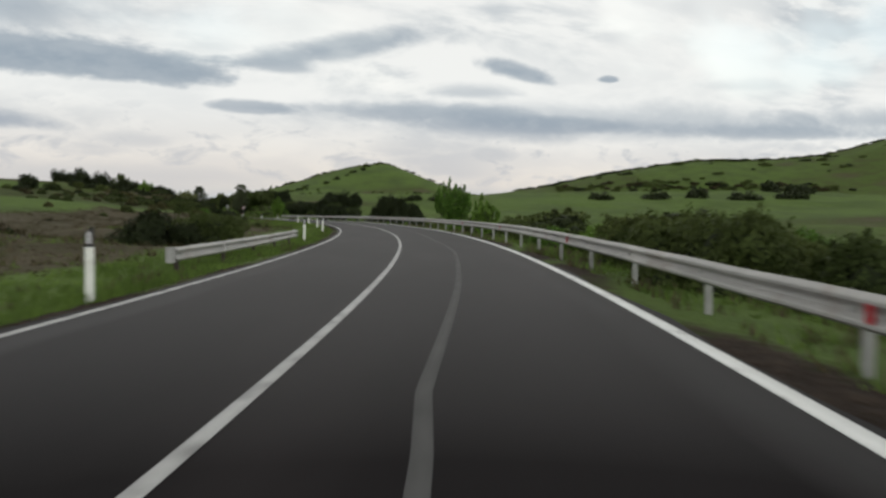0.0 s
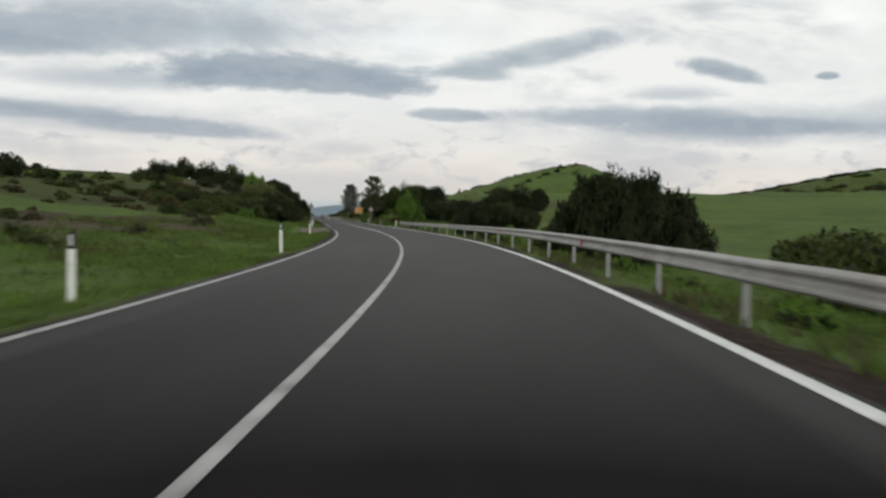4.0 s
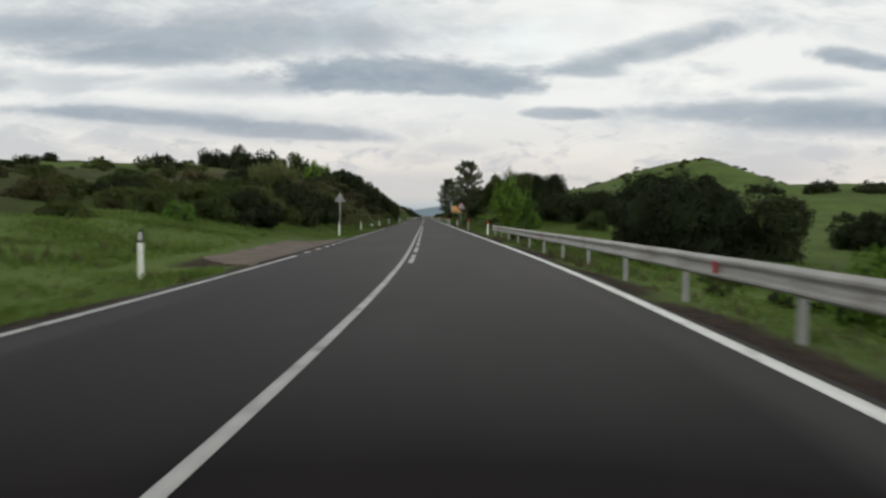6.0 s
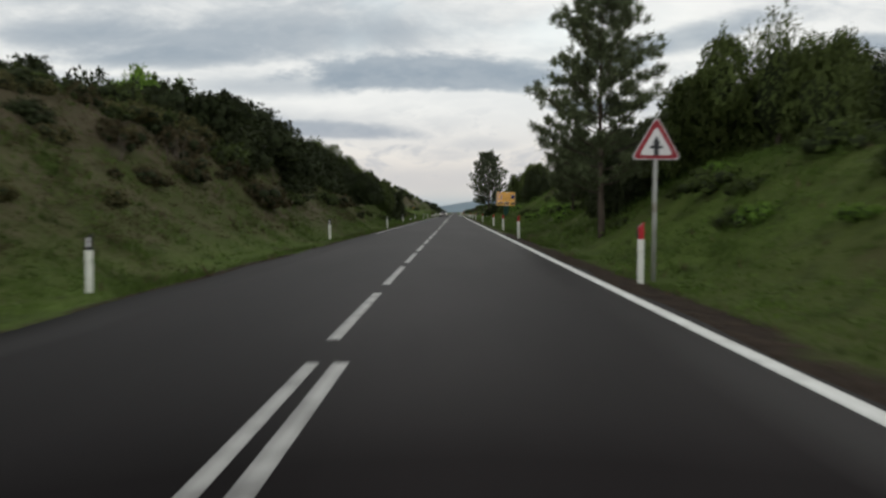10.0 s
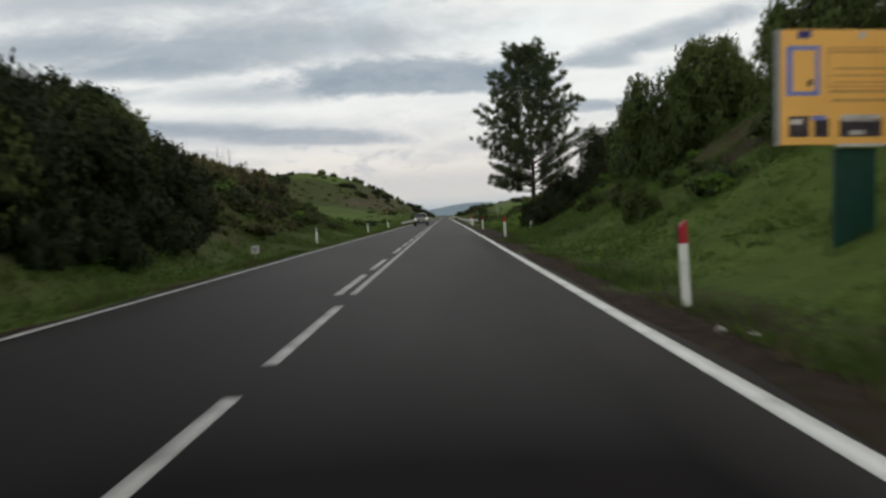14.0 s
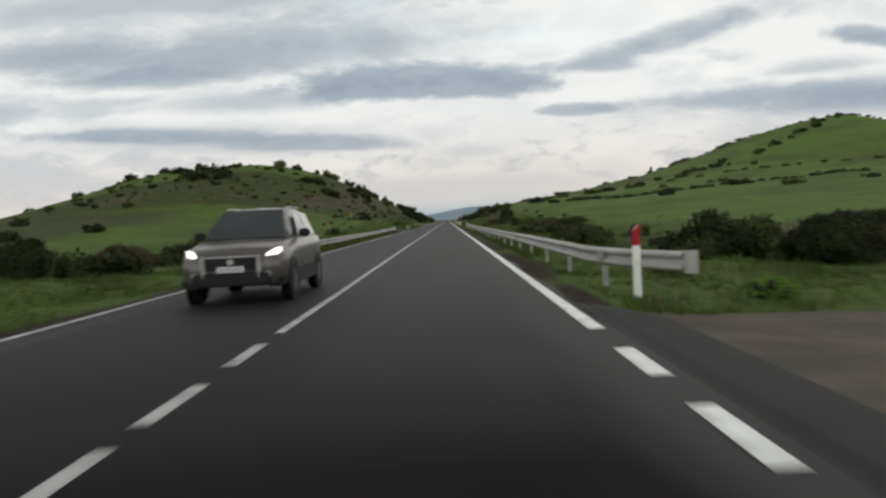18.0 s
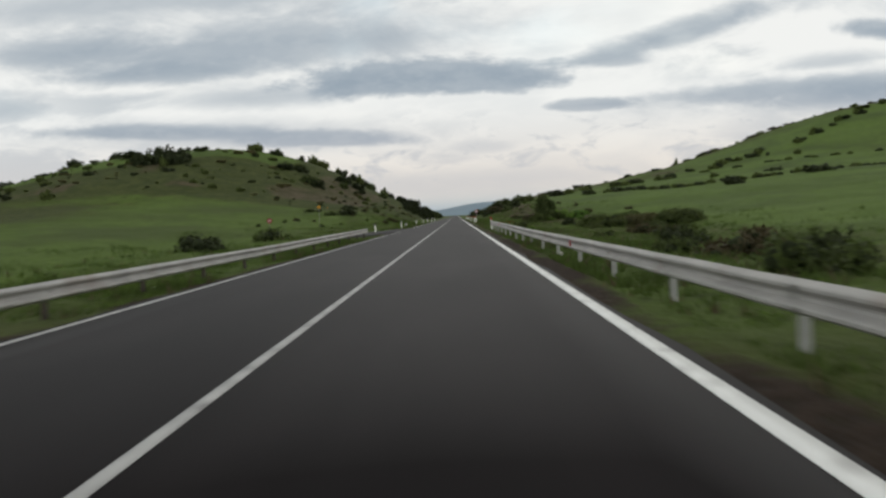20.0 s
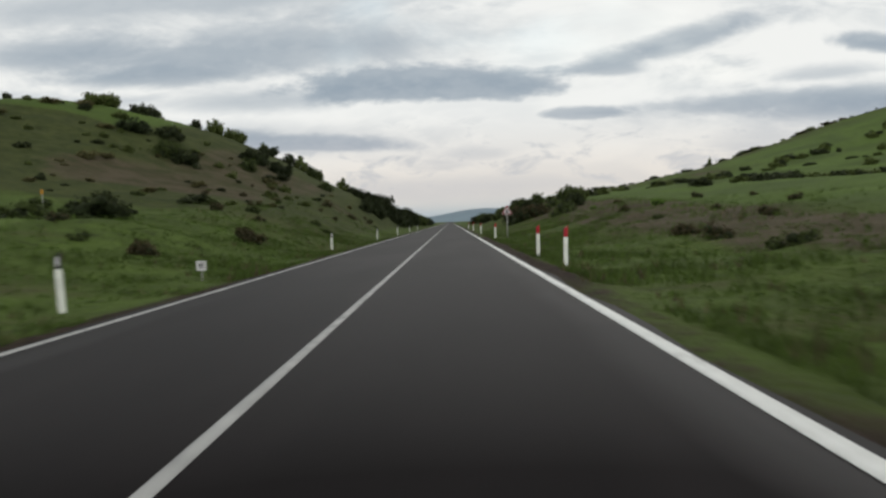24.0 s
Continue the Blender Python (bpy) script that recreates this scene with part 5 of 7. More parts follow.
def bush_shape(leaves, size, seed, core=True):
    """Leaves and inner mass of a dense ragged bush about 1 m in half-width and height, standing on the origin."""
    global NP
    NP = np.random.RandomState(seed)
    k = 13 + seed % 4
    lob = []
    for i in range(k):
        a, r = NP.uniform(0, math.tau), 0.78 * math.sqrt(NP.uniform(0, 1))
        rad = NP.uniform(0.20, 0.40)
        lob.append((r * math.cos(a), r * math.sin(a), NP.uniform(0.02, 0.80) * (1.05 - 0.5 * r), rad))
    lob.append((0.05, 0, 0.45, 0.46))
    lob = np.array(lob)
    pts, dirs = [], []
    per = int(leaves * 1.25 / len(lob))
    for cx, cy, cz, rad in lob:
        d = unit(per, 0.25)
        pts.append(np.array([cx, cy, cz]) + d * rad * NP.uniform(0.70, 1.14, (per, 1)))
        dirs.append(d)
    pts, dirs = np.vstack(pts), np.vstack(dirs)
    deep = np.zeros(len(pts), bool)
    for cx, cy, cz, rad in lob:
        deep |= np.linalg.norm(pts - [cx, cy, cz], axis=1) < rad * 0.64
    keep = ~deep & (pts[:, 2] > -0.03)
    pts, dirs = pts[keep], dirs[keep]
    # leafy sprigs that stand out of the mass and break its outline
    n_s = max(8, leaves // 55)
    pick = NP.randint(0, len(pts), n_s)
    ax_ = dirs[pick] + np.array([0, 0, 0.25]) + NP.normal(0, 0.35, (n_s, 3))
    ax_ /= np.linalg.norm(ax_, axis=1, keepdims=True)
    ln = NP.uniform(0.03, 0.12, (n_s, 1))
    per_s = max(5, int(leaves * 0.35 / n_s))
    t = NP.uniform(0, 1, (n_s, per_s, 1))
    sp = (pts[pick][:, None] + ax_[:, None] * ln[:, None] * t + NP.normal(0, 0.022, (n_s, per_s, 3))).reshape(-1, 3)
    pts = np.vstack([pts[:leaves], sp])
    dirs = np.vstack([dirs[:leaves], np.repeat(ax_, per_s, 0)])
    v, q = leaf_quads(pts, dirs, size, 0.8)
    return v, q, lob, leaf_normals(dirs)


def core_bmesh(lob):
    bm = bmesh.new()
    for cx, cy, cz, rad in lob:
        r = bmesh.ops.create_icosphere(bm, subdivisions=1, radius=rad * 0.66)
        for vv in r["verts"]:
            vv.co = Vector((cx, cy, cz)) + vv.co * NP.uniform(0.6, 1.12)
    for f in bm.faces:
        f.smooth = True
    return bm


def bush_proto(mat, leaves, size, seed, label):
    thing = tagged(empty("bush"), label, "bush", group="roadside bushes")
    v, q, lob, nm = bush_shape(leaves, size, seed)
    crown = new("crown", array_mesh("crown", v, q, mat, normals=nm))
    crown.parent = thing
    part("inner_foliage", core_bmesh(lob), INNER_SHADE, thing, "dark lumps coloured as the bush's shaded inside")
    bm = tube([(0, 0, -0.25), (0.02, 0.01, 0.15), (0.05, -0.03, 0.5)], [0.05, 0.04, 0.02], 6)
    part("stem", bm, BARK, thing)
    return thing


# lighter copy of LEAF_DARK: the paler look of distance put into the colour
LEAF_DARK_PALED = leaf_material("lightened_dark_leaves", (0.050, 0.062, 0.026), thin=0.3)
PROTOS, SCRUB, SHAPES = {}, {}, {}
KINDS = {"dark": (LEAF_DARK, "dense dark evergreen bush"), "mid": (LEAF_MID, "olive-green leafy bush"), "light": (LEAF_LIGHT, "fresh light-green shrub"), "brown": (LEAF_BROWN, "dry brown scrub bush"), "olive": (LEAF_OLIVE, "half-dry olive scrub bush"), "pale": (LEAF_PALE, "pale yellowish-green shrub"), "far": (LEAF_DARK_PALED, "dull dark evergreen bush")}
LOW = 2.3


def bush(kind, x, y, half, height, fine=1, where="on the grassy bank", sink=0.12):
    """fine: 2 for the nearest, 1 for those by the road, 0 for those far off. Low and far ones are gathered into sheets of scrub."""
    # dark bushes far off take the lightened copy
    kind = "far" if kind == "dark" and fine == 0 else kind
    mat, text = KINDS[kind]
    var = int(abs(x * 7.3 + y * 3.1)) % (3 if fine else 2)
    m = Matrix.Translation((x, y, ground_at(x, y) - sink * height)) @ pose(0, 0, 0, 0, 0, (x * 91 + y * 57) % 360) @ Matrix.Diagonal((half, half * (0.85 + 0.3 * ((x * 3 + y) % 1)), height * 1.05, 1))
    if fine == 0 or (fine == 1 and height < LOW):
        SCRUB.setdefault((kind, fine), []).append((var, np.array(m)))
        return None
    if fine == 2 and half > 1.9:
        fine, var = (4, 0) if half > 2.9 else (3, var % 2)
    key = (kind, var, fine, where)
    if key not in PROTOS:
        n, s_ = {4: (30000, 0.033), 3: (17000, 0.046), 2: (8000, 0.064), 1: (2300, 0.10)}[fine]
        PROTOS[key] = bush_proto(mat, n, s_, 17 + 5 * var + 31 * fine + len(PROTOS) % 3, "%s %s" % (text, where))
        PROTOS[key].matrix_basis = m
        return PROTOS[key]
    base = PROTOS[key]
    old = base.matrix_basis.copy()
    base.matrix_basis = Matrix()
    made = copy_thing(base, m)
    base.matrix_basis = old
    return made


def lay_scrub():
    """Joins the low and the far bushes of one kind into one sheet of scrub each."""
    for (kind, fine), spots in SCRUB.items():
        mat, text = KINDS[kind]
        co_, ids, tri_co, tri_ids, nms, n0, c0 = [], [], [], [], [], 0, 0
        for var, m in spots:
            key = (kind, var, fine)
            if key not in SHAPES:
                v, q, lob, nm = bush_shape(*((950, 0.125) if fine else (420, 0.20)), 91 + 7 * var + 3 * len(SHAPES))
                bm_ = core_bmesh(lob)
                bm_.verts.index_update()
                SHAPES[key] = (v, q, np.array([tuple(w.co) for w in bm_.verts]), np.array([[w.index for w in f.verts] for f in bm_.faces]), nm)
                bm_.free()
            v, q, cv, cf, nm = SHAPES[key]
            co_.append(v @ m[:3, :3].T + m[:3, 3])
            ids.append(q + n0)
            nms.append(nm @ np.linalg.inv(m[:3, :3]))
            n0 += len(v)
            tri_co.append(cv @ m[:3, :3].T + m[:3, 3])
            tri_ids.append(cf + c0)
            c0 += len(cv)
        name = "low_scrub" if fine else "far_scrub"
        place = "scattered low over the banks and verges" if fine else "dotted over the distant hills and fields"
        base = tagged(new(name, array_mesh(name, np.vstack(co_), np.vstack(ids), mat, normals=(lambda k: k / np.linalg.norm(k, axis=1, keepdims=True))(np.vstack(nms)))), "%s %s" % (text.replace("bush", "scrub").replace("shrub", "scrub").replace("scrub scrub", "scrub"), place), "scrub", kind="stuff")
        # near lumps carry the painted inner shade, far ones the leaf colour
        inner = new("inner_foliage", array_mesh("inner_foliage", np.vstack(tri_co), np.vstack(tri_ids), INNER_SHADE if fine else mat))
        inner.parent = base


def scatter(kinds, n, y0, y1, d0, d1, h0, h1, fine, where, seed, wide=(0.8, 1.3)):
    """n bushes between two distances along y, and between two offsets from the road's middle."""
    r = random.Random(seed)
    for i in range(n):
        y = y0 + (y1 - y0) * (i + r.uniform(0.1, 0.9)) / n
        d = r.uniform(d0, d1)
        xc, h = float(np.interp(y, RY, RX)), float(np.interp(y, RY, HEAD))
        hh = r.uniform(h0, h1)
        bush(r.choice(kinds), xc + d / math.cos(h), y, hh * r.uniform(*wide), hh, fine, where)


# beside the bend, right
FIELD = "below the crash barrier"
scatter(["mid", "mid", "light"], 16, 29, 40, 6.6, 12.0, 1.6, 2.3, 2, FIELD, 1, (0.8, 1.1))
scatter(["mid", "mid", "light"], 14, 46, 62, 7.5, 12, 0.8, 1.4, 2, FIELD, 51)
scatter(["mid", "light", "mid", "light"], 18, -5, 80, 10, 22, 0.9, 1.7, 2, FIELD, 2)
scatter(["dark", "mid", "mid"], 16, 78, 128, 9.5, 20, 1.4, 2.4, 1, FIELD, 3)
scatter(["mid", "light"], 16, 62, 130, 5.9, 8.5, 0.35, 0.75, 1, FIELD, 4)
scatter(["mid", "light", "dark"], 14, 128, 186, 6.0, 9.5, 0.4, 0.9, 1, FIELD, 5)
for k, x, y, w, h in (("dark", 9.5, 131.2, 2.5, 5.7), ("dark", 10.7, 131.6, 2.2, 5.4), ("dark", 8.3, 131.3, 1.5, 4.7), ("dark", 12.8, 131.6, 1.7, 4.4), ("dark", 6.9, 131.4, 1.1, 2.4), ("dark", 14.2, 132.5, 1.8, 4.0), ("dark", 7.6, 132.2, 1.1, 3.4), ("dark", 11.1, 169.0, 3.5, 4.1), ("dark", 14.4, 170.5, 3.2, 3.5), ("mid", 12.6, 176.5, 1.3, 1.7), ("light", 9.2, 150.5, 1.1, 1.7), ("mid", 13.0, 152, 1.8, 2.0)):
    bush(k, x, y, w, h, 2, FIELD)
for k, x, y, w, h in (("dark", 13.2, 212.0, 2.7, 3.2), ("dark", 17.0, 209.0, 2.8, 3.4), ("mid", 20.5, 206.5, 2.5, 2.8), ("dark", 33, 237, 5.6, 5.4), ("dark", 27, 232, 4.0, 4.2), ("light", 10.6, 216.5, 1.5, 1.9), ("light", 11.9, 217.6, 1.4, 1.8), ("dark", 30.0, 178.0, 4.0, 3.2), ("dark", 26.0, 180.0, 2.6, 2.6), ("light", 10.0, 206.0, 0.9, 1.8), ("mid", 14.2, 200, 1.5, 2.0), ("mid", 24, 215, 3.0, 3.2)):
    bush(k, x, y, w, h, 2, "behind the fence posts")
scatter(["mid", "dark"], 8, 104, 140, 30, 66, 2.0, 3.2, 0, "in the meadow", 6, (1.2, 1.9))
for x, y, w, h in ((64, 262, 3.5, 2.4), (57, 266, 3.2, 2.2), (71, 260, 3.5, 2.2), (177, 258, 5.5, 5.5), (255, 300, 6.5, 6.0), (196, 252, 7, 4.2), (214, 250, 6, 3.6), (232, 262, 6, 4), (275, 296, 7, 4), (290, 320, 5, 5), (160, 262, 6, 3.5), (140, 266, 5, 3.6), (310, 330, 6, 5)):
    bush("dark", x, y, w, h, 0, "out in the green field")
r = random.Random(21)
RIDGE_TOP = np.array([(755, 1444), (801, 1391), (881, 1396), (962, 1398), (1014, 1359), (1079, 1337), (1110, 1278), (1171, 1254), (1267, 1264), (1390, 1263), (1547, 1251)], float)
for i in range(120):
    q = 10 * (i + r.uniform(0, 1)) / 120
    k = r.uniform(3.0, 6.0)
    bush(r.choice(["dark", "dark", "mid"]), float(np.interp(q, range(11), RIDGE_TOP[:, 0])) + r.uniform(-14, 14), float(np.interp(q, range(11), RIDGE_TOP[:, 1])) + r.uniform(-25, 5), k * r.uniform(1.6, 3.0), k * 0.8, 0, "on the far ridge")
for i in range(110):
    t = r.uniform(0, 1)
    k = r.uniform(5.0, 9.0)
    bush(r.choice(["dark", "mid", "mid", "brown"]), 740 + 330 * t + r.uniform(-35, 35), 1270 - 310 * t + r.uniform(-60, 40), k * r.uniform(1.0, 1.7), k * 0.7, 0, "on the far ridge")
for i in range(60):
    k = r.uniform(3, 9)
    bush(r.choice(["dark", "mid", "mid"]), r.uniform(800, 1600), r.uniform(1050, 1330), k * r.uniform(1.0, 2.0), k * 0.7, 0, "on the far ridge")
r = random.Random(22)
# the cutting, right
CUT = "on the bank of the cutting"
for k, x, y, w, h in (("mid", 12.4, 248.0, 3.4, 5.4), ("dark", 15.2, 251.5, 3.4, 5.0), ("dark", 18.4, 251.5, 3.4, 4.6), ("dark", 11.0, 254.0, 2.8, 4.2), ("mid", 10.6, 250.5, 2.2, 3.6), ("dark", 16.8, 246.0, 2.8, 3.2), ("dark", 8.3, 253.0, 1.7, 2.2), ("dark", 9.4, 258, 2.0, 3.0), ("dark", 10.5, 264, 2.4, 3.2), ("dark", 10.2, 271, 2.0, 2.6),
                      ("dark", 11.7, 318.8, 2.5, 4.5), ("mid", 14.2, 345.5, 2.8, 4.8), ("mid", 11.9, 344.8, 2.6, 4.8), ("mid", 13.5, 356.0, 1.3, 2.3), ("mid", 15.4, 356.8, 1.6, 2.9), ("far", 11.9, 362.0, 1.7, 2.3), ("brown", 13.2, 361.0, 1.5, 1.5), ("far", 12.6, 366.0, 1.7, 2.6), ("mid", 19.0, 347.0, 2.6, 2.6), ("dark", 20.5, 343.0, 2.4, 3.2), ("mid", 12.8, 331.5, 2.1, 4.7), ("mid", 8.2, 336.0, 0.8, 1.3), ("dark", 6.9, 357.9, 0.9, 1.7), ("dark", 8.0, 357.6, 1.2, 2.1), ("dark", 7.6, 355.0, 1.2, 1.6), ("dark", 9.4, 360.0, 1.6, 2.0), ("dark", 8.2, 363.0, 1.5, 1.9), ("dark", 10.8, 364.5, 2.0, 2.8), ("dark", 14.2, 367.5, 3.2, 4.6), ("mid", 17.5, 353, 2.2, 2.8)):
    bush(k, x, y, w, h, 2, CUT)
scatter(["dark", "mid", "mid"], 12, 226, 246, 16, 24, 1.6, 2.6, 1, CUT, 7)
scatter(["mid", "light", "dark", "mid"], 16, 280, 350, 16, 25, 1.2, 2.8, 1, CUT, 8)
scatter(["mid", "brown", "light"], 22, 270, 350, 8, 15, 0.35, 0.9, 1, CUT, 9)
scatter(["mid", "light", "mid"], 56, 222, 290, 6.8, 12, 0.3, 0.85, 1, CUT, 10, (0.9, 1.6))
scatter(["mid", "light", "dark", "mid"], 20, 352, 398, 8.0, 15, 0.3, 0.9, 1, CUT, 12)
for k, x, y, w, h in (("mid", 9.6, 376.0, 1.3, 1.3), ("dark", 9.8, 369.5, 1.3, 1.5), ("dark", 10.8, 371.5, 1.3, 1.3), ("brown", 12.4, 385.5, 1.5, 2.0), ("olive", 13.8, 387.0, 1.4, 1.6)):
    bush(k, x, y, w, h, 2, CUT)
for k, x, y, w, h in (("dark", 14.6, 377, 1.5, 1.3), ("brown", 12.2, 389.5, 1.3, 1.5)):
    bush(k, x, y, w, h, 1, CUT)
scatter(["mid", "light", "mid"], 22, 380, 398, 6.4, 9.8, 0.35, 0.8, 1, CUT, 44, (0.9, 1.4))
scatter(["mid", "dark", "mid", "mid"], 40, 330, 376, 8.5, 16, 0.35, 0.95, 1, CUT, 45, (0.8, 1.3))
# the long straight, right
VERGE = "in the meadow beyond the verge"
for k, x, y, w, h in (("dark", 10.8, 424.5, 1.6, 1.5), ("mid", 12.6, 425.5, 1.9, 1.7), ("dark", 14.6, 424.0, 2.0, 1.8), ("dark", 16.8, 426.5, 2.0, 1.6), ("mid", 9.6, 440.0, 1.4, 1.2), ("dark", 12.0, 455.0, 1.9, 1.4)):
    bush(k, x, y, w, h, 2, VERGE)
for i in range(46):
    bush(r.choice(["dark", "mid"]), 36 + 2.4 * i + r.uniform(-2, 2), 640 + 0.6 * i + r.uniform(-3, 3), r.uniform(1.2, 2.6), r.uniform(0.8, 1.6), 0, "along the field edge")
scatter(["mid", "brown", "dark", "mid"], 30, 411, 516, 7.0, 16, 0.5, 1.25, 1, VERGE, 13)
scatter(["light", "mid"], 22, 408, 512, 5.6, 7.2, 0.25, 0.5, 1, VERGE, 14)
for k, x, y, w, h in (("mid", 12.6, 500, 1.7, 1.0), ("olive", 14.4, 502.5, 1.9, 1.1), ("mid", 15.6, 497.5, 1.8, 0.9), ("olive", 17.0, 506, 2.0, 1.2), ("mid", 18.4, 501.5, 1.9, 1.1), ("mid", 16.2, 510, 1.8, 1.1), ("olive", 20.0, 507, 2.0, 1.1), ("mid", 13.2, 507.5, 1.7, 0.9)):
    bush(k, x, y, w, h, 2, VERGE)
bush("mid", 12.5, 538.5, 1.5, 2.5, 2, VERGE, -0.2)
for k, x, y, w, h in (("mid", 11.0, 531.4, 1.1, 1.1), ("mid", 12.6, 532.0, 1.3, 1.3), ("light", 14.1, 533.2, 1.2, 1.2), ("brown", 10.4, 537.0, 1.0, 0.9), ("light", 15.6, 534.5, 1.2, 1.1)):
    bush(k, x, y, w, h, 2, VERGE)
scatter(["mid", "brown", "light"], 24, 520, 610, 8, 26, 0.3, 0.7, 1, VERGE, 15)
scatter(["dark", "mid", "brown"], 30, 612, 770, 8, 18, 1.4, 2.8, 1, VERGE, 16)
bush("mid", 21.6, 659, 1.9, 2.6, 1, VERGE)
for i in range(34):
    t = i / 33
    bush(["dark", "mid"][i % 2], 40 + 255 * t + r.uniform(-7, 7), 800 + 190 * t ** 0.8 + r.uniform(-8, 8), r.uniform(2.2, 5), r.uniform(2, 3.8), 0, "along the hill's hedge line")
CREST = np.array([(45, 1000), (61, 972), (88, 975), (133, 1040), (169, 1058), (195, 1045), (225, 1040), (262, 1018), (301, 1018), (321, 982), (335, 934), (352, 897), (372, 880)], float)
for i in range(110):
    q = r.uniform(0, 12)
    x, y = float(np.interp(q, range(13), CREST[:, 0])), float(np.interp(q, range(13), CREST[:, 1]))
    k = r.choice((0.9, 1.2, 1.6, 2.4))
    bush(r.choice(["dark", "dark", "mid", "brown"]), x + r.uniform(-6, 6), y + r.uniform(-9, 5), k * r.uniform(1.2, 2.4), k * r.uniform(0.7, 1.1), 0, "on the rounded hill")
bush("mid", 172, 1056, 2.2, 5.5, 0, "on the rounded hill")
for i in range(46):
    t = r.uniform(0, 1)
    bush(r.choice(["dark", "mid", "mid"]), 60 + 330 * t, 842 + 25 * math.sin(t * 7) + r.uniform(-5, 5), r.uniform(1.6, 3.4), r.uniform(0.8, 1.7), 0, "on the rounded hill")
for i in range(16):
    a, q = r.uniform(0, math.tau), 60 + 240 * math.sqrt(r.uniform(0, 1))
    bush(r.choice(["dark", "mid"]), 295 + q * math.cos(a), 960 + 0.8 * q * math.sin(a) - 40, r.uniform(1.5, 3.2), r.uniform(1.8, 3.2), 0, "on the rounded hill")
scatter(["dark", "mid"], 12, 560, 700, 40, 150, 1.0, 2.2, 0, "along the field edge", 17, (1.2, 2.2))
# beside the bend, left
WEST = "in the dry field"
for k, s, u, w, h in (("mid", 52.4, -8.6, 2.0, 1.4), ("dark", 49.5, -10.2, 1.8, 1.5), ("mid", 56.5, -9.6, 1.5, 1.1), ("dark", 91, -12.6, 1.8, 1.2), ("mid", 89, -14.5, 1.5, 1.0)):
    p = at(s, u)
    bush(k, p.x, p.y, w, h, 2, WEST)
scatter(["brown", "mid", "brown"], 24, 10, 150, -26, -8.5, 0.35, 0.9, 1, WEST, 18)
scatter(["mid", "olive"], 14, 110, 190, -40, -16, 0.6, 1.1, 2, WEST, 19)
for k, x, y, w, h in (("dark", -9.4, 182, 1.7, 2.1), ("dark", -10.6, 186.5, 2.2, 2.8), ("dark", -8.9, 192.5, 1.9, 3.0), ("mid", -12.4, 190, 2.3, 2.6), ("dark", -9.2, 198.5, 2.1, 2.8), ("dark", -11.4, 202.0, 2.4, 3.0), ("mid", -14.2, 197, 2.6, 3.2), ("dark", -8.6, 205.2, 1.7, 2.5),
                      ("mid", -14, 179, 2.0, 2.2), ("mid", -17.5, 184.5, 2.4, 2.4), ("dark", -20.5, 191, 2.6, 2.5), ("mid", -18.3, 206, 1.8, 2.6), ("light", -12.0, 176, 1.3, 1.4), ("dark", -8.3, 200.5, 1.9, 2.4), ("dark", -8.2, 206.5, 1.7, 2.2), ("mid", -9.6, 209.5, 2.1, 2.8), ("dark", -8.5, 196.0, 1.8, 2.6), ("mid", -9.8, 189.0, 2.0, 2.6), ("mid", -12.5, 194.5, 2.6, 2.7), ("dark", -15.5, 201.5, 2.8, 3.4), ("mid", -16.0, 190.5, 2.6, 2.6), ("mid", -11.5, 180.5, 1.8, 2.0), ("mid", -22.5, 199.0, 2.8, 2.6)):
    bush(k, x, y, w, h * (0.62 if x < -12 else 0.74 if y < 191 else 0.92), 2, "beside the lay-by")
scatter(["mid", "dark", "mid"], 10, 178, 240, -46, -20, 0.7, 1.4, 1, "on the grassy rise", 20)
scatter(["olive", "mid", "olive", "brown"], 90, 160, 226, -44, -12.5, 0.25, 0.75, 1, "on the grassy rise", 65, (1.0, 1.8))
for k, x, y, w, h in (("olive", -19.6, 178.0, 1.6, 1.5), ("mid", -21.5, 184.0, 1.5, 1.4), ("olive", -24.0, 190.0, 1.8, 1.2), ("mid", -26.0, 194.0, 1.8, 1.1), ("mid", -14.4, 169.0, 1.1, 0.8), ("mid", -16.5, 173.5, 1.3, 1.0), ("mid", -30.0, 199.0, 1.8, 1.0), ("mid", -19.5, 193.0, 1.8, 1.5), ("olive", -23.0, 205.0, 1.8, 1.3), ("mid", -26.5, 209.0, 1.8, 1.1), ("mid", -33.0, 190.0, 1.8, 1.0)):
    bush(k, x, y, w, h, 2, "on the grassy rise")
for k, x, y, w, h in (("far", -44, 190, 2.2, 1.2), ("far", -33, 243, 2.6, 1.7), ("far", -36, 246, 2.2, 2.2), ("mid", -30, 240, 2.2, 1.5), ("mid", -41, 238, 2.8, 1.4), ("olive", -27, 232, 2.2, 1.3), ("mid", -47, 200, 2.0, 1.1), ("olive", -24.5, 224, 2.0, 1.3)):
    bush(k, x, y, w, h, 0, "on the grassy rise")
# the cutting, left
scatter(["olive", "brown", "olive", "mid"], 50, 212, 250, -16, -7.8, 0.25, 0.7, 1, CUT, 22, (0.9, 1.5))
scatter(["olive", "far", "brown", "olive"], 28, 220, 264, -15, -8.2, 0.4, 1.1, 1, CUT, 53, (1.0, 1.5))
scatter(["dark", "brown", "dark", "mid"], 56, 250, 290, -16, -7.8, 0.6, 1.4, 1, CUT, 52, (0.9, 1.5))
scatter(["mid", "mid", "dark"], 18, 286, 345, -9.5, -6.4, 0.4, 0.8, 1, CUT, 42)
scatter(["dark"], 20, 260, 302, -16.5, -9.5, 1.9, 2.8, 1, CUT, 23)
scatter(["dark", "mid"], 10, 268, 330, -24, -15, 1.8, 2.8, 1, CUT, 24)
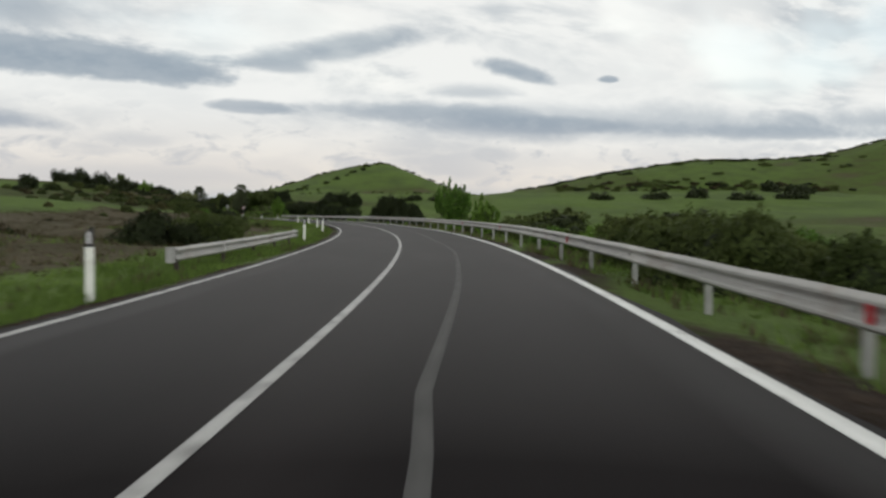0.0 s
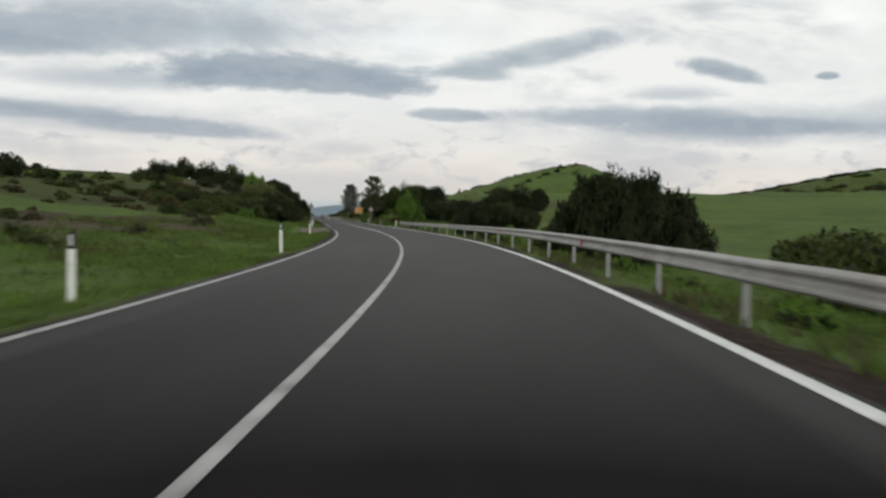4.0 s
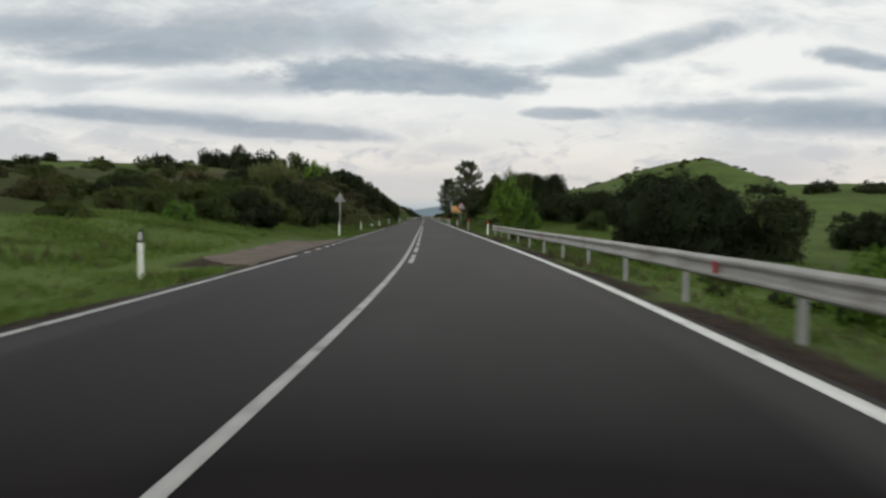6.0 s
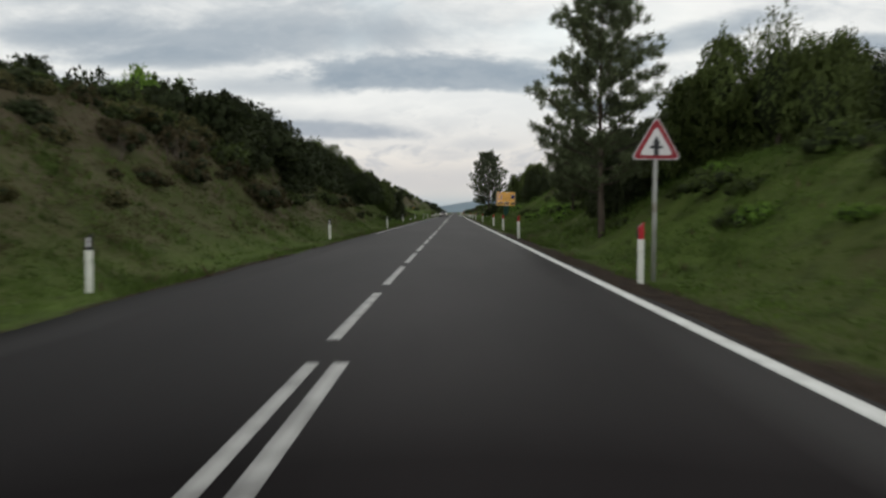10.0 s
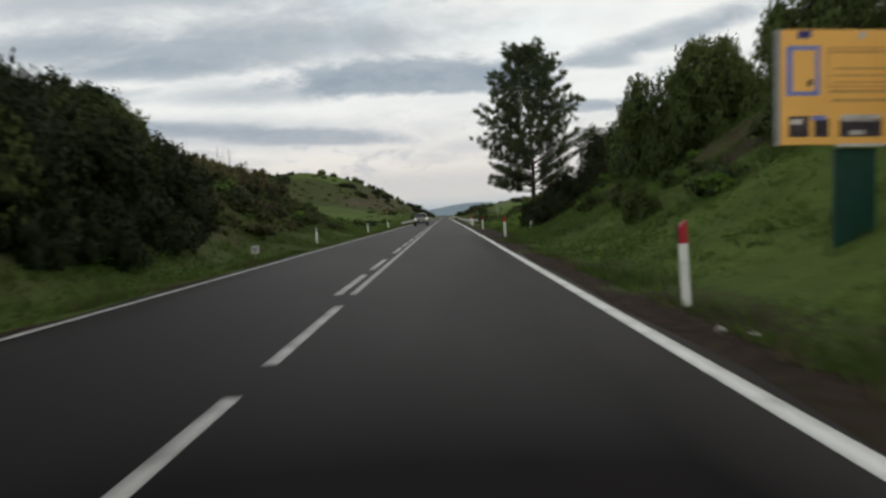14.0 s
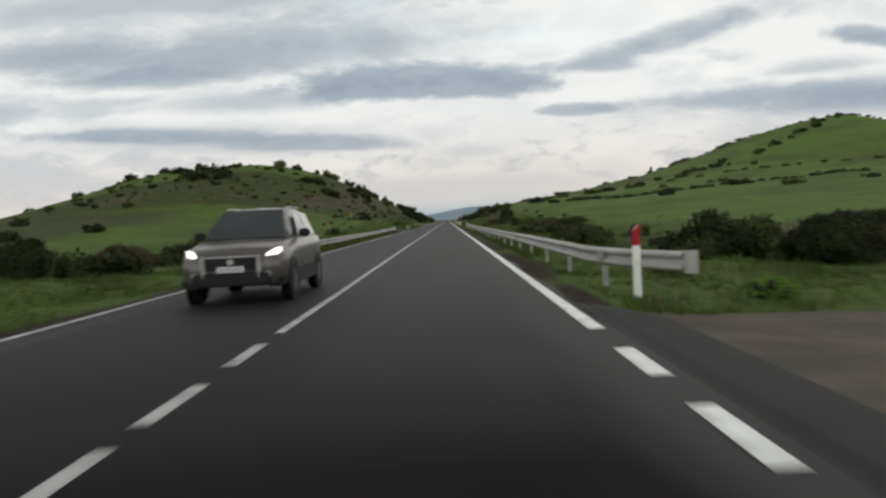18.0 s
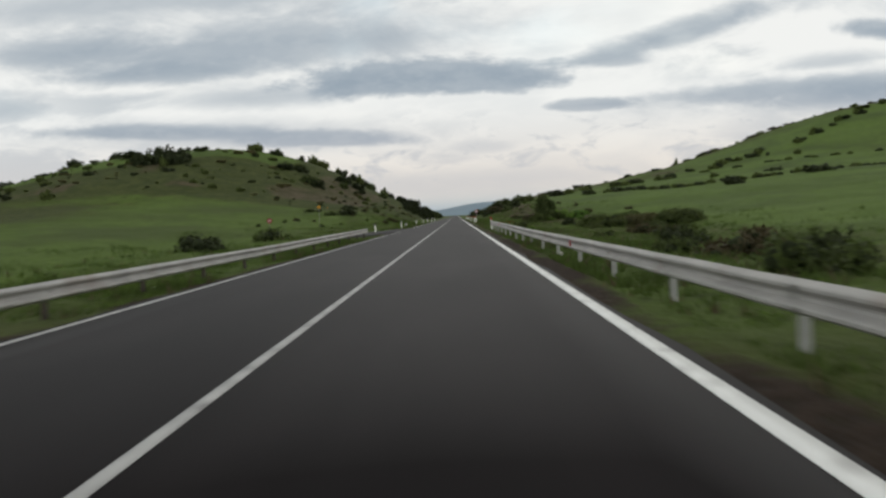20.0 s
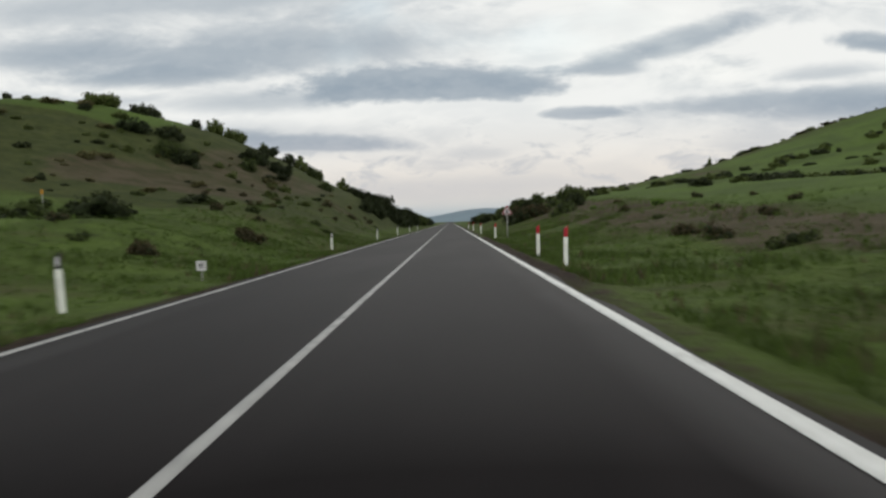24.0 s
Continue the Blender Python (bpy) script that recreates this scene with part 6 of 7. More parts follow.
scatter(["dark", "dark", "mid"], 12, 298, 320, -13.5, -8.8, 2.4, 3.4, 2, CUT, 25, (0.75, 1.0))
scatter(["dark", "dark", "mid"], 11, 317, 331, -11.5, -8.0, 2.7, 3.6, 2, CUT, 26, (0.55, 0.75))
scatter(["dark", "dark", "mid"], 8, 329, 335.8, -11.0, -8.2, 2.4, 3.3, 2, CUT, 36, (0.7, 0.9))
scatter(["dark"], 8, 320, 336, -7.6, -6.6, 1.4, 2.2, 2, CUT, 27, (0.6, 0.8))
scatter(["mid", "dark", "mid"], 14, 346, 384, -17, -12.5, 0.7, 1.3, 1, CUT, 28)
scatter(["olive", "mid", "brown", "olive"], 44, 346, 370, -15, -11, 0.9, 1.75, 1, CUT, 61, (0.8, 1.2))
scatter(["olive", "mid", "olive", "olive"], 120, 340, 378, -12.5, -7.2, 0.25, 0.7, 1, CUT, 62, (0.9, 1.6))
scatter(["far", "dark", "brown"], 9, 344, 362, -10.5, -8.6, 0.7, 1.2, 1, CUT, 63, (0.9, 1.4))
scatter(["mid", "olive", "mid"], 26, 370, 394, -14.5, -10.5, 0.5, 1.0, 1, CUT, 64, (0.9, 1.4))
scatter(["mid", "mid", "dark", "light"], 30, 344, 396, -12.5, -7.2, 0.35, 0.9, 1, CUT, 29)
for k, x, y, w, h in (("dark", -36, 291, 4.2, 6.0), ("dark", -29, 287, 4.0, 6.0), ("mid", -24, 287, 3.6, 5.8), ("dark", -41, 294, 4.0, 4.6), ("dark", -20, 291, 3.0, 4.6), ("dark", -23.5, 267, 2.6, 3.5), ("light", -18.4, 269, 1.7, 3.9), ("light", -16.6, 271, 1.3, 3.0), ("dark", -20.5, 273, 2.4, 3.4), ("dark", -44, 202, 3.0, 3.2), ("mid", -39, 203, 2.2, 2.4), ("dark", -26.5, 262, 2.2, 2.2), ("mid", -21, 250, 2.0, 1.7), ("dark", -24.5, 244, 2.4, 1.8), ("dark", -19.5, 238, 1.8, 1.5), ("mid", -17, 232, 1.6, 1.3)):
    bush(k, x, y, w, h, 1, CUT)
for k, x, y, w, h in (("mid", -13.6, 372, 1.5, 1.3), ("mid", -13.2, 376.5, 1.6, 1.4), ("dark", -14.5, 380, 1.6, 1.4), ("mid", -13.4, 384, 1.4, 1.2), ("dark", -15.5, 388, 1.8, 1.5), ("mid", -12.8, 391, 1.3, 1.0)):
    bush(k, x, y, w, h, 2, CUT)
# the straight, left
for k, x, y, w, h in (("dark", -18.5, 434.5, 2.2, 1.8), ("dark", -20.5, 437.5, 2.4, 2.0), ("brown", -13.2, 434.0, 1.6, 1.2), ("brown", -14.4, 438.5, 1.8, 1.3), ("dark", -12.4, 440.5, 1.3, 1.2), ("brown", -16.4, 441.0, 1.8, 1.2)):
    bush(k, x, y, w, h, 2, "at the field's edge")
for k, x, y, w, h in (("far", -56.5, 529.0, 2.2, 1.6), ("far", -65.0, 518.0, 2.6, 1.8), ("mid", -78.0, 596.0, 2.0, 2.0), ("far", -94.0, 575.0, 2.6, 2.2), ("far", -110.0, 590.0, 2.4, 2.6)):
    bush(k, x, y, w, h, 0, "at the field's edge")
for k, x, y, w, h in (("brown", -16.4, 425.5, 1.8, 1.6), ("dark", -13.4, 430, 1.5, 1.7), ("brown", -14.6, 463, 1.6, 1.3), ("dark", -30, 441, 3.0, 2.3), ("dark", -34, 446, 2.5, 2.0), ("mid", -13.6, 509, 1.9, 1.7), ("dark", -15.4, 495, 2.0, 1.8), ("dark", -15.8, 574, 2.0, 1.6), ("mid", -18.5, 571, 1.6, 1.2)):
    bush(k, x, y, w, h, 1, "at the field's edge")
scatter(["mid", "dark", "mid"], 18, 394, 444, -32, -8, 0.5, 1.3, 1, "at the field's edge", 30)
scatter(["mid", "brown", "mid"], 44, 545, 650, -26, -8.0, 0.3, 0.7, 1, CUT, 31)
KNOLL = "on the flat-topped hill"
for k, x, y, w, h in (("dark", -40, 640, 2.6, 2.3), ("dark", -37, 644, 2.4, 2.0), ("mid", -27, 646, 1.8, 2.0), ("mid", -23.6, 684, 2.0, 2.4), ("dark", -11.6, 658, 1.6, 2.2), ("dark", -10.8, 668, 1.9, 2.6), ("dark", -9.4, 690, 2.0, 2.8), ("dark", -8.8, 706, 2.0, 3.0), ("dark", -78, 658, 2.4, 3.0), ("mid", -52, 661, 1.6, 2.4),
                      ("dark", -71, 641, 2.4, 2.3), ("dark", -79, 642, 3.8, 2.0), ("dark", -63.5, 627, 4.0, 5.0), ("dark", -68.8, 625.5, 3.6, 4.0), ("mid", -65, 624, 1.6, 2.2), ("dark", -28, 655, 3.0, 2.8), ("dark", -24, 655, 2.2, 2.4), ("mid", -33, 633, 2.6, 2.4), ("dark", -31, 632, 2.0, 2.2), ("dark", -98, 650, 3.0, 2.6), ("dark", -110, 640, 2.5, 2.2), ("dark", -128, 645, 3.0, 3.0), ("dark", -88, 655, 3.5, 2.4), ("dark", -14, 676, 1.8, 2.4), ("mid", -18, 660, 1.5, 1.8)):
    bush(k, x, y, w, h, 1 if x > -45 else 0, KNOLL)
for i in range(22):
    t = (i + r.uniform(0, 1)) / 22
    bush(r.choice(["dark", "dark", "mid"]), -53 + 40 * t + r.uniform(-2, 2), 655 + 66 * t + r.uniform(-3, 3), r.uniform(1.2, 2.2), r.uniform(1.4, 3.0), 0, KNOLL)
for i in range(230):
    x, y = r.uniform(-110, -12), r.uniform(598, 652)
    k = r.choice((0.3, 0.4, 0.55, 0.9))
    bush(r.choice(["mid", "mid", "olive", "far"]), x, y, k * r.uniform(0.8, 1.9), k * r.uniform(0.7, 1.3), 0, KNOLL)
scatter(["dark", "dark", "mid"], 34, 670, 900, -13, -7.6, 2.0, 3.6, 1, "lining the far road", 32)
scatter(["dark", "mid"], 16, 240, 330, -150, -60, 1.4, 2.6, 0, "on the grassy rise", 33)


def pine(label, x, y, height, spread, first, limbs, seed, low=(), lift=0.0):
    """An open Mediterranean pine: a straight trunk, rising limbs, tufts of needles."""
    g = np.random.RandomState(seed)
    thing = tagged(empty("pine_tree"), label, "tree", group="pine trees")
    bend = g.uniform(-0.12, 0.12, 2)

    def axis(h):
        return Vector((bend[0] * math.sin(h * 0.5), bend[1] * math.sin(h * 0.4), h))

    hs = np.linspace(-0.4, height * 0.97, 12)
    r0 = 0.013 * height + 0.025
    part("trunk", tube([axis(h) for h in hs], [max(0.02, r0 * (1 - 0.93 * max(h, 0) / height)) for h in hs], 9), BARK, thing)
    limb_bm = bmesh.new()
    tips, dirs = [], []
    for i in range(limbs + len(low)):
        f = (min(i, limbs - 1) + g.uniform(0, 1)) / limbs
        h = first + (height * 0.97 - first) * f
        full = spread * (min(1.0, (f + 0.08) * 4.5)) ** 0.6 * (1 - f) ** 0.50 * g.uniform(0.68, 1.15) + 0.30
        a = i * 2.39996 + g.uniform(-0.5, 0.5)
        rise = 0.15 + lift + 0.9 * f + g.uniform(-0.1, 0.2)
        if i >= limbs:
            h, a, full = low[i - limbs]
            a, f, rise = a - math.radians(seed * 40), 0.1, -0.05
        root = axis(h)
        pts = [root + Vector((math.cos(a) * full * t, math.sin(a) * full * t, full * (rise * t * 0.55 + 0.22 * t * t))) for t in (0, 0.35, 0.7, 1.0)]
        piece = tube(pts, [r0 * 0.28 * (1 - f * 0.7), r0 * 0.2 * (1 - f * 0.7), 0.016, 0.008], 5)
        me = bpy.data.meshes.new("tmp")
        piece.to_mesh(me)
        piece.free()
        limb_bm.from_mesh(me)
        bpy.data.meshes.remove(me)
        for j in range(int(4 + full * 6.0)):
            t = 0.30 + 0.70 * (j + g.uniform(0, 1)) / int(4 + full * 6.0)
            p = root + (pts[3] - root) * t
            side_ = Vector((-math.sin(a), math.cos(a), 0)) * g.normal(0, 0.28 * full ** 0.5) * t + Vector((0, 0, g.normal(0.06, 0.10)))
            tips.append(p + side_)
            dirs.append(Vector((math.cos(a), math.sin(a), 0.9)).normalized())
    part("limb_frame", limb_bm, BARK, thing)
    tips, dirs = np.array(tips), np.array(dirs)
    k = 44
    n = len(tips) * k
    c = np.repeat(tips, k, 0) + g.normal(0, 0.07, (n, 3))
    d = np.repeat(dirs, k, 0) + g.normal(0, 0.75, (n, 3))
    d /= np.linalg.norm(d, axis=1, keepdims=True)
    w = np.cross(d, g.normal(0, 1, (n, 3)))
    w /= np.linalg.norm(w, axis=1, keepdims=True)
    ln = g.uniform(0.12, 0.30, (n, 1))
    v = np.stack([c - w * 0.020, c + w * 0.020, c + d * ln], 1).reshape(-1, 3)
    crown = new("crown", array_mesh("crown", v, np.arange(n * 3).reshape(n, 3), NEEDLES))
    crown.parent = thing
    thing.matrix_basis = Matrix.Translation((x, y, ground_at(x, y) - 0.05)) @ pose(0, 0, 0, 0, 0, seed * 40)
    return thing


g1 = ground_at(6.5, 249.3)
pine("tall open grey-green pine tree at the foot of the bank", 6.5, 249.3, 8.9 - g1, 2.6, 1.6, 62, 3)
g2 = ground_at(7.1, 359.5)
pine("tall dense grey-green pine tree on the verge bank", 7.1, 359.5, 11.4 - g2, 3.4, 2.2, 100, 8, ((2.3, 3.6, 2.9), (2.6, 3.1, 2.7), (2.9, 3.95, 2.8), (2.2, 2.6, 2.3)), 0.25)
pine("small grey-green pine tree beside the straight", 8.2, 268.0, 4.2, 1.5, 0.8, 34, 5)


def upright_tree(label, x, y, height, spread, mat, shoots, leaves, seed, leaf=0.11, name="young_tree"):
    """A tree of many rising shoots, leafy below and ragged at the top."""
    g = np.random.RandomState(seed)
    thing = tagged(empty(name), label, "tree")
    part("trunk", tube([(0, 0, -0.3), (0.03, 0.02, height * 0.2), (0.0, 0.05, height * 0.38)], [0.09, 0.07, 0.05], 8), BARK, thing)
    limb_bm = bmesh.new()
    cs, ds = [], []
    per = leaves // shoots
    for i in range(shoots):
        a = i * 2.39996
        reach = spread * math.sqrt((i + 0.5) / shoots)
        top = height * (1.0 - 0.30 * (reach / spread) ** 2) * g.uniform(0.76, 1.0)
        base = Vector((0, 0, height * g.uniform(0.02, 0.14)))
        pts = [base, base + Vector((math.cos(a) * reach * 0.6, math.sin(a) * reach * 0.6, (top - base.z) * 0.35)), Vector((math.cos(a) * reach * 0.95, math.sin(a) * reach * 0.95, top * 0.75)), Vector((math.cos(a) * reach, math.sin(a) * reach, top))]
        piece = tube(pts, [0.045, 0.032, 0.018, 0.006], 5)
        me = bpy.data.meshes.new("tmp")
        piece.to_mesh(me)
        piece.free()
        limb_bm.from_mesh(me)
        bpy.data.meshes.remove(me)
        P = np.array(pts)
        knots = np.sort(g.uniform(0.2, 2.9, 8))
        t = np.clip(knots[g.randint(0, 8, per)] + g.normal(0, 0.14, per), 0.15, 2.999)
        seg = np.minimum(t.astype(int), 2)
        f = (t - seg)[:, None]
        c = P[seg] * (1 - f) + P[seg + 1] * f
        o = g.normal(0, 1, (per, 3))
        o /= np.linalg.norm(o, axis=1, keepdims=True)
        cs.append(c + o * (g.uniform(0.05, 1.0, (per, 1)) ** 0.6) * (0.37 - 0.095 * t[:, None]) * spread / 1.2)
        ds.append(o)
    part("limb_frame", limb_bm, BARK, thing)
    global NP
    NP = g
    cc, dd = np.vstack(cs), np.vstack(ds)
    v, q = leaf_quads(cc, dd, leaf, 0.9, 0.6)
    out_ = cc * np.array([1, 1, 0.0])
    out_ = out_ / (np.linalg.norm(out_, axis=1, keepdims=True) + 0.2)
    crown = new("crown", array_mesh("crown", v, q, mat, normals=leaf_normals(0.5 * dd + out_, 0.45, 0.3)))
    crown.parent = thing
    thing.matrix_basis = Matrix.Translation((x, y, ground_at(x, y) - 0.05))
    return thing


upright_tree("fresh green young poplar with ragged top by the fence", 7.7, 204.5, 5.15 - ground_at(7.7, 204.5), 1.5, LEAF_LIGHT, 40, 26000, 4, 0.12)
upright_tree("slim fresh green poplar beside a bigger one", 9.6, 208.5, 4.2, 1.0, LEAF_LIGHT, 14, 6000, 6, 0.12)
p = Vector((-1.3, 83.6, 0.0))
upright_tree("fresh green leafy tree behind the crash barrier", p.x, p.y, 4.6 - ground_at(p.x, p.y), 1.65, LEAF_LIGHT, 36, 25000, 9, 0.125)
p = at(77.0, 8.3)
upright_tree("smaller yellow-green tree behind the crash barrier", p.x, p.y, 2.95 - ground_at(p.x, p.y), 1.15, LEAF_LIGHT, 20, 11000, 10, 0.115)
upright_tree("pale yellow-green tree with thin twiggy crown", -12.4, 204.5, 6.5 - ground_at(-12.4, 204.5), 2.3, LEAF_PALE, 44, 20000, 12, 0.11)
upright_tree("small dark crooked tree on the rise", -35, 237, 2.6, 1.4, LEAF_MID, 18, 3500, 14, 0.12)
upright_tree("small dark crooked tree on the rise", -27, 222, 2.2, 1.1, LEAF_MID, 14, 2600, 15, 0.12)
for x, y, h, k in ((15.6, 325.5, 3.6, 31), (17.8, 327.0, 4.2, 32), (19.6, 329.0, 4.4, 33), (22.0, 331.0, 4.6, 34)):
    upright_tree("ragged grey-green young tree on the crest of the cutting", x, y, h, 1.5, LEAF_MID, 22, 7000, k, 0.12)
upright_tree("small olive tree on the crest of the cutting", 25.2, 348, 4.6, 1.9, LEAF_MID, 20, 5000, 16, 0.12)
upright_tree("small olive tree on the crest of the cutting", 20.2, 345, 3.4, 1.5, LEAF_MID, 18, 4200, 18, 0.12)


def bare_shrub(x, y, height, spread, twigs, seed):
    """A leafless bundle of upright twigs."""
    g = random.Random(seed)
    thing = tagged(empty("bare_shrub"), "leafless twiggy grey-brown shrub on the crest", "shrub", group="bare shrubs")
    co_, fc = [], []
    for i in range(twigs):
        a, q = g.uniform(0, math.tau), spread * math.sqrt(g.uniform(0, 1))
        h = height * g.uniform(0.35, 1.0)
        b = Vector((math.cos(a) * q * 0.7, math.sin(a) * q * 0.7, -0.1))
        m_ = b + Vector((math.cos(a) * q * 0.15 + g.uniform(-0.12, 0.12), math.sin(a) * q * 0.15 + g.uniform(-0.12, 0.12), h * 0.55))
        t = Vector((math.cos(a) * q + g.uniform(-0.1, 0.1), math.sin(a) * q + g.uniform(-0.1, 0.1), h))
        n0 = len(co_)
        for p_, rr in ((b, 0.013), (m_, 0.009), (t, 0.004)):
            for k in range(3):
                co_.append((p_.x + rr * math.cos(k * 2.094), p_.y + rr * math.sin(k * 2.094), p_.z))
        for lvl in (0, 3):
            for k in range(3):
                fc.append((n0 + lvl + k, n0 + lvl + (k + 1) % 3, n0 + lvl + 3 + (k + 1) % 3, n0 + lvl + 3 + k))
    mesh_object("crown", co_, fc, TWIG, thing)
    thing.matrix_basis = Matrix.Translation((x, y, ground_at(x, y)))
    return thing


for i in range(22):
    y = 352 + i * 1.9
    bare_shrub(-13.0 - r.uniform(0, 3), y, r.uniform(1.5, 2.7), r.uniform(0.9, 1.7), 22, i)
for i in range(16):
    bare_shrub(12.5 + r.uniform(0, 4.5), 366 + i * 2.0, r.uniform(1.5, 2.7), r.uniform(0.9, 1.6), 22, 40 + i)
for i in range(8):
    bare_shrub(-9 - r.uniform(0, 6), 214 + i * 5.5, r.uniform(0.6, 1.1), r.uniform(0.4, 0.8), 26, 70 + i)


# ---- grass along the verges ----
def grass(name, label, mat, n, y0, y1, reach, h0, h1, seed, mask=None, blades=5, far=0.9):
    g = np.random.RandomState(seed)
    y = g.uniform(y0, y1, n)
    sgn = np.where(g.uniform(0, 1, n) < 0.5, -1, 1)
    e = np.where(sgn > 0, right_edge(y) + 0.2, left_edge(y)) + far
    d = e + reach * g.uniform(0, 1, n) ** 1.6
    h = np.interp(y, RY, HEAD)
    x = np.interp(y, RY, RX) + sgn * d / np.cos(h)
    keep = ~((sgn > 0) & (y > 392) & (y < 407)) & ~((sgn < 0) & (y > 154) & (y < 182) & (d < 7.0)) & ~((sgn > 0) & (y > 351) & (y < 379) & (d < 5.4)) & ~((sgn < 0) & (y > 502) & (y < 538) & (d < 9))
    clump = rough(x, y, 1.3, 21) + rough(x, y, 4.0, 22)
    keep &= clump > g.uniform(-0.75, 0.35, n)
    if mask is not None:
        keep &= mask(x, y, sgn * d, g.uniform(0, 1, n))
    x, y = x[keep], y[keep]
    m = len(x)
    z = land(x, y) - 0.03
    big = np.clip(1.0 + 1.2 * clump[keep], 0.4, 1.9)
    x, y, z, big = [np.repeat(q, blades) for q in (x, y, z, big)]
    k = len(x)
    x, y = x + g.normal(0, 0.07, k), y + g.normal(0, 0.07, k)
    hh = g.uniform(h0, h1, k) * big
    a = g.uniform(-1.2, 1.2, k)
    w = 0.012 + 0.05 * hh
    lean = g.normal(0, 0.35, (k, 2)) * hh[:, None]
    v = np.stack([np.stack([x - w * np.cos(a), y - w * np.sin(a), z], 1), np.stack([x + w * np.cos(a), y + w * np.sin(a), z], 1), np.stack([x + lean[:, 0], y + lean[:, 1], z + hh], 1)], 1).reshape(-1, 3)
    nm = np.stack([lean[:, 0] * 0.5, lean[:, 1] * 0.5 - 0.25, np.ones(k)], 1) + g.normal(0, 0.15, (k, 3))
    nm /= np.linalg.norm(nm, axis=1, keepdims=True)
    ob = new(name, array_mesh(name, v, np.arange(k * 3).reshape(k, 3), mat, normals=np.repeat(nm, 3, 0)))
    return tagged(ob, label, "grass", kind="stuff")


lay_scrub()
grass("meadow_grass", "fresh green meadow grass beside the bend", GRASS_FRESH, 120000, 8, 212, 13.0, 0.05, 0.17, 5, mask=lambda x, y, d, q: ~((d < -6.8) & (y < 98) & (q > 0.18)) & ~((d > 0) & (d < 7.5) & (q > 0.35)), blades=4, far=0.7)
grass("verge_grass", "short green grass along both verges", GRASS_BLADE, 112000, 212, 610, 8.0, 0.05, 0.15, 1, blades=4, far=0.7)
grass("bank_grass", "longer green grass on the banks and meadow edges", GRASS_BLADE, 36000, 212, 600, 22.0, 0.08, 0.24, 2, far=2.6)
grass("tall_weeds", "tall fresh weeds on the verge before the track", GRASS_BLADE, 14000, 346, 399, 6.0, 0.10, 0.24, 6, mask=lambda x, y, d, q: (d > 5.3) & (q < 0.8), blades=5, far=1.5)
grass("dry_grass", "dry yellowish grass stalks among the green", DRY_BLADE, 34000, 14, 600, 14.0, 0.08, 0.26, 3, mask=lambda x, y, d, q: (q < 0.2) | ((d > 0) & (d < 7) & (y < 190)) | ((d < -8.5) & (((y > 210) & (y < 290)) | ((y > 16) & (y < 165)))), far=0.6)


def herbs(name, label, mat, n, y0, y1, d0, d1, h0, h1, seed, leaves=30, leaf=0.042, mask=None):
    """Low broad-leaved growth: clumps of small leaves over a stretch of bank; d0 and d1 are offsets from the road's middle."""
    g = np.random.RandomState(seed)
    y, d = g.uniform(y0, y1, n), g.uniform(d0, d1, n)
    x = np.interp(y, RY, RX) + d / np.cos(np.interp(y, RY, HEAD))
    clump = rough(x, y, 2.6, 61) + 0.8 * rough(x, y, 7.0, 62)
    keep = (clump > g.uniform(-0.55, 0.45, n)) & ~((d > 0) & (y > 393) & (y < 408)) & ~((d < 0) & (y > 153) & (y < 183) & (d > -7.2)) & ~((d < 0) & (y > 503) & (y < 520) & (d > -10))
    if mask is not None:
        keep &= mask(x, y, d)
    x, y = x[keep], y[keep]
    size = g.uniform(h0, h1, len(x)) * np.clip(1.0 + 0.9 * clump[keep], 0.5, 1.7)
    z = land(x, y)
    m = len(x) * leaves
    o = g.normal(0, 1, (m, 3))
    o[:, 2] = abs(o[:, 2]) + 0.15
    o /= np.linalg.norm(o, axis=1, keepdims=True)
    big = np.repeat(size, leaves)
    c = np.repeat(np.stack([x, y, z - 0.02], 1), leaves, 0) + o * (big * g.uniform(0.45, 1.0, m))[:, None] * np.array([1.25, 1.25, 1.0])
    t = np.cross(o, g.normal(0, 1, (m, 3)))
    t /= np.linalg.norm(t, axis=1, keepdims=True) + 1e-9
    b = np.cross(o, t) + 0.5 * o
    w = (leaf * (0.6 + big) * g.uniform(0.7, 1.4, m))[:, None]
    v = np.stack([c - t * w * 0.45, c + t * w * 0.45, c + b * w * 1.2], 1).reshape(-1, 3)
    nm = o * 0.8 + np.array([0, 0, 0.5]) + g.normal(0, 0.2, (m, 3))
    nm /= np.linalg.norm(nm, axis=1, keepdims=True)
    return tagged(new(name, array_mesh(name, v, np.arange(m * 3).reshape(m, 3), mat, normals=np.repeat(nm, 3, 0))), label, "wild plants", kind="stuff")


herbs("verge_herbs", "low fresh green weeds on the verges of the bend", GRASS_FRESH, 6000, 10, 212, 5.2, 12, 0.10, 0.26, 71)
herbs("verge_herbs", "low fresh green weeds on the verges of the bend", GRASS_FRESH, 7000, 90, 212, -14, -4.6, 0.10, 0.28, 72)
herbs("dry_weeds", "dry brown weeds over the fallow field", LEAF_BROWN, 6000, 14, 150, -30, -6.5, 0.12, 0.34, 73)
herbs("dry_weeds", "tangled dry brown weeds on the cut bank", LEAF_BROWN, 8000, 206, 292, -17, -6.6, 0.15, 0.45, 74)
herbs("bank_herbs", "leafy green weeds on the bank of the cutting", HERB, 7000, 206, 300, -15, -5.0, 0.10, 0.30, 75)
herbs("bank_herbs", "leafy green weeds on the bank of the cutting", HERB, 10000, 300, 400, -14, -4.9, 0.12, 0.36, 76)
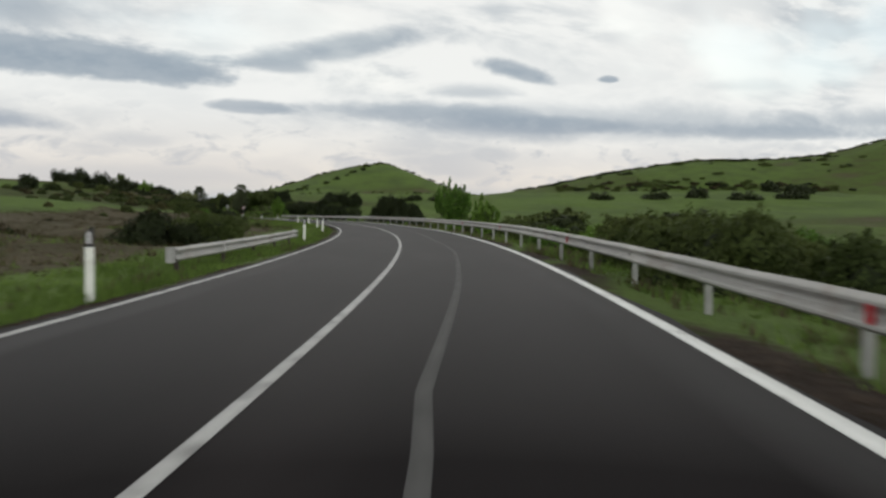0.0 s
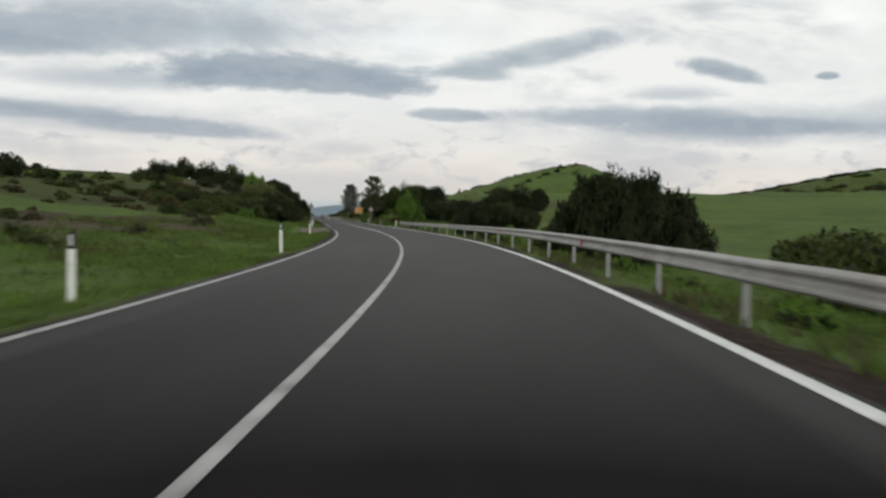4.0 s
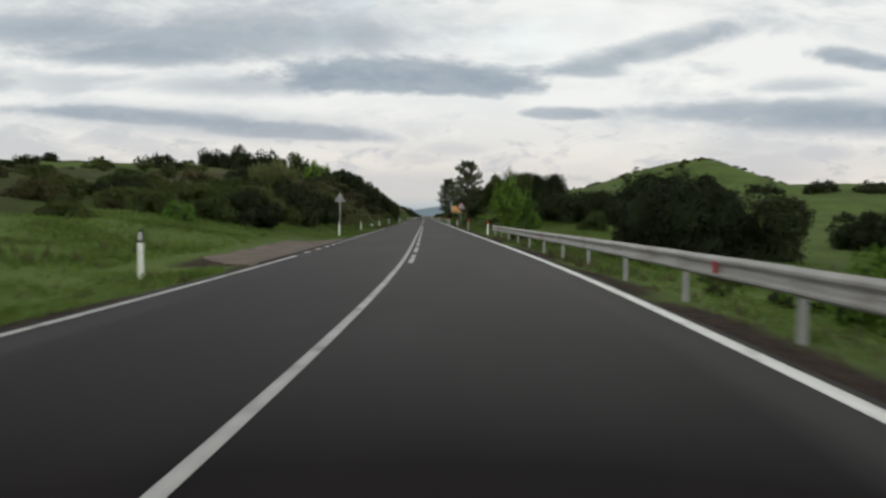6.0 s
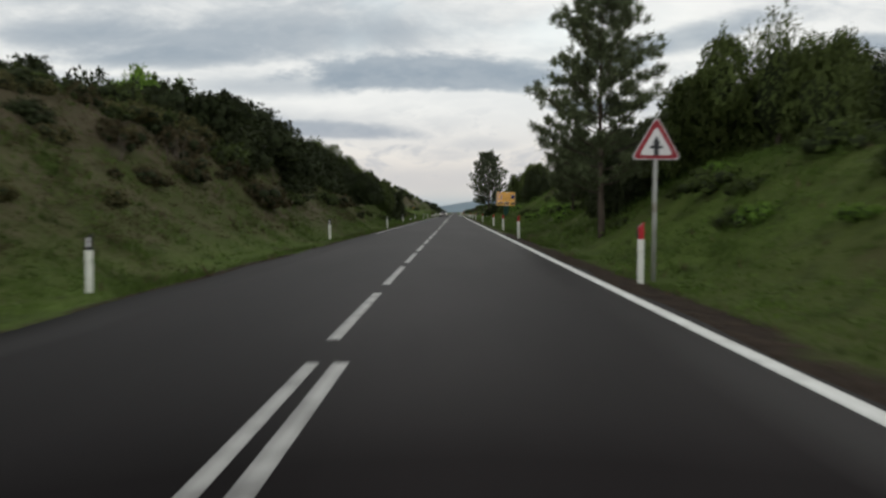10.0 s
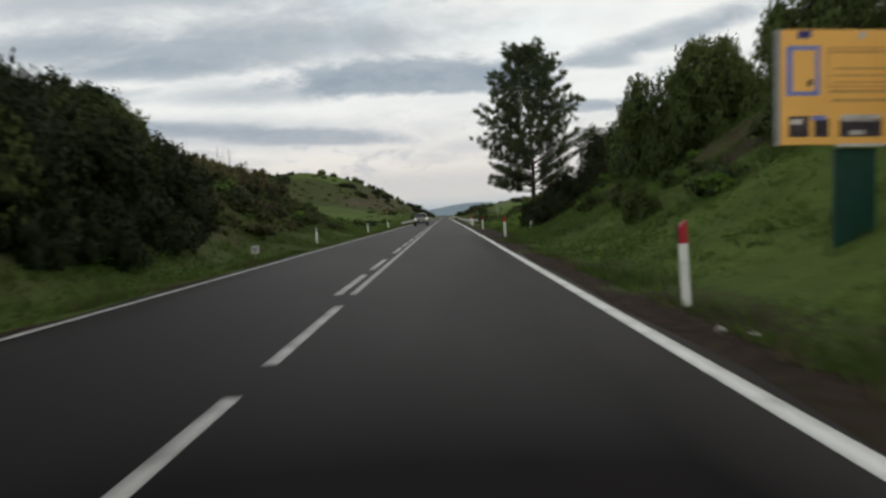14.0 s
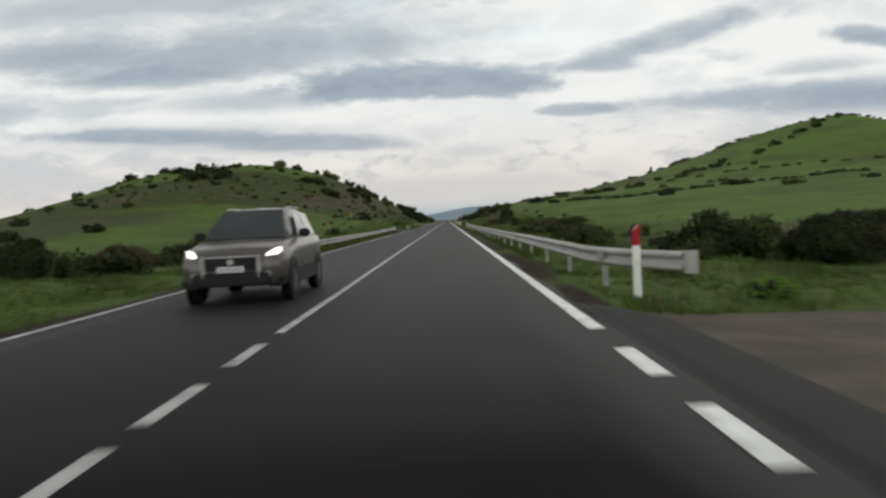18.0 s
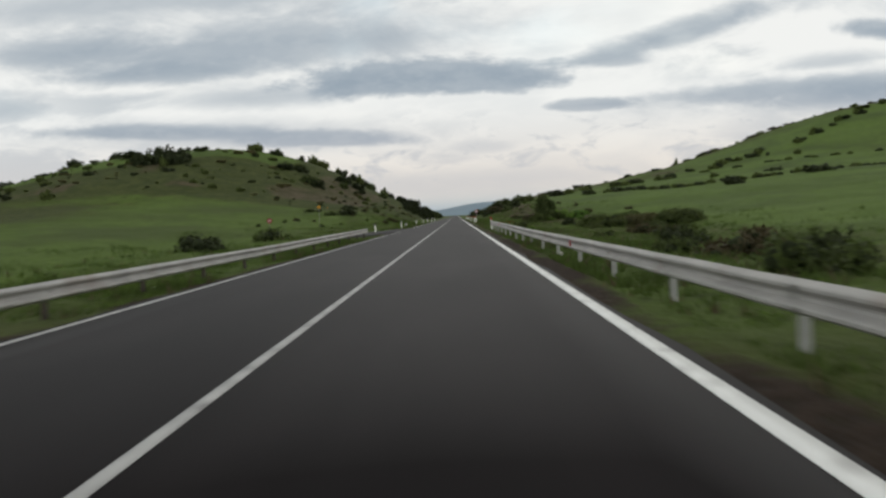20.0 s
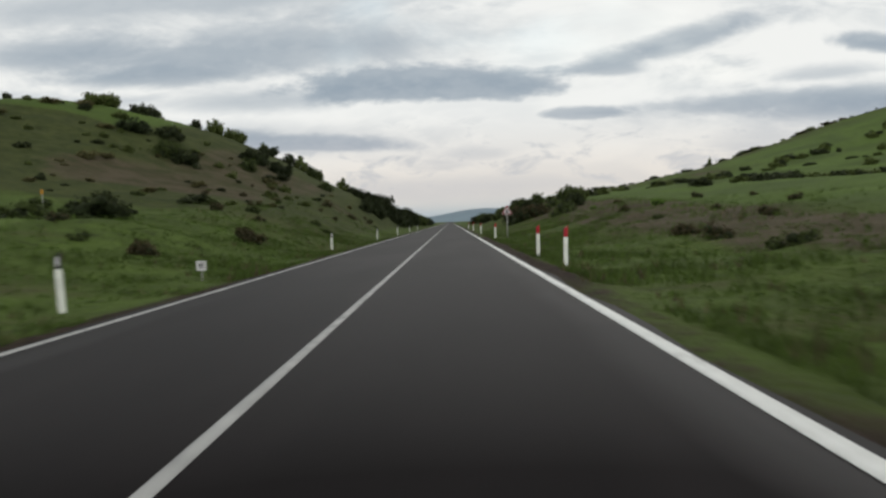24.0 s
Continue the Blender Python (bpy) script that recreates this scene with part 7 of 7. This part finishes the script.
herbs("bank_herbs", "leafy green weeds on the bank of the cutting", HERB, 14000, 206, 352, 5.0, 17, 0.12, 0.36, 77)
herbs("bank_herbs", "leafy green weeds on the bank before the track", GRASS_FRESH, 7000, 352, 398, 5.6, 16, 0.14, 0.42, 78)
herbs("meadow_herbs", "low mixed weeds in the meadow beyond the verge", HERB, 9000, 400, 640, 5.0, 20, 0.08, 0.28, 79)
herbs("meadow_herbs", "low mixed weeds along the field's edge", HERB, 8000, 396, 640, -16, -4.9, 0.08, 0.28, 80)

r = random.Random(77)
for i in range(16):
    x, y = 5.4 + r.uniform(0, 2.2), 518 + r.uniform(0, 9)
    thing = tagged(empty("poppy"), "red wild poppy in the verge grass", "flower", group="wild poppies")
    h = r.uniform(0.28, 0.45)
    part("stalk", tube([(0, 0, -0.05), (0.02, 0.01, h)], [0.006, 0.004], 4), GRASS_BLADE, thing)
    bm = bmesh.new()
    mid_v = bm.verts.new((0.02, 0.01, h))
    rim_v = [bm.verts.new((0.02 + 0.06 * math.cos(k * math.tau / 8), 0.01 + 0.06 * math.sin(k * math.tau / 8), h + 0.035 + (0.012 if k % 2 else 0))) for k in range(8)]
    for k in range(8):
        bm.faces.new((mid_v, rim_v[k], rim_v[(k + 1) % 8]))
    part("flower_head", bm, FLOWER, thing, "red petals")
    thing.matrix_basis = Matrix.Translation((x, y, ground_at(x, y)))


# a pale flowering weed on the verge
def umbel(x, y, seed):
    g = random.Random(seed)
    thing = tagged(empty("flowering_weed"), "leafy green weed with small pale yellowish-green flower heads", "wild plant", group="flowering weeds")
    for k in range(g.randint(4, 6)):
        a, q, h = g.uniform(0, math.tau), g.uniform(0.08, 0.28), g.uniform(0.25, 0.55)
        tip = (math.cos(a) * q, math.sin(a) * q, h)
        stalk = part("stalk", tube([(0, 0, -0.05), (tip[0] * 0.4, tip[1] * 0.4, h * 0.6), tip], [0.008, 0.006, 0.004], 4), GRASS_FRESH, thing)
        bm = bmesh.new()
        for j in range(9):
            b, rr = g.uniform(0, math.tau), 0.06 * math.sqrt(g.uniform(0, 1))
            made = bmesh.ops.create_icosphere(bm, subdivisions=1, radius=0.014)
            for v in made["verts"]:
                v.co += Vector((tip[0] + rr * math.cos(b), tip[1] + rr * math.sin(b), h + 0.01))
        part("flower_head", bm, FLOWER_WHITE, stalk, "pale yellowish-green flower head")
    thing.matrix_basis = Matrix.Translation((x, y, ground_at(x, y)))
    return thing


FLOWER_WHITE = leaf_material("pale_petals", (0.26, 0.33, 0.12), island=0.15)
for i, (x, y) in enumerate(((4.55, 298.0), (4.75, 298.7), (4.95, 299.4), (5.3, 300.2), (5.6, 298.9), (5.6, 302.0), (6.2, 301.0), (5.3, 459.0), (5.6, 460.5), (5.2, 463.0), (7.5, 553.0), (8.2, 554.5), (7.9, 556.0))):
    umbel(x, y, i)
